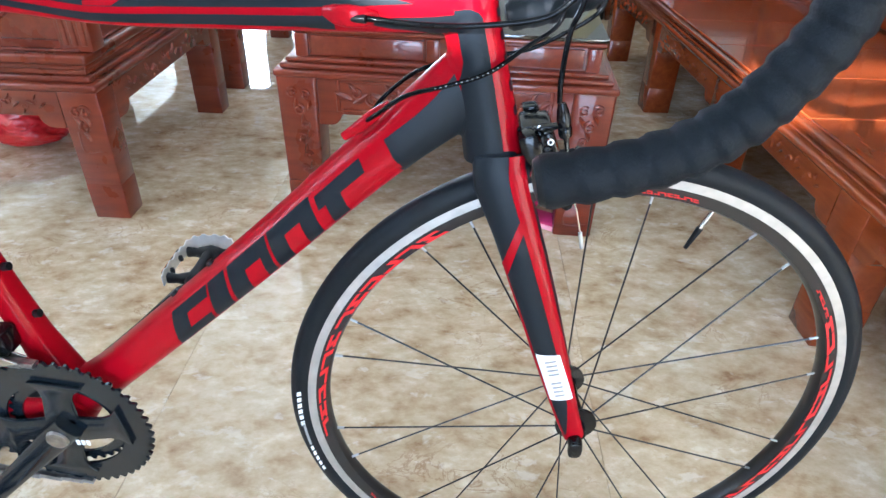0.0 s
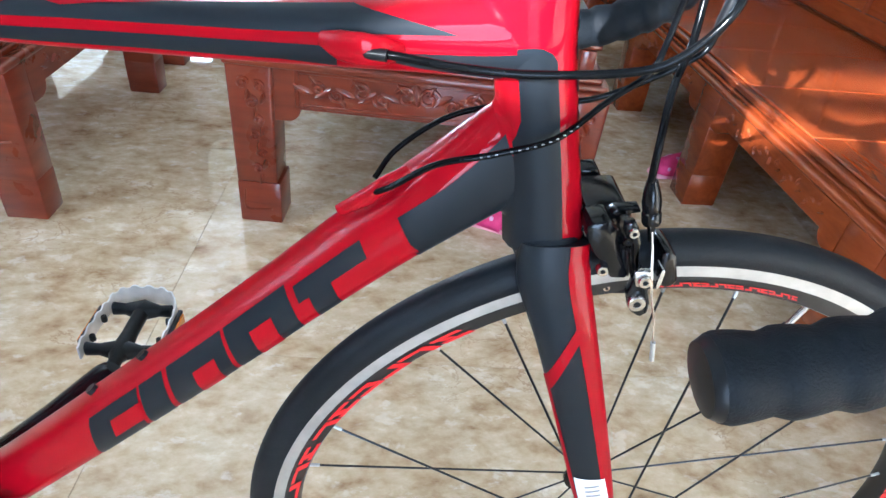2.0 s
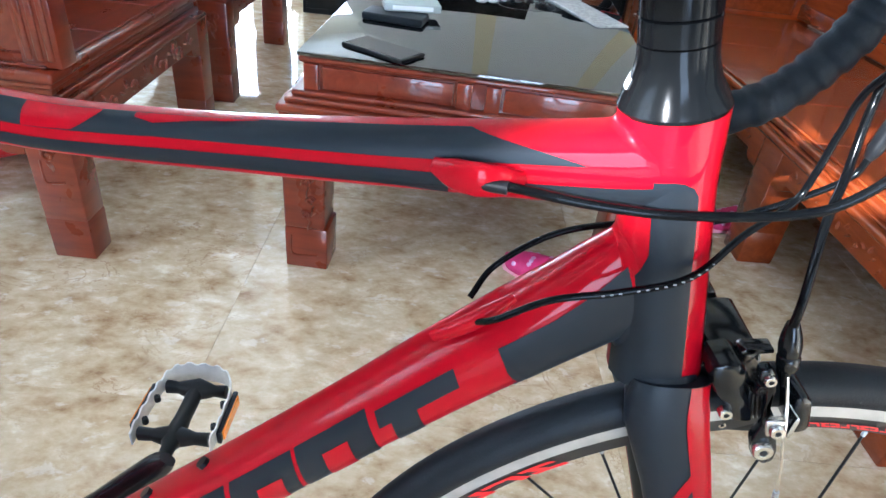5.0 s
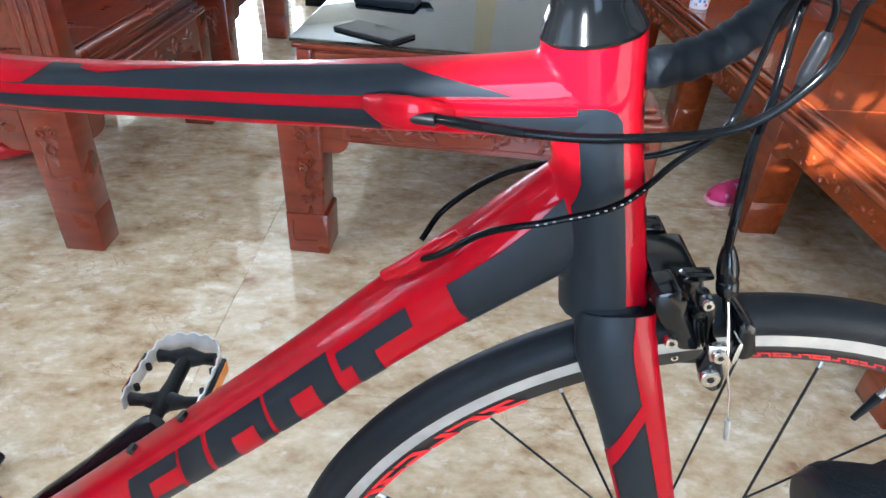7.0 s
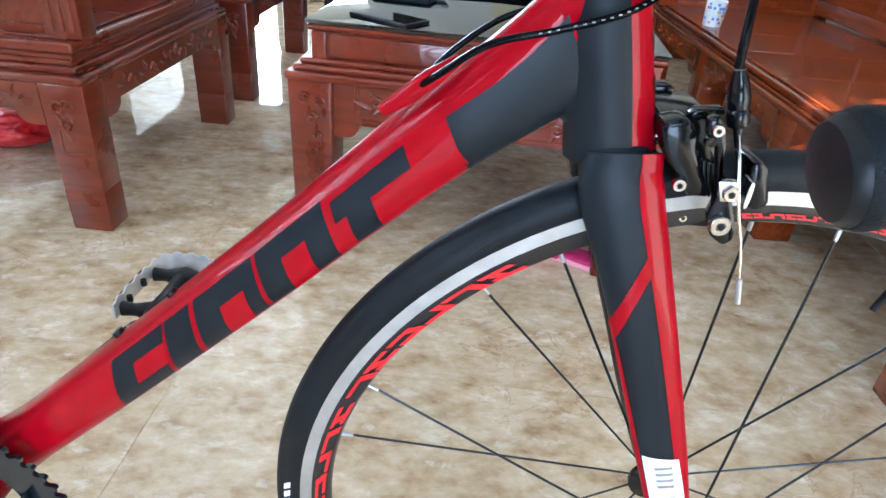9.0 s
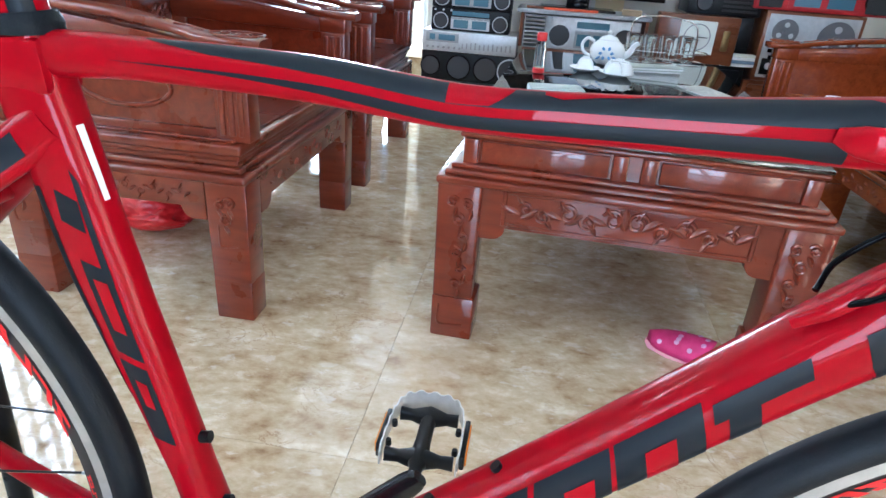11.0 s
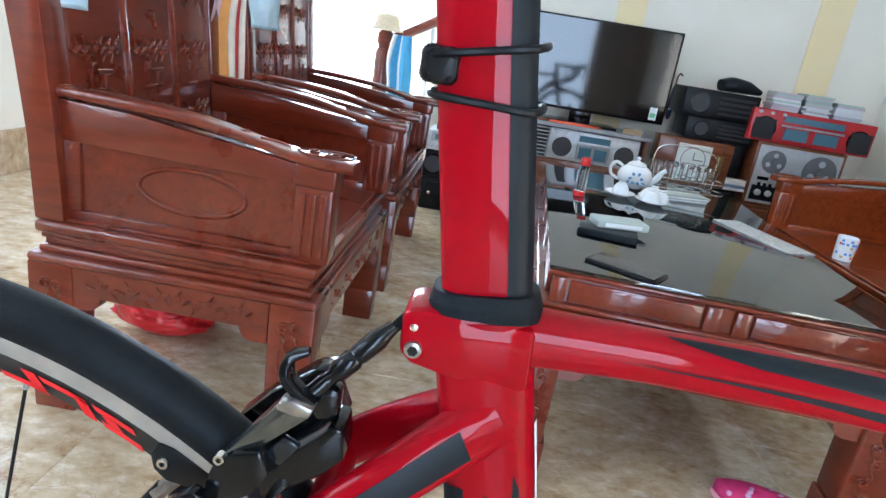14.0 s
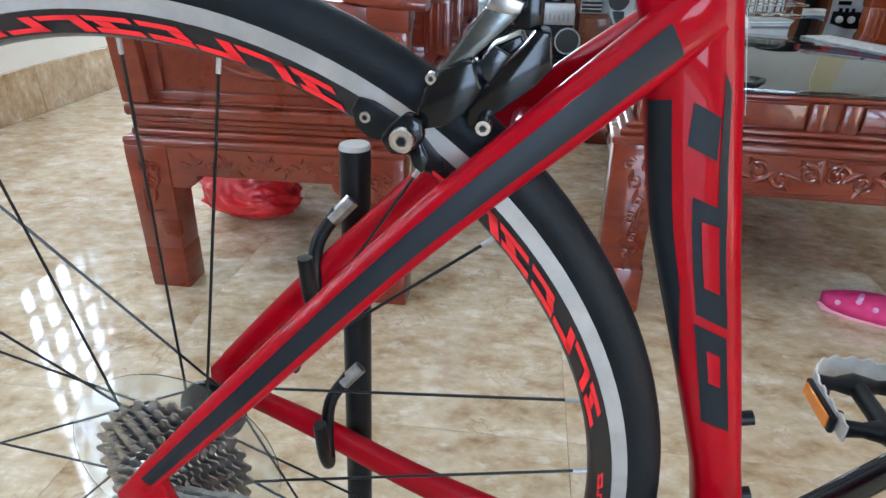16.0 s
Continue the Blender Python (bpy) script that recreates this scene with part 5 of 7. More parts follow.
AT = Vector((-0.0210, 0.004, -0.0205))
RO = (-0.78, 0.70)
GUNMETAL = speckled("polished_gunmetal", (0.16, 0.17, 0.165), (0.11, 0.12, 0.12), 50, (0.16, 0.26), 0.9)
rbk = piece("rear_brake", [(-33, 27), (-24, 36), (-11, 40), (-6, 27), (-14, 15), (-22, 9), (-37, 6), (-36, 18)], -46, -22, BLACK_GLOSS, bike, RO, 1.4, "black dual pivot rear brake caliper")
piece("upper_arm", [(-33, 28), (-24, 39), (-7, 62), (0, 67), (11, 64), (8, 58), (-11, 40), (-22, 32)], -42, -30, GUNMETAL, rbk, RO, 2)
piece("arm_face", [(-5, 66), (1, 68), (11, 65), (9, 60), (2, 60), (-6, 62)], -43.5, -34, SPROCKET, rbk, RO, 1, "bright polished arm end")
piece("lower_arm", [(-14, 20), (0, 34), (13, 47), (18, 53), (24, 52), (26, 36), (17, 26), (-2, 11), (-13, 5)], -36, -14, BLACK_GLOSS, rbk, RO, 1.4)
piece("caliper_body", [(-16, 24), (-4, 42), (10, 48), (18, 30), (4, 14), (-10, 10)], -14, 24, BLACK_GLOSS, rbk, RO, 1.4)
piece("far_arm", [(-50, 4), (-30, 26), (-6, 46), (10, 50), (6, 36), (-20, 12), (-40, -4)], 24, 42, BLACK_GLOSS, rbk, RO, 2.5)
piece("bridge_block", [(-12, 34), (-2, 46), (6, 42), (-3, 29)], -40, -36, CRANK, rbk, RO, 1.2)
piece("arm_lobe", [(-54, 3), (-50, 9), (-40, 16), (-33, 12), (-32, 4), (-39, -5), (-49, -5)], -52, -44, BLACK_GLOSS, rbk, RO, 2)
piece("lobe_fin", [(-41, -3), (-35, 0), (-31, -9), (-34, -16), (-39, -12)], -46, -42, BLACK_GLOSS, rbk, RO, 1)
stud("pad_bolt", RO, -42, 4, 0.0062, -58, -52, STEEL, rbk)
for s in (-1, 1):
    piece("pad_holder", [(-75, 9), (-71, 16), (-62, 14), (-40, 2), (-26, -13), (-25, -22), (-36, -23), (-50, -8), (-66, -6), (-73, 0)], min(s * 14, s * 24), max(s * 14, s * 24), BLACK_SATIN, rbk, RO, 1.5)
stud("pad_screw", RO, -67, 6, 0.0033, -26.5, -24, STEEL, rbk)
stud("arm_nut", RO, -5, 8, 0.0042, -43, -36, STEEL, rbk)
stud("tip_screw", RO, -30, 31, 0.003, -46, -42, STEEL, rbk)
part("release_lever", Tube([(-0.770, -0.036, 0.764), (-0.779, -0.035, 0.769), (-0.785, -0.034, 0.776), (-0.784, -0.033, 0.784), (-0.776, -0.032, 0.788)], [0.0045, 0.0055, 0.006, 0.0055, 0.003], [0.0022, 0.0028, 0.003, 0.0028, 0.0015], 3.0, 6).mesh(14), BLACK_GLOSS, rbk)
q = Vector((0.66, 0.25, 0.72)).to_track_quat("Z", "Y").to_matrix().to_4x4()
ba = part("barrel_adjuster", lathe([(0.0040, -0.034), (0.0046, -0.032), (0.0046, -0.008), (0.0040, -0.006), (0.0040, -0.002), (0.0054, 0.0), (0.0056, 0.009), (0.0046, 0.011), (0.0052, 0.013), (0.0054, 0.024), (0.0040, 0.029), (0.0032, 0.034)], 10), BLACK_GLOSS, rbk)
placed(ba, Matrix.Translation((-0.763, -0.026, 0.777)) @ q)
part("arm_block", box(-0.774, -0.760, -0.032, -0.02, 0.752, 0.770, 0.003, 2), BLACK_GLOSS, rbk)
part("rear_brake_housing", hose([(-0.752, -0.022, 0.789), (-0.742, -0.018, 0.799), (-0.732, -0.010, 0.808), (-0.715, 0.0, 0.815)], 0.0028, 10), CABLE, bike)

# drive train
AT = Vector((0, 0, 0))
CAGE = speckled("pale_cage_alloy", (0.70, 0.69, 0.67), (0.58, 0.57, 0.55), 90, (0.25, 0.38), 0.3)
ring = bmesh.new()
def toothed(bm, c, r, n, y0, y1, depth, inner):
    own = bmesh.new()
    out0, out1, in0, in1 = [], [], [], []
    for i in range(n * 4):
        a = 2 * math.pi * i / (n * 4)
        rr = r if i % 4 in (1, 2) else r - depth
        for lst, q, y in ((out0, rr, y0), (out1, rr, y1), (in0, inner, y0), (in1, inner, y1)):
            lst.append(own.verts.new((c[0] + q * math.cos(a), c[1] + y, c[2] + q * math.sin(a))))
    m = n * 4
    for i in range(m):
        j = (i + 1) % m
        own.faces.new((out0[i], out0[j], out1[j], out1[i]))
        own.faces.new((in0[i], in1[i], in1[j], in0[j]))
        own.faces.new((out0[i], in0[i], in0[j], out0[j]))
        own.faces.new((out1[i], out1[j], in1[j], in1[i]))
    return merge(bm, own)


CR = Vector((BB.x, -0.046, BB.z))
crk = part("chainring", toothed(None, CR, 0.1035, 50, -0.002, 0.002, 0.0055, 0.069), CRANK, bike, "large dark chainring with fine teeth")
part("inner_chainring", toothed(None, CR, 0.071, 34, 0.006, 0.0095, 0.005, 0.055), CRANK, bike)
ANG = 44.2
for k in range(4):
    a = radians(ANG + 180 + (-38, 38, 142, 218)[k])
    c, s = math.cos(a), math.sin(a)
    rim, inn = [], []
    for r, half in ((0.012, 0.020), (0.035, 0.0175), (0.052, 0.0165), (0.064, 0.020), (0.0745, 0.031)):
        rim.append((CR.x + r * c - half * s, CR.z + r * s + half * c))
        inn.append((CR.x + r * c + half * s, CR.z + r * s - half * c))
    part("spider_arm", plate(rim + inn[::-1], CR.y - 0.0085, CR.y - 0.0025, 0.0015), CRANK, crk)
for s, y in ((-1, -0.060), (1, 0.054)):
    a = radians(ANG + (180 if s < 0 else 0))
    c, z = math.cos(a), math.sin(a)
    arm = Tube([(BB.x - 0.02 * c, y, BB.z - 0.02 * z), (BB.x + 0.02 * c, y, BB.z + 0.02 * z), (BB.x + 0.09 * c, y + s * 0.006, BB.z + 0.09 * z), (BB.x + 0.165 * c, y + s * 0.012, BB.z + 0.165 * z), (BB.x + 0.182 * c, y + s * 0.012, BB.z + 0.182 * z)],
               [0.008, 0.009, 0.007, 0.0065, 0.005], [0.017, 0.018, 0.014, 0.013, 0.008], 2.8, 8)
    am = part("crank_arm", arm.mesh(18), CRANK, bike)
    if s < 0:
        part("crank_cap", lathe([(0.004, -0.071), (0.012, -0.0705), (0.0135, -0.067), (0.0135, -0.06)], 24, None, (BB.x, 0, BB.z), "Y"), SPROCKET, am)
        mk = bmesh.new()
        for i in range(3):
            box(BB.x + 0.024 + 0.006 * i, BB.x + 0.028 + 0.006 * i, -0.0705, -0.0698, BB.z - 0.004, BB.z + 0.004, bm=mk)
        part("crank_print", mk, WHITE_PRINT, am)
    # pedal: dark body with two crossbars, a bent serrated cage round three sides and amber reflectors
    pc = Vector((BB.x + 0.172 * c, y + s * 0.012, BB.z + 0.172 * z))
    sg = math.copysign(1, s)
    px, pz, y0, ln = pc.x, pc.z, pc.y + sg * 0.022, 0.088
    ped = bmesh.new()
    lathe([(0.0062, -sg * 0.014), (0.0066, -sg * 0.004), (0.009, 0.0), (0.0095, sg * 0.012), (0.0078, sg * 0.03), (0.0078, sg * 0.058), (0.009, sg * 0.07), (0.006, sg * 0.074)], 16, ped, (px, y0, pz), "Y")
    for yy, half, bulge in ((y0 + sg * 0.008, 0.033, 0.011), (y0 + sg * 0.068, 0.030, 0.012)):
        Tube([(px - half, yy, pz), (px - half * 0.6, yy, pz), (px, yy, pz), (px + half * 0.6, yy, pz), (px + half, yy, pz)], [0.005, 0.005, bulge, 0.005, 0.005], [0.0075, 0.006, 0.009, 0.006, 0.0075], 2.8, 6).mesh(14, ped)
    pd = part("pedal", ped, BLACK_SATIN, bike, "black pedal with a bent silver cage")
    path = [(-0.0365, 0.0), (-0.0375, 0.022), (-0.0370, 0.045), (-0.0355, 0.064), (-0.030, 0.079), (-0.018, 0.0865), (0.0, ln), (0.018, 0.0865), (0.030, 0.079), (0.0355, 0.064), (0.0370, 0.045), (0.0375, 0.022), (0.0365, 0.0)]
    line = spline([(px + a, y0 + sg * b, pz) for a, b in path], 5)
    cage = bmesh.new()
    rows = []
    for i, p in enumerate(line):
        q0, q1 = line[max(0, i - 1)], line[min(len(line) - 1, i + 1)]
        out = Vector((q1.y - q0.y, q0.x - q1.x, 0)).normalized() * 0.0008
        far = abs(p.y - y0) / ln
        top = 0.0085 + 0.006 * max(0.0, far - 0.75) / 0.25 + (0.0028 if (i // 2) % 2 else 0.0)
        rows.append([cage.verts.new(p + out + Vector((0, 0, -0.007))), cage.verts.new(p + out + Vector((0, 0, top))), cage.verts.new(p - out + Vector((0, 0, top))), cage.verts.new(p - out + Vector((0, 0, -0.007)))])
    for p, q in zip(rows, rows[1:]):
        for k in range(4):
            cage.faces.new((p[k], p[(k + 1) % 4], q[(k + 1) % 4], q[k]))
    cage.faces.new(rows[0])
    cage.faces.new(rows[-1])
    part("pedal_cage", cage, CAGE, pd, "thin silver serrated cage")
    for sx in (-1, 1):
        part("reflector_holder", box(px + sx * 0.0405 - 0.0025, px + sx * 0.0405 + 0.0025, min(y0 + sg * 0.012, y0 + sg * 0.066), max(y0 + sg * 0.012, y0 + sg * 0.066), pz - 0.010, pz + 0.006, 0.0015, 2), BLACK_SATIN, pd)
        part("reflector", box(px + sx * 0.0435 - 0.0012, px + sx * 0.0435 + 0.0012, min(y0 + sg * 0.016, y0 + sg * 0.062), max(y0 + sg * 0.016, y0 + sg * 0.062), pz - 0.008, pz + 0.004, 0.0006, 1), AMBER, pd, "amber reflector")
        for yy in (0.022, 0.050):
            part("cage_stud", lathe([(0.0028, 0.0), (0.0032, 0.001), (0.0028, 0.007)], 10, None, (px + sx * 0.0325, y0 + sg * yy, pz - 0.002)), BLACK_SATIN, pd)
# cassette
cas = None
for i, n in enumerate((28, 25, 23, 21, 19, 17, 15, 14, 13, 12, 11)):
    r = n * 0.0127 / (2 * math.pi) + 0.002
    o = part("cassette" if cas is None else "sprocket", toothed(None, RC, r, n, -0.0255 - 0.0036 * i, -0.0238 - 0.0036 * i, 0.0048, r - 0.0125 if r > 0.03 else 0.012), SPROCKET, cas or bike, "worn-looking steel sprocket stack" if cas is None else "")
    cas = cas or o
part("sprocket_carrier", lathe([(0.017, -0.062), (0.018, -0.06), (0.03, -0.04), (0.036, -0.024)], 28, None, RC, "Y"), SPROCKET, cas)
part("spoke_guard", lathe_ring([(0.03, -0.0225), (0.078, -0.0225), (0.078, -0.0215), (0.03, -0.0215)], 64, None, RC), CLEAR, cas, "clear plastic disc behind the sprockets")
# derailleurs and chain
AT = Vector((0.0, 0, -0.026))
fd = bmesh.new()
plate([(-0.69, 0.430), (-0.64, 0.442), (-0.618, 0.432), (-0.64, 0.426), (-0.695, 0.410)], -0.056, -0.053, 0.001, fd)
plate([(-0.69, 0.424), (-0.64, 0.437), (-0.618, 0.427), (-0.64, 0.416), (-0.695, 0.402)], -0.040, -0.037, 0.001, fd)
fdo = part("front_derailleur", fd, STEEL, bike, "silver and black front derailleur")
bd = bmesh.new()
box(-0.66, -0.632, -0.046, -0.018, 0.43, 0.462, 0.005, 2, bd)
box(-0.668, -0.655, -0.052, -0.03, 0.44, 0.476, 0.004, 2, bd)
part("derailleur_body", bd, BLACK_GLOSS, fdo)
part("derailleur_bolt", lathe([(0.002, -0.054), (0.006, -0.0535), (0.006, -0.045)], 16, None, (-0.648, 0, 0.452), "Y"), STEEL, fdo)
part("derailleur_cable", rod((-0.672, -0.045, 0.478), (-0.655, -0.045, 0.445), 0.0009, 6), STEEL, fdo)
rd = bmesh.new()
plate([(-0.99, 0.435), (-0.965, 0.425), (-0.955, 0.39), (-0.975, 0.37), (-0.995, 0.40)], -0.082, -0.066, 0.003, rd)
plate([(-0.972, 0.385), (-0.955, 0.375), (-0.925, 0.30), (-0.935, 0.29), (-0.95, 0.30)], -0.072, -0.069, 0.001, rd)
rdo = part("rear_derailleur", rd, BLACK_GLOSS, bike, "black rear derailleur")
for p in ((-0.962, 0.382), (-0.935, 0.305)):
    part("jockey_wheel", toothed(None, (p[0], 0, p[1]), 0.021, 11, -0.067, -0.063, 0.004, 0.005), BLACK_SATIN, rdo)
def chain_run(a, b, y0, y1):
    chain = bmesh.new()
    a, b = Vector(a), Vector(b)
    n = int((b - a).length / 0.0127)
    for i in range(n):
        p, q2 = a.lerp(b, i / n), a.lerp(b, (i + 1) / n)
        y = y0 + (y1 - y0) * i / n
        wv = 0.0034 if i % 2 else 0.0024
        for s in (-1, 1):
            rod((p.x, y + s * wv - 0.0005, p.z), (q2.x, y + s * wv - 0.0005, q2.z), 0.0038, 6, chain)
    part("chain", chain, SPROCKET, bike)


chain_run((-1.005, 0, 0.462), (-0.605, 0, 0.424), -0.058, -0.046)
chain_run((-0.935, 0, 0.285), (-0.595, 0, 0.221), -0.065, -0.046)
AT = Vector((0, 0, 0))


# ---- the stand behind the rear wheel ----
stand = thing("bicycle_stand", "black tubular floor stand with adjusting holes and hooks", "stand", (-0.917, 0.085, 0))
part("upright", rod((-0.006, 0, 0.02), (0.0135, 0, 0.634), 0.0114, 20), BLACK_SATIN, stand)
part("end_cap", lathe([(0.0105, 0), (0.0117, 0.002), (0.0107, 0.005), (0.004, 0.006)], 20, None, (0.0135, 0, 0.632)), material("grey_end_cap", (0.38, 0.36, 0.33), 0.6), stand)
HOLE = material("hole_shadow", (0.004, 0.004, 0.004), 0.9)
for i in range(14):
    z = 0.12 + 0.028 * i
    part("adjusting_hole", lathe([(0.0, 0), (0.0032, 0.0), (0.0032, 0.002)], 12, None, (-0.006 + 0.0295 * z, -0.0116, z), "Y"), HOLE, stand)
for z in (0.592, 0.446):
    cl = part("clamp", rod((0.000, -0.021, z - 0.006), (0.014, -0.015, z + 0.008), 0.0056, 6), SPROCKET, stand, "bright clamp bolt")
    part("hook_arm", hose([(0.004, -0.018, z), (-0.010, -0.026, z - 0.022), (-0.012, -0.034, z - 0.050), (-0.008, -0.046, z - 0.068), (-0.008, -0.056, z - 0.050), (-0.009, -0.058, z - 0.018)], 0.0052, 12), BLACK_SATIN, cl)
ft = bmesh.new()
rod((0.006, -0.22, 0.015), (0.006, 0.22, 0.015), 0.014, 16, ft)
rod((0.006, 0.0, 0.015), (-0.35, 0.0, 0.015), 0.014, 16, ft)
part("foot", ft, BLACK_SATIN, stand)


# ---- things on the coffee table ----
PINK = speckled("pink_slipper_cloth", (0.52, 0.018, 0.12), (0.62, 0.035, 0.17), 40, (0.6, 0.75), 0, 0, 0.3, 500)
PINK_SOLE = material("pale_pink_sole", (0.78, 0.35, 0.42), 0.6)
PORCELAIN = speckled("white_porcelain", (0.80, 0.82, 0.84), (0.84, 0.86, 0.87), 20, (0.1, 0.18))
BLUE_PRINT = material("blue_flower_print", (0.16, 0.34, 0.62), 0.25)
CLEAR_GLASS = material("drinking_glass", (0.96, 0.98, 0.98), 0.02)
bsdf(CLEAR_GLASS).inputs["Transmission Weight"].default_value = 1.0
bsdf(CLEAR_GLASS).inputs["IOR"].default_value = 1.35
RED_CAP = material("red_plastic_cap", (0.62, 0.02, 0.02), 0.35)
TEAL = material("pale_grey_packet", (0.42, 0.47, 0.45), 0.5)
DARK_SCREEN = material("dark_screen", (0.006, 0.006, 0.007), 0.06)
GREY_PLASTIC = speckled("grey_plastic", (0.30, 0.31, 0.32), (0.36, 0.37, 0.38), 30, (0.35, 0.5))
SILVER_PLASTIC = speckled("silver_plastic", (0.50, 0.52, 0.54), (0.58, 0.60, 0.62), 40, (0.3, 0.42), 0.4)
RED_PLASTIC = speckled("red_plastic", (0.42, 0.015, 0.02), (0.48, 0.02, 0.025), 30, (0.3, 0.42))
SPEAKER_CLOTH = speckled("speaker_mesh", (0.012, 0.012, 0.013), (0.03, 0.03, 0.03), 300, (0.6, 0.8), 0, 0, 0.5, 900)
CONE = material("speaker_cone", (0.03, 0.03, 0.033), 0.45)
DIAL = material("cream_dial", (0.70, 0.72, 0.66), 0.4)
DIAL_BLUE = material("blue_dial_glass", (0.10, 0.20, 0.26), 0.12)
TOP = 0.5135


def bottle(at):
    th = thing("bottle", "small clear bottle with a red screw cap and red base", "bottle", at)
    part("body", lathe([(0.014, 0.016), (0.0185, 0.018), (0.0185, 0.075), (0.0165, 0.09), (0.013, 0.098), (0.012, 0.103)], 24), CLEAR_GLASS, th)
    part("base", lathe([(0.016, 0.0), (0.019, 0.002), (0.019, 0.015), (0.016, 0.016)], 24), RED_CAP, th)
    part("cap", lathe([(0.0155, 0.100), (0.0165, 0.102), (0.0165, 0.122), (0.014, 0.125)], 24), RED_CAP, th, "ribbed red cap")


def teapot(at, rz):
    th = thing("teapot", "white porcelain teapot with a blue flower print", "teapot", at, rz)
    b = part("body", lathe([(0.03, 0.0), (0.036, 0.002), (0.05, 0.012), (0.062, 0.032), (0.064, 0.05), (0.055, 0.07), (0.036, 0.084), (0.03, 0.086)], 36), PORCELAIN, th)
    fl = bmesh.new()
    for k in range(6):
        a = radians(60 * k)
        leaf(fl, 0.014 * math.cos(a), 0.045 + 0.012 * math.sin(a), 0.013, a, -0.0655, "Y", 0.8, 0.001)
    for k in (-1, 1):
        leaf(fl, k * 0.02, 0.034, 0.02, (0 if k > 0 else math.pi) - k * 0.5, -0.0635, "Y", 0.4, 0.001)
    part("flower_print", fl, BLUE_PRINT, b)
    part("lid", lathe([(0.034, 0.084), (0.036, 0.087), (0.026, 0.096), (0.010, 0.101), (0.005, 0.104), (0.009, 0.110), (0.007, 0.116), (0.002, 0.118)], 28), PORCELAIN, th)
    part("spout", Tube([(0.05, 0, 0.03), (0.075, 0, 0.045), (0.090, 0, 0.072), (0.106, 0, 0.085)], [0.014, 0.011, 0.008, 0.006], [0.016, 0.012, 0.009, 0.007], 2, 6).mesh(16), PORCELAIN, th)
    part("handle", hose([(-0.05, 0, 0.075), (-0.075, 0, 0.085), (-0.092, 0, 0.065), (-0.086, 0, 0.038), (-0.058, 0, 0.024)], 0.006, 10), PORCELAIN, th)


def cup_stack(at):
    th = thing("teacup_tray", "white porcelain saucers holding upturned tea cups", "tea set", at)
    for dx, dy, r in ((-0.055, 0.03, 0.052), (0.045, -0.02, 0.058), (0.06, 0.05, 0.05)):
        sc = part("saucer", lathe([(0.022, 0.0), (0.026, 0.001), (r * 0.8, 0.008), (r, 0.014), (r * 0.98, 0.016), (r * 0.75, 0.011), (0.02, 0.006)], 32, None, (dx, dy, 0)), PORCELAIN, th)
        n = 3 if dx > 0 and dy < 0 else 1
        for k in range(n):
            a = 2.1 * k
            o = 0.024 if n > 1 else 0
            part("cup", lathe([(0.028, 0.012), (0.0285, 0.014), (0.026, 0.03), (0.018, 0.044), (0.012, 0.046), (0.013, 0.05), (0.011, 0.051)], 24, None, (dx + o * math.cos(a), dy + o * math.sin(a), 0.0)), PORCELAIN, sc)


def glass_rack(at, rz):
    th = thing("glass_rack", "wire rack of clear drinking glasses", "glass rack", at, rz)
    for i in range(4):
        for j in range(2):
            part("drinking_glass", lathe([(0.020, 0.012), (0.0215, 0.013), (0.026, 0.10), (0.0265, 0.102), (0.0245, 0.1), (0.020, 0.018), (0.004, 0.016)], 20, None, (-0.10 + 0.066 * i, -0.034 + 0.068 * j, 0)), CLEAR_GLASS, th)
    w = bmesh.new()
    for z in (0.01, 0.05):
        hose([(-0.14, -0.07, z), (0.14, -0.07, z), (0.14, 0.07, z), (-0.14, 0.07, z), (-0.14, -0.07, z)], 0.0022, 8, 6, w)
    hose([(-0.12, 0.0, 0.05), (-0.11, 0, 0.15), (-0.03, 0, 0.17), (0.05, 0, 0.165), (0.12, 0, 0.14), (0.13, 0, 0.05)], 0.0025, 8, 6, w)
    part("wire_frame", w, STEEL, th, "thin bright wire frame and carrying loop")


bottle((-0.414, 1.77, TOP))
teapot((-0.175, 2.10, TOP), -8)
cup_stack((-0.205, 1.855, TOP))
glass_rack((0.03, 2.24, TOP), 4)
ph = thing("phone", "black mobile phone lying face up", "phone", (-0.395, 1.034, TOP), -32)
part("case", box(-0.08, 0.08, -0.04, 0.04, 0, 0.009, 0.003, 2), BLACK_SATIN, ph)
part("screen", box(-0.074, 0.074, -0.036, 0.036, 0.009, 0.0098, 0.0003, 1), DARK_SCREEN, ph)
wl = thing("wallet", "black folded leather wallet", "wallet", (-0.395, 1.298, TOP), -10)
part("leather", box(-0.075, 0.075, -0.04, 0.04, 0, 0.018, 0.005, 3), BLACK_MATT, wl)
pk = thing("packet", "grey-green flat packet lying on a wallet", "packet", (-0.362, 1.345, TOP + 0.0185), 12)
part("sleeve", box(-0.07, 0.07, -0.035, 0.035, 0, 0.02, 0.004, 2), TEAL, pk)
part("label_panel", box(-0.05, 0.05, -0.0353, -0.035, 0.005, 0.015), PAPER, pk)
tr = thing("paper_stack", "pale folded papers stacked on the glass", "papers", (-0.030, 2.03, TOP), 16)
for k in range(4):
    part("sheet", box(-0.10 + 0.006 * k, 0.10 + 0.004 * k, -0.045, 0.045 - 0.004 * k, 0.005 * k, 0.005 * k + 0.0048, 0.0008, 1), TEAL if k % 2 else PAPER, tr)
np_ = thing("newspaper", "loose grey newspaper sheet lying on the glass", "newspaper", (0.12, 1.62, TOP), 20)
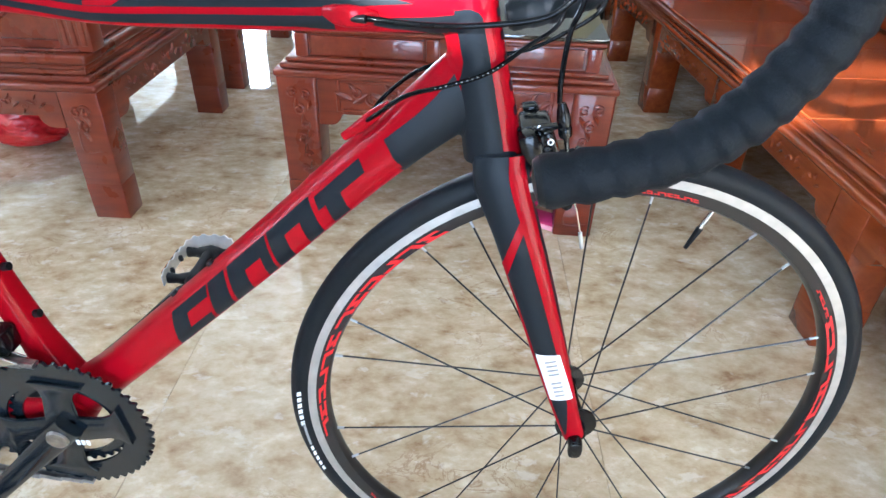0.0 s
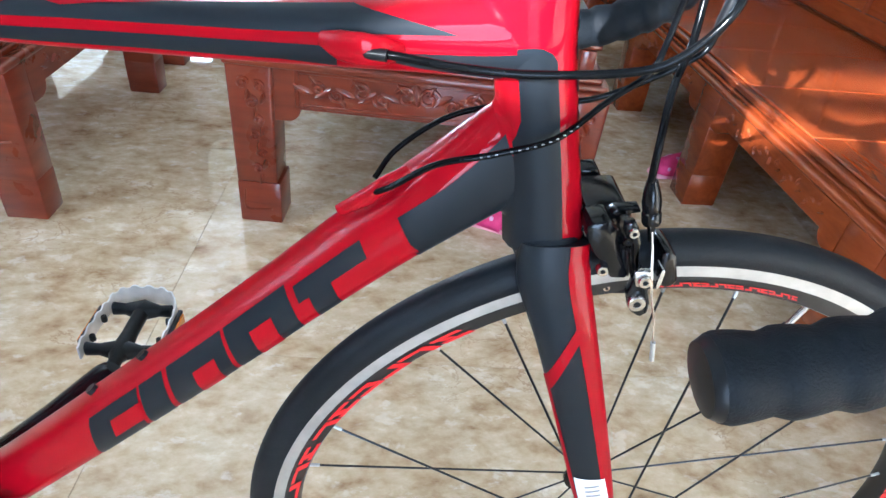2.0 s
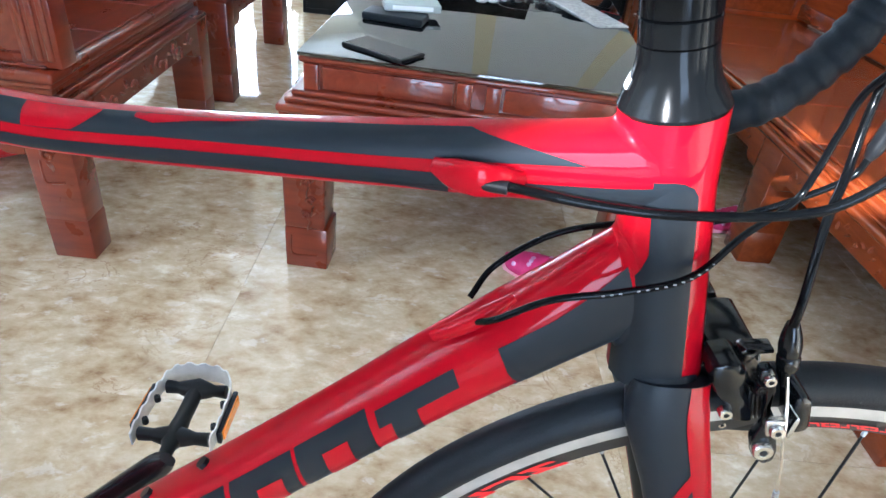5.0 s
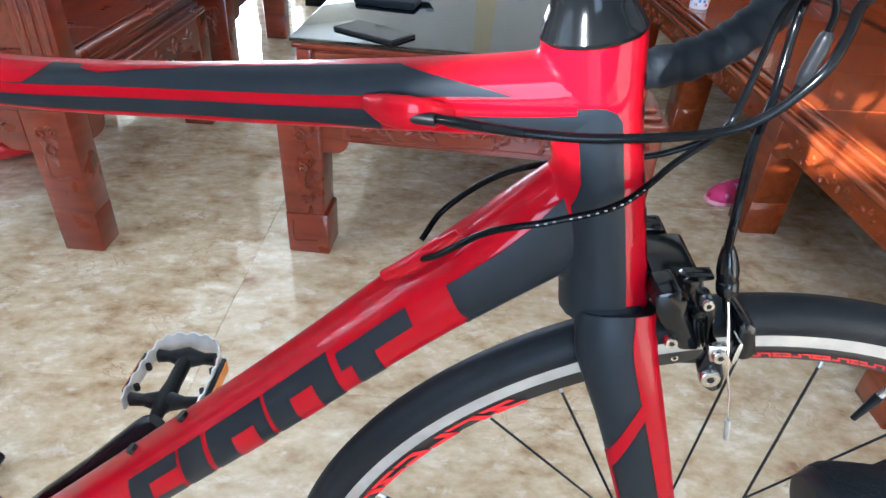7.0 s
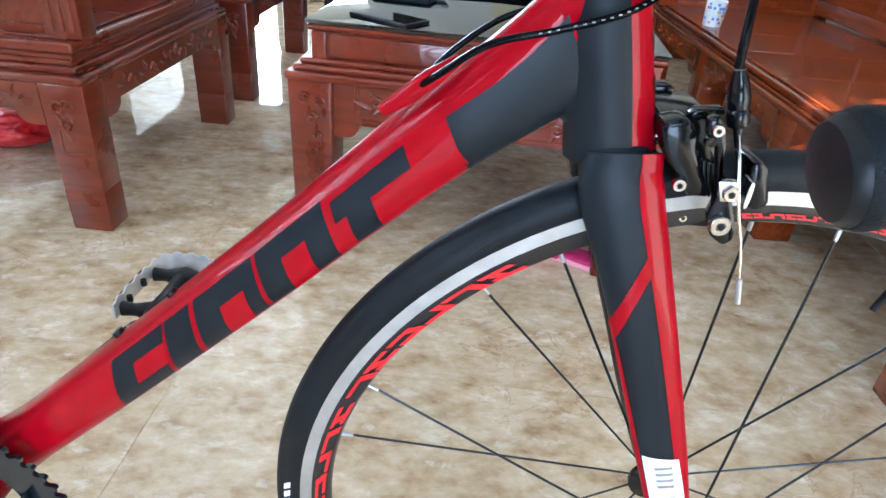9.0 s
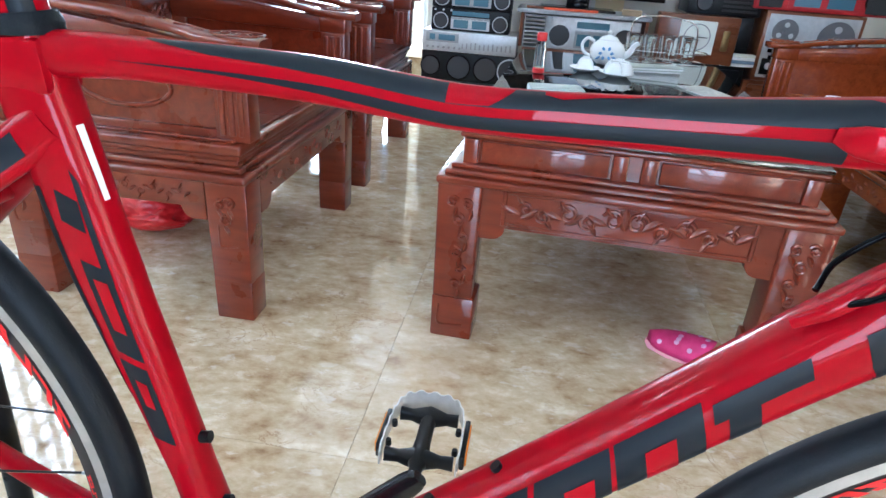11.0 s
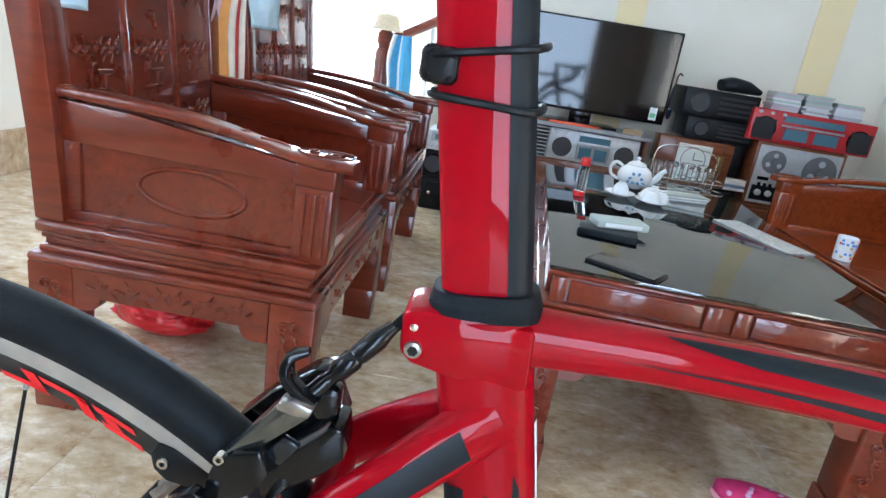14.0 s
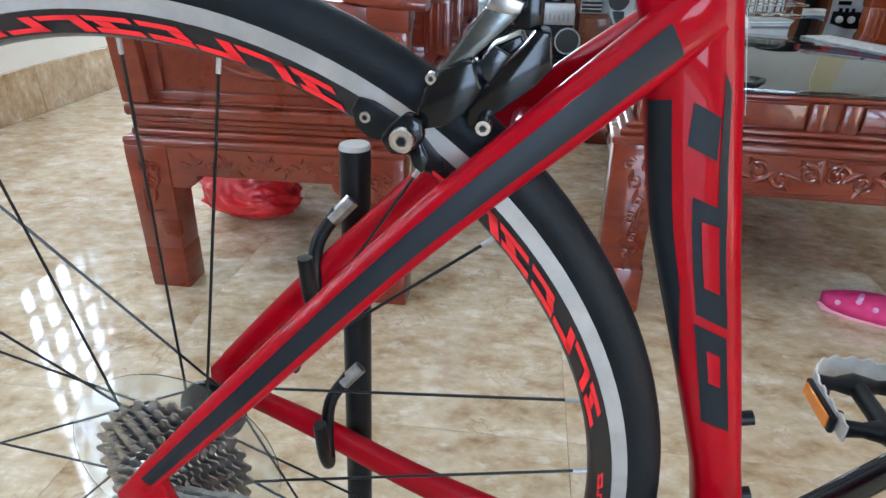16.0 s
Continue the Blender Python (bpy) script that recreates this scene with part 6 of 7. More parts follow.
part("sheet", box(-0.05, 0.05, -0.16, 0.16, 0.0, 0.004, 0.001, 1), speckled("grey_newsprint", (0.34, 0.34, 0.33), (0.52, 0.52, 0.5), 90, (0.7, 0.85)), np_)

# mug on the bench
mg = thing("mug", "white mug with small coloured squares", "mug", (0.627, 2.065, 0.3885))
part("cup", lathe([(0.03, 0), (0.032, 0.002), (0.036, 0.085), (0.035, 0.088), (0.032, 0.084), (0.028, 0.008), (0.004, 0.006)], 28), PORCELAIN, mg)
rng = random.Random(3)
for k in range(26):
    a, z = radians(180 + rng.uniform(0, 180)), 0.012 + 0.012 * rng.randint(0, 5)
    col = rng.choice(((0.7, 0.08, 0.05), (0.1, 0.3, 0.7), (0.8, 0.55, 0.05), (0.1, 0.5, 0.15)))
    nm = "square_%d" % int(col[0] * 100)
    mat = bpy.data.materials.get(nm) or material(nm, col, 0.35)
    r = 0.0322 + 0.004 * z / 0.085 + 0.0008
    o = part("colour_square", box(-0.0045, 0.0045, -0.0004, 0.0004, 0, 0.009), mat, mg, smooth=False)
    o.matrix_local = pose(r * math.cos(a), r * math.sin(a), z, 0, 0, math.degrees(a) + 90)


# ---- things on the floor ----
def slipper(at, rz):
    th = thing("slipper", "pink flowered house slipper with a pale sole", "slipper", at, rz, "pair of pink slippers")
    outl = [(-0.12, -0.03), (-0.11, -0.038), (-0.04, -0.034), (0.04, -0.042), (0.09, -0.040), (0.12, -0.02), (0.125, 0.005), (0.11, 0.03), (0.06, 0.042), (-0.02, 0.034), (-0.1, 0.034), (-0.12, 0.02)]
    part("sole", plate(outl, 0.0, 0.014, 0.004, None, "XY"), PINK_SOLE, th)
    part("insole", plate([(a * 0.95, b * 0.92) for a, b in outl], 0.0135, 0.020, 0.003, None, "XY"), PINK, th)
    up = bmesh.new()
    rows = []
    for i in range(9):
        k = i / 8
        x = -0.015 + 0.135 * k
        w = 0.043 * math.sqrt(max(0.02, 1 - max(0, (k - 0.45) / 0.56) ** 2.2))
        h = 0.052 * (1 - 0.55 * k ** 2)
        rows.append([up.verts.new((x - 0.02 * math.sin(math.pi * j / 12) * (1 - k), w * math.cos(math.pi * j / 12), 0.012 + h * math.sin(math.pi * j / 12) ** 0.8)) for j in range(13)])
    for a, b in zip(rows, rows[1:]):
        for j in range(12):
            up.faces.new((a[j], a[j + 1], b[j + 1], b[j]))
    u = part("upper", up, PINK, th, "shiny pink upper with pale flowers")
    sol = u.modifiers.new("thick", "SOLIDIFY")
    sol.thickness = 0.004
    dots = bmesh.new()
    r2 = random.Random(8)
    for k in range(14):
        i, j = r2.randint(1, 6), r2.randint(2, 10)
        t = 0.0 + 0.135 * i / 8
        h = 0.052 * (1 - 0.55 * (i / 8) ** 2)
        wv = 0.043 * math.sqrt(max(0.02, 1 - max(0, (i / 8 - 0.45) / 0.56) ** 2.2))
        a = math.pi * j / 12
        c = Vector((-0.015 + t - 0.02 * math.sin(a) * (1 - i / 8), wv * math.cos(a), 0.0125 + h * math.sin(a) ** 0.8))
        n = Vector((0.15, math.cos(a), math.sin(a))).normalized()
        own = lathe([(0.001, 0.0), (0.0065, 0.0002), (0.004, 0.0016)], 7)
        bmesh.ops.transform(own, matrix=Matrix.Translation(c) @ n.to_track_quat("Z", "Y").to_matrix().to_4x4(), verts=own.verts)
        merge(dots, own)
    part("flower", dots, material("pale_flower", (0.62, 0.34, 0.50), 0.5), u)


slipper((0.047, 0.995, 0.0005), 152)
slipper((0.665, 1.385, 0.0005), 200)

bag = thing("plastic_bag", "crumpled red plastic bag lying under an armchair", "bag", (-1.560, 1.34, 0))
bm = bmesh.new()
bmesh.ops.create_icosphere(bm, subdivisions=5, radius=1.0)
for v in bm.verts:
    c = v.co.copy()
    n = noise.fractal(c * 1.6, 1.0, 2.0, 4) * 0.16 + abs(noise.noise(c * 5.0)) * 0.10
    v.co = Vector((c.x * 0.16, c.y * 0.11, max(0.0, 0.062 + c.z * 0.062))) * (0.92 + n)
    v.co.z += 0.04 * max(0, -c.x) * (c.z > 0)
BAG = speckled("red_plastic_film", (0.5, 0.008, 0.012), (0.62, 0.015, 0.02), 18, (0.22, 0.4), 0, 0.2)
part("film", bm, BAG, bag, angle=75)


# ---- cloths on the chairs ----
def hanging(name, label, category, at, rz, width, drop, colours, fold=0.012, lean=0.0):
    th = thing(name, label, category, at, rz)
    n = len(colours)
    for k, mat in enumerate(colours):
        bm = bmesh.new()
        rows = []
        for i in range(25):
            z = -drop * i / 24
            row = []
            for j in range(7):
                y = -width / 2 + width * (k + j / 6) / n
                w = fold * math.sin(y * 70 + 1.2 * i / 24) + 0.01 * math.sin(i * 0.4 + y * 20)
                row.append(bm.verts.new((w + lean * i / 24, y * (1 - 0.25 * math.exp(-i / 6)) + 0.008 * math.sin(i * 0.3), z)))
            rows.append(row)
        for a, b in zip(rows, rows[1:]):
            for j in range(6):
                bm.faces.new((a[j], a[j + 1], b[j + 1], b[j]))
        o = part("stripe" if n > 1 else "cloth", bm, mat, th)
        sol = o.modifiers.new("thick", "SOLIDIFY")
        sol.thickness = 0.003
    return th


def cloth_mat(name, c):
    return speckled(name, c, tuple(min(1, v * 1.15) for v in c), 30, (0.75, 0.9), 0, 0, 0.4, 700)


LILAC, ORANGE, CREAM, REDC = cloth_mat("lilac_cloth", (0.62, 0.46, 0.55)), cloth_mat("orange_cloth", (0.75, 0.36, 0.10)), cloth_mat("cream_cloth", (0.80, 0.72, 0.62)), cloth_mat("red_cloth", (0.62, 0.05, 0.05))
SKY, WHITE = cloth_mat("sky_blue_cloth", (0.12, 0.42, 0.72)), cloth_mat("white_cloth", (0.82, 0.84, 0.86))
MASKC = cloth_mat("pale_blue_mask", (0.55, 0.72, 0.82))
hanging("towel", "striped lilac, orange and red towel hung over a chair back", "towel", (-1.575, 1.70, 1.20), -35, 0.135, 0.64, [LILAC, LILAC, ORANGE, CREAM, REDC, CREAM], 0.014)
mk = thing("face_mask", "pale blue pleated face mask hung on a chair post", "face mask", (-1.635, 0.975, 0.905), -70)
bm = bmesh.new()
rows = []
for i in range(13):
    z = 0.06 - 0.105 * i / 12
    rows.append([bm.verts.new((0.004 * (i % 2) + 0.012 * math.sin(math.pi * j / 8), -0.07 + 0.14 * j / 8, z)) for j in range(9)])
for a, b in zip(rows, rows[1:]):
    for j in range(8):
        bm.faces.new((a[j], a[j + 1], b[j + 1], b[j]))
o = part("pleats", bm, MASKC, mk)
sol = o.modifiers.new("thick", "SOLIDIFY")
sol.thickness = 0.0015
part("ear_loop", hose([(0.002, -0.066, -0.03), (0.006, -0.06, -0.08), (0.006, -0.03, -0.105), (0.006, 0.0, -0.085), (0.004, 0.02, -0.045)], 0.0016, 8, 6), WHITE, mk)
hanging("cloth", "white cloth hung over the side of a chair back", "cloth", (-1.575, 1.985, 1.22), -35, 0.13, 0.36, [MASKC], 0.01)

# ---- stairs and newel in the hall ----
st = thing("stair_rail", "dark wooden stair rail with pale balusters", "stair rail", (-1.50, 3.95, 0))
part("newel_post", lathe([(0.05, 0), (0.055, 0.01), (0.055, 0.3), (0.04, 0.33), (0.05, 0.40), (0.055, 0.46), (0.055, 0.80), (0.04, 0.83), (0.055, 0.87), (0.05, 0.92), (0.02, 0.95)], 20), WOOD, st)
part("handrail", rod((0.0, 0.0, 0.86), (1.4, 0.9, 1.75), 0.032, 14), WOOD, st)
for k in range(9):
    f = 0.1 + 0.1 * k
    part("baluster", lathe([(0.012, 0), (0.018, 0.02), (0.012, 0.08), (0.016, 0.3), (0.011, 0.5), (0.018, 0.74 + 0.0 * k)], 12, None, (1.4 * f, 0.9 * f, 0.08 + 0.89 * f)), CEILING, st)
for k in range(8):
    part("step", box(0.02 + 0.17 * k, 0.2 + 0.17 * k, -0.1 + 0.11 * k, 1.0 + 0.11 * k, 0.0, 0.08 + 0.11 * k, 0.004, 1), SKIRT, st)
hat = thing("straw_hat", "pale straw hat resting on a newel post", "hat", (-1.50, 3.95, 0.935))
part("crown", lathe([(0.10, 0.0), (0.11, 0.004), (0.085, 0.02), (0.07, 0.08), (0.05, 0.10), (0.01, 0.105)], 28), speckled("straw", (0.62, 0.52, 0.36), (0.72, 0.62, 0.45), 80, (0.7, 0.85), 0, 0, 0.6, 300), hat)
hanging("jacket", "blue and white jacket hung on a newel post", "jacket", (-1.38, 3.87, 0.92), 80, 0.16, 0.52, [SKY, SKY, WHITE, SKY, WHITE], 0.03)


# ---- the television wall ----
YW = 3.25


def loud(parent, x, z, r, y, ring=SILVER_PLASTIC):
    c = part("speaker", lathe([(r * 0.92, y), (r * 0.85, y + 0.004), (r * 0.3, y + 0.02), (r * 0.28, y + 0.014), (r * 0.02, y + 0.008)], 28, None, (x, 0, z), "Y"), CONE, parent)
    part("speaker_ring", lathe_ring([(r * 0.9, y - 0.003), (r, y - 0.003), (r * 1.02, y + 0.003), (r * 0.9, y + 0.003)], 28, None, (x, 0, z)), ring, c)


def chassis(name, label, category, x0, x1, z0, z1, depth, mat, at_y=YW, group=""):
    th = thing(name, label, category, ((x0 + x1) / 2, at_y, z0), 0, group)
    w, h = (x1 - x0) / 2, z1 - z0
    part("housing", box(-w, w, 0.0, depth, 0.0, h, 0.006, 2), mat, th)
    return th, w, h


def knobs(th, x0, x1, z, n, r, y, mat):
    for k in range(n):
        x = x0 + (x1 - x0) * k / max(1, n - 1)
        part("knob", lathe([(r, y), (r, y - 0.012), (r * 0.85, y - 0.014), (r * 0.1, y - 0.014)], 14, None, (x, 0, z), "Y"), mat, th)


def strip(th, name, x0, x1, z0, z1, y, mat, t=0.004):
    return part(name, box(x0, x1, y - t, y + 0.001, z0, z1, 0.001, 1), mat, th)


# low cabinets under it all
def cabinet(x0, x1, h, label, mat, doors):
    th = thing("cabinet", label, "cabinet", ((x0 + x1) / 2, YW + 0.18, 0))
    w = (x1 - x0) / 2
    part("carcase", box(-w, w, -0.17, 0.19, 0.0, h, 0.004, 2), mat, th)
    for k in range(doors):
        a = -w + 0.02 + (2 * w - 0.04) * k / doors
        d = part("door", box(a + 0.004, a + (2 * w - 0.04) / doors - 0.004, -0.182, -0.168, 0.03, h - 0.02, 0.003, 2), mat, th)
        part("knob", lathe([(0.008, -0.182), (0.01, -0.195), (0.004, -0.2)], 12, None, (a + 0.03, 0, h * 0.55), "Y"), STEEL, d)


cabinet(-1.07, -0.54, 0.185, "low black cabinet under the stereo stack", BLACK_SATIN, 2)
cabinet(-0.52, 0.16, 0.406, "brown wooden cabinet below the television shelf", CABINET, 3)
cabinet(0.17, 0.65, 0.40, "dark low cabinet under the black loudspeakers", BLACK_SATIN, 1)
cabinet(0.66, 1.29, 0.340, "brown wooden cabinet carrying a tape deck", CABINET, 2)

th, w, h = chassis("loudspeaker", "long black loudspeaker cabinet with round drivers", "loudspeaker", -1.07, -0.55, 0.187, 0.343, 0.28, BLACK_SATIN)
for x in (-0.21, -0.05, 0.10, 0.235):
    loud(th, x, h / 2, 0.068 if x > -0.2 else 0.055, -0.002, SILVER_PLASTIC if x > 0.2 else BLACK_GLOSS)
th, w, h = chassis("amplifier", "silver stereo amplifier with rows of small controls", "amplifier", -1.07, -0.55, 0.345, 0.454, 0.26, SILVER_PLASTIC)
strip(th, "display", -w + 0.02, -0.06, h * 0.45, h * 0.9, 0, GREY_PLASTIC)
strip(th, "meter_window", -w + 0.04, -0.19, h * 0.55, h * 0.82, -0.003, DIAL_BLUE)
strip(th, "meter_window", -0.17, -0.08, h * 0.55, h * 0.82, -0.003, DIAL_BLUE)
for k in range(12):
    strip(th, "slider", -0.04 + 0.024 * k, -0.032 + 0.024 * k, h * 0.2, h * (0.45 + 0.03 * (k % 4)), 0, GREY_PLASTIC, 0.006)
knobs(th, -w + 0.03, -0.05, h * 0.2, 7, 0.006, 0, GREY_PLASTIC)


def boombox(name, label, x0, x1, z0, z1, mat, deck, at_y=YW + 0.02, depth=0.16, ring=SILVER_PLASTIC):
    th, w, h = chassis(name, label, "radio cassette player", x0, x1, z0, z1, depth, mat, at_y, "radio cassette players by the television")
    r = min(h * 0.36, w * 0.26)
    for s in (-1, 1):
        loud(th, s * (w - r * 1.25), h * 0.42, r, -0.002, ring)
    inner = w - 2.6 * r
    strip(th, "front_panel", -inner, inner, h * 0.08, h * 0.62, 0, deck)
    for a, b in ((-inner * 0.85, -inner * 0.1), (inner * 0.1, inner * 0.85)):
        strip(th, "cassette_door", a, b, h * 0.14, h * 0.50, -0.004, DIAL_BLUE)
    strip(th, "tuning_scale", -inner * 0.95, inner * 0.95, h * 0.68, h * 0.88, 0, DIAL_BLUE)
    knobs(th, -w * 0.9, -inner, h * 0.9, 3, h * 0.05, 0, SILVER_PLASTIC)
    for k in range(6):
        strip(th, "key", -inner + inner * 2 * k / 6 + 0.002, -inner + inner * 2 * (k + 1) / 6 - 0.002, h * 0.535, h * 0.60, -0.004, GREY_PLASTIC, 0.006)
    return th


boombox("radio_cassette_player", "black and silver twin cassette player", -1.03, -0.60, 0.456, 0.572, BLACK_SATIN, SILVER_PLASTIC)
boombox("radio_cassette_player", "black cassette player standing on another one", -1.03, -0.60, 0.574, 0.690, BLACK_SATIN, GREY_PLASTIC)
boombox("radio_cassette_player", "silver cassette player under the television shelf", -0.405, 0.090, 0.408, 0.576, SILVER_PLASTIC, GREY_PLASTIC)
rk = thing("cassette_rack", "grey slatted cassette rack", "rack", (-0.464, YW + 0.05, 0.408))
for k in range(9):
    part("shelf", box(-0.052, 0.052, -0.05, 0.06, 0.02 * k, 0.02 * k + 0.006), GREY_PLASTIC, rk)
for s in (-1, 1):
    part("side", box(s * 0.055 - 0.003, s * 0.055 + 0.003, -0.05, 0.06, 0, 0.168), GREY_PLASTIC, rk)
sh = thing("television_shelf", "grey wooden shelf that carries the television", "shelf", (-0.225, YW + 0.12, 0.582))
part("board", box(-0.34, 0.36, -0.13, 0.19, 0.0, 0.022, 0.003, 1), GREY_PLASTIC, sh)
for x in (-0.32, 0.335):
    part("support", box(x, x + 0.018, -0.10, 0.19, -0.176, 0.0, 0.002, 1), CABINET, sh)
pl = thing("hand_tool", "orange-red flat tool lying on a shelf", "tool", (-0.28, YW + 0.02, 0.604), 4)
part("blade", plate([(-0.15, -0.01), (-0.03, -0.025), (0.12, -0.03), (0.14, 0.0), (0.02, 0.02), (-0.14, 0.012)], 0.0, 0.012, 0.003, None, "XY"), material("orange_red_paint", (0.75, 0.10, 0.03), 0.4), pl)
part("handle", box(-0.24, -0.15, -0.008, 0.008, 0.0, 0.014, 0.003, 2), CABINET, pl)
bw = thing("box", "brown cardboard strip box on the shelf", "box", (0.03, YW + 0.03, 0.604), -8)
part("carton", box(-0.05, 0.05, -0.02, 0.02, 0, 0.03, 0.002, 1), speckled("cardboard", (0.36, 0.26, 0.15), (0.44, 0.32, 0.2), 20, (0.7, 0.85)), bw)

tv = thing("television", "large flat black television reflecting a bright window", "television", (-0.250, YW + 0.15, 0.604))
part("cabinet_back", box(-0.45, 0.45, 0.006, 0.045, 0.075, 0.553, 0.006, 2), BLACK_SATIN, tv)
part("bezel", box(-0.455, 0.455, -0.006, 0.008, 0.068, 0.560, 0.003, 2), BLACK_GLOSS, tv)
part("screen", box(-0.444, 0.444, -0.0085, -0.004, 0.083, 0.550), DARK_SCREEN, tv)
part("stand", box(-0.2, 0.2, -0.10, 0.12, 0.0, 0.012, 0.004, 2), BLACK_GLOSS, tv)
part("neck", box(-0.06, 0.06, 0.0, 0.03, 0.01, 0.09, 0.004, 2), BLACK_GLOSS, tv)
part("energy_label", box(0.37, 0.41, -0.0095, -0.008, 0.087, 0.155), PAPER, tv, "small white and green sticker")
part("label_stripe", box(0.374, 0.406, -0.0100, -0.0094, 0.10, 0.125), material("green_label", (0.2, 0.55, 0.3), 0.5), tv)

th, w, h = chassis("black_speaker_box", "tall black loudspeaker by the wall", "loudspeaker", -1.11, -0.96, 0.692, 0.955, 0.2, BLACK_SATIN, YW + 0.1)
loud(th, 0.0, h * 0.35, 0.055, -0.002, BLACK_GLOSS)
loud(th, 0.0, h * 0.75, 0.035, -0.002, BLACK_GLOSS)

ck = thing("clock", "square white clock in a brown wooden case", "clock", (0.37, YW - 0.02, 0.402))
part("case", box(-0.20, 0.20, 0.0, 0.12, 0.0, 0.236, 0.006, 2), CABINET, ck)
part("face", box(-0.091, 0.088, -0.006, 0.002, 0.048, 0.210, 0.002, 1), DIAL, ck)
part("dial_ring", lathe_ring([(0.062, -0.008), (0.067, -0.008), (0.067, -0.005), (0.062, -0.005)], 32, None, (-0.002, 0, 0.130)), GREY_PRINT, ck)
part("hour_hand", box(-0.004, 0.0, -0.0095, -0.0075, 0.128, 0.168), BLACK_SATIN, ck)
part("minute_hand", box(-0.002, 0.05, -0.0095, -0.0075, 0.128, 0.132), BLACK_SATIN, ck)
part("key_plate", box(0.125, 0.16, -0.004, 0.002, 0.07, 0.17, 0.004, 2), material("dark_brass", (0.20, 0.13, 0.05), 0.4, 0.8), ck)

for x0, x1, z0, z1, lab in ((0.30, 0.665, 0.642, 0.755, "wide black loudspeaker box lying below another"), (0.255, 0.65, 0.757, 0.904, "wide black loudspeaker box with a round driver")):
    th, w, h = chassis("loudspeaker", lab, "loudspeaker", x0, x1, z0, z1, 0.26, BLACK_SATIN, YW + 0.03)
    loud(th, -w * 0.55, h * 0.5, h * 0.36, -0.002, BLACK_GLOSS)
    for k in range(4):
        strip(th, "grille_bar", -w * 0.05, w * 0.9, h * (0.16 + 0.19 * k), h * (0.26 + 0.19 * k), 0, SPEAKER_CLOTH)
th, w, h = chassis("loudspeaker", "black loudspeaker box standing on the low cabinet", "loudspeaker", 0.575, 0.655, 0.402, 0.640, 0.24, BLACK_SATIN, YW + 0.06)
bx = thing("black_pouch", "black cloth pouch lying on a loudspeaker", "pouch", (0.56, YW + 0.1, 0.905), 8)
part("pouch", Tube([(-0.12, 0, 0.03), (-0.06, 0, 0.04), (0.02, 0, 0.035), (0.10, 0, 0.02)], [0.05, 0.07, 0.06, 0.03], [0.03, 0.04, 0.034, 0.015], 2.6, 6).mesh(16), BLACK_MATT, bx)
sf = thing("umbrella", "folded dark umbrella hanging on the wall", "umbrella", (0.275, Y1 - 0.06, 0.70))
part("canopy", lathe([(0.006, 0.0), (0.016, 0.02), (0.02, 0.10), (0.012, 0.18), (0.006, 0.19)], 12), material("dark_blue_cloth", (0.05, 0.05, 0.11), 0.8), sf)
part("handle", hose([(0, 0, 0.19), (0, 0, 0.24), (0.012, 0, 0.262), (0.026, 0, 0.25)], 0.005, 8), CABINET, sf)

# tape deck with the red player and disc cases on it
th, w, h = chassis("tape_deck", "silver reel-to-reel tape deck in a wooden case", "tape deck", 0.684, 1.155, 0.342, 0.688, 0.2, CABINET, YW - 0.01)
strip(th, "face_plate", -w + 0.018, w - 0.018, 0.02, h - 0.015, 0, SILVER_PLASTIC)
REEL = material("reel_plastic", (0.16, 0.16, 0.17), 0.25)
for x, z, r in ((-0.13, h * 0.72, 0.062), (0.115, h * 0.66, 0.088)):
    rl = part("reel", lathe([(r, -0.006), (r, -0.012), (r * 0.25, -0.013), (r * 0.22, -0.02), (r * 0.02, -0.02)], 36, None, (x, 0, z), "Y"), REEL, th, "dark tape reel")
    for k in range(3):
        a = radians(90 + 120 * k)
        part("reel_window", lathe([(r * 0.2, -0.0128), (r * 0.2, -0.0142), (0.0, -0.0142)], 14, None, (x + r * 0.55 * math.cos(a), 0, z + r * 0.55 * math.sin(a)), "Y"), SILVER_PLASTIC, rl)
strip(th, "head_cover", -0.05, 0.06, h * 0.40, h * 0.47, -0.004, BLACK_GLOSS, 0.02)
strip(th, "counter", -0.19, -0.13, h * 0.42, h * 0.475, -0.004, BLACK_GLOSS)
strip(th, "control_strip", -w + 0.03, w - 0.03, 0.035, 0.115, -0.004, BLACK_SATIN)
knobs(th, -0.17, 0.0, 0.078, 4, 0.017, -0.008, SILVER_PLASTIC)
knobs(th, 0.06, 0.18, 0.078, 3, 0.012, -0.008, SILVER_PLASTIC)
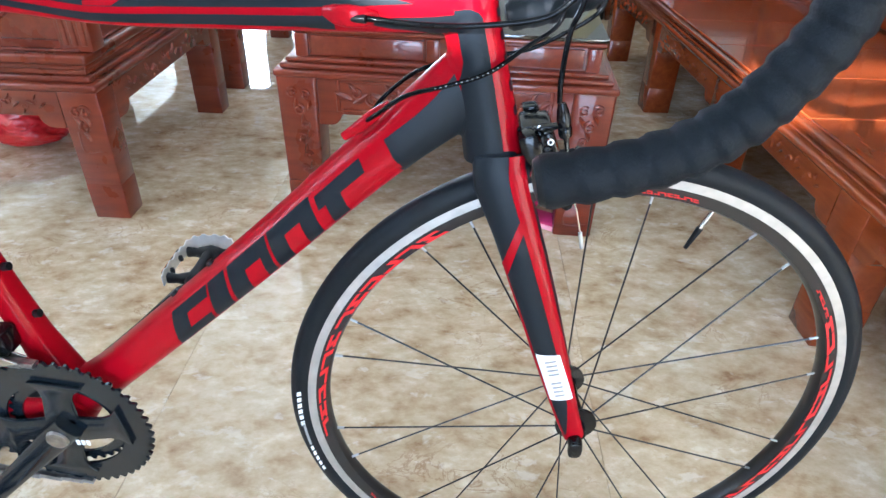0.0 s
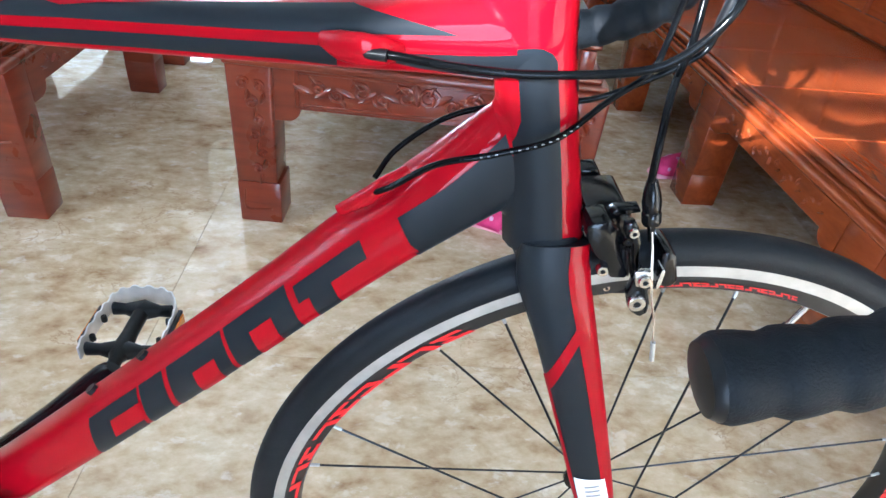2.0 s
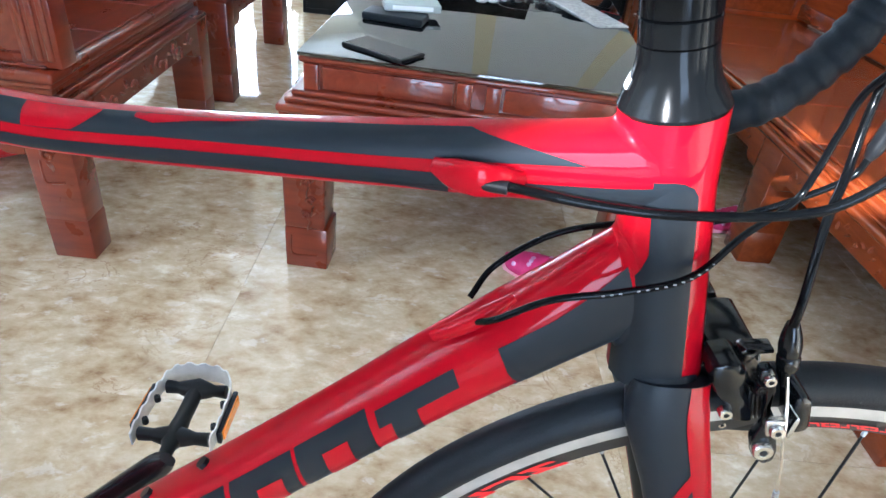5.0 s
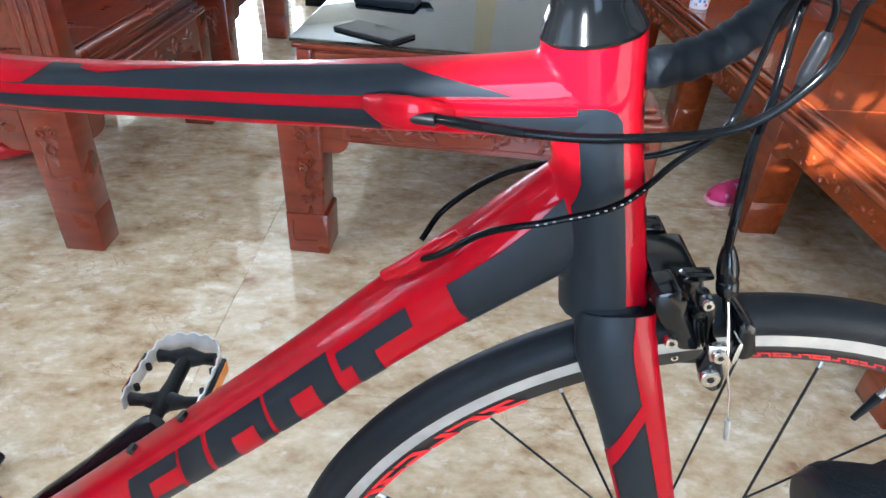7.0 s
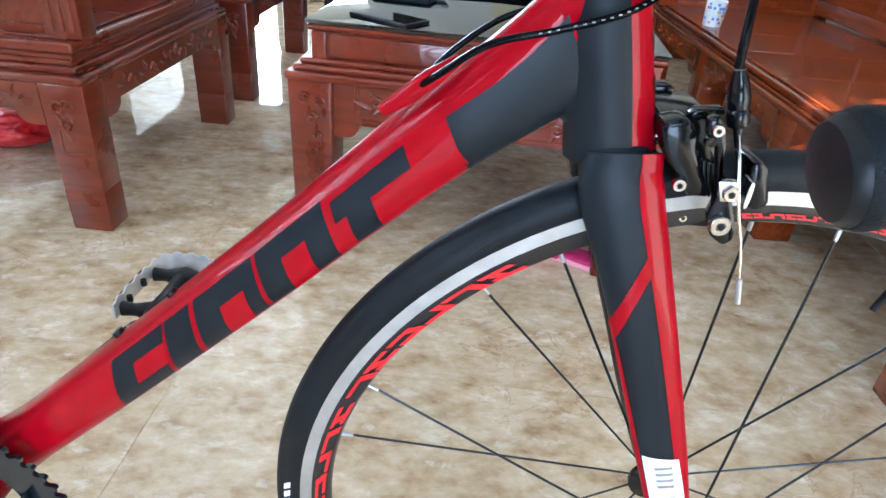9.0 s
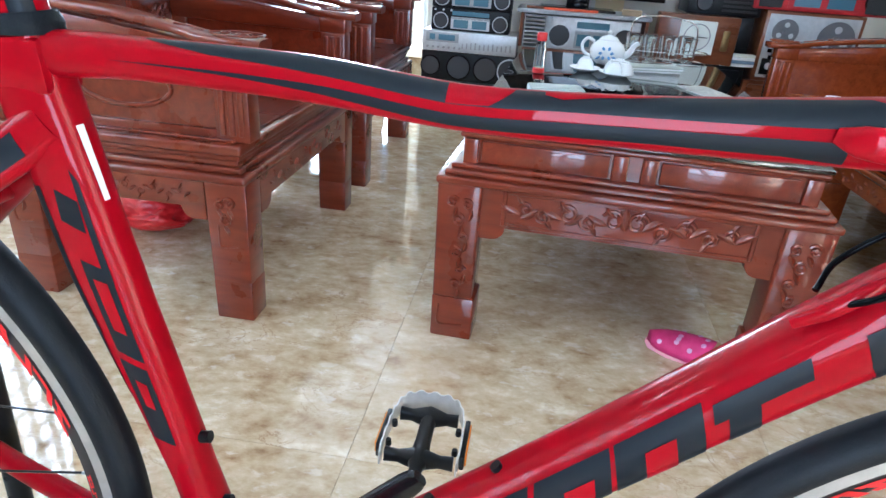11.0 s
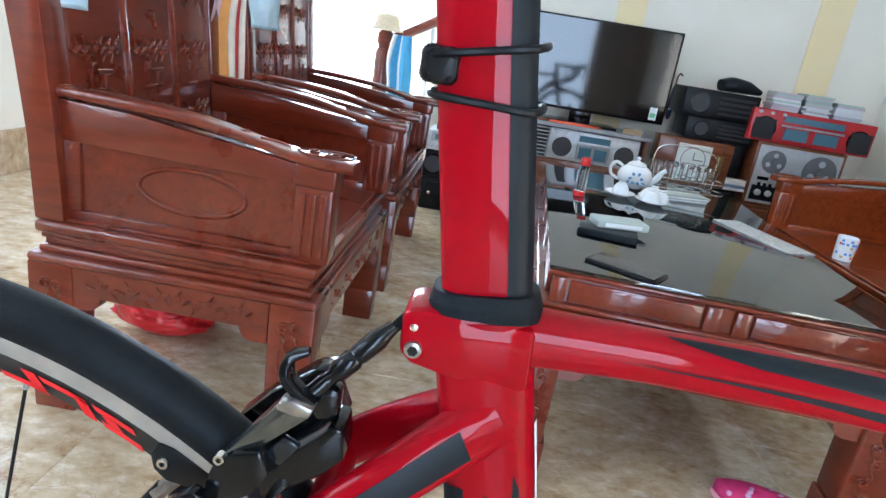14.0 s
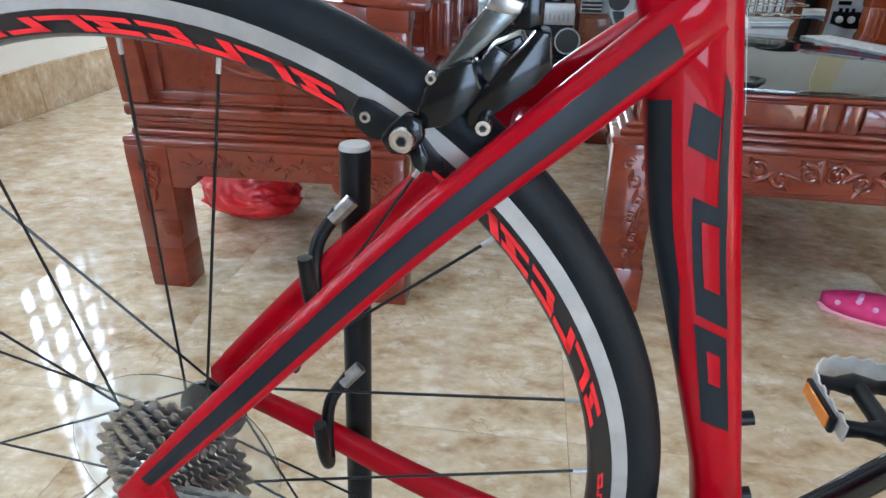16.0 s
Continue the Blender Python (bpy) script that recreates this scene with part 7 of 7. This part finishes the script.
for k in range(3):
    strip(th, "switch", -0.18 + 0.03 * k, -0.165 + 0.03 * k, h * 0.33, h * 0.38, -0.004, BLACK_GLOSS, 0.008)
th = boombox("radio_cassette_player", "red cassette player with black speakers", 0.616, 1.257, 0.690, 0.856, RED_PLASTIC, RED_PLASTIC, YW - 0.005, 0.16, BLACK_GLOSS)
for s in (-1, 1):
    strip(th, "speaker_grille", s * 0.25 - 0.055, s * 0.25 + 0.055, 0.012, 0.118, -0.006, SPEAKER_CLOTH)
rng = random.Random(11)
CASES = [material("disc_case_%s" % n, c, 0.25) for n, c in (("white", (0.72, 0.74, 0.76)), ("green", (0.45, 0.58, 0.50)), ("grey", (0.5, 0.5, 0.54)), ("lilac", (0.58, 0.5, 0.56)))]
for x, n in ((0.775, 9), (0.93, 10), (1.095, 8)):
    stack = thing("disc_stack", "loose stack of plastic disc cases on a player", "disc cases", (x, YW + 0.07, 0.857), rng.uniform(-4, 4), "stacks of disc cases")
    for k in range(n):
        o = part("disc_case", box(-0.07, 0.07, -0.062, 0.062, 0, 0.0098, 0.0012, 1), CASES[rng.randint(0, 3)], stack, smooth=False)
        o.matrix_local = pose(rng.uniform(-0.006, 0.006), rng.uniform(-0.006, 0.006), 0.0103 * k, 0, 0, rng.uniform(-5, 5))
bk = thing("book_pile", "pile of pale books and papers by the wall", "books", (0.61, YW + 0.0, 0.402), 4)
for k in range(4):
    part("book", box(-0.10, 0.09, -0.012, 0.035, 0.016 * k, 0.016 * k + 0.014, 0.002, 1), (PAPER, material("book_blue", (0.2, 0.3, 0.45), 0.6), PAPER, DIAL)[k], bk)


# ---- floor tiles ----
S = 0.8
base_tile = box(0.0003, S - 0.0003, 0.0003, S - 0.0003, -0.006, 0.0, 0.0004, 1)
tile_mesh = None
for i in range(-4, 5):
    for j in range(-5, 8):
        x, y = -0.67 + S * i, 0.50 + S * j
        if x + S < X0 or x > X1 or y + S < Y0 or y > YB:
            continue
        if tile_mesh is None:
            o = part("tile", base_tile, TILE, floor, smooth=False)
            tile_mesh = o.data
        else:
            o = new("tile", tile_mesh)
            o.parent = floor
        o.location = (x, y, 0)
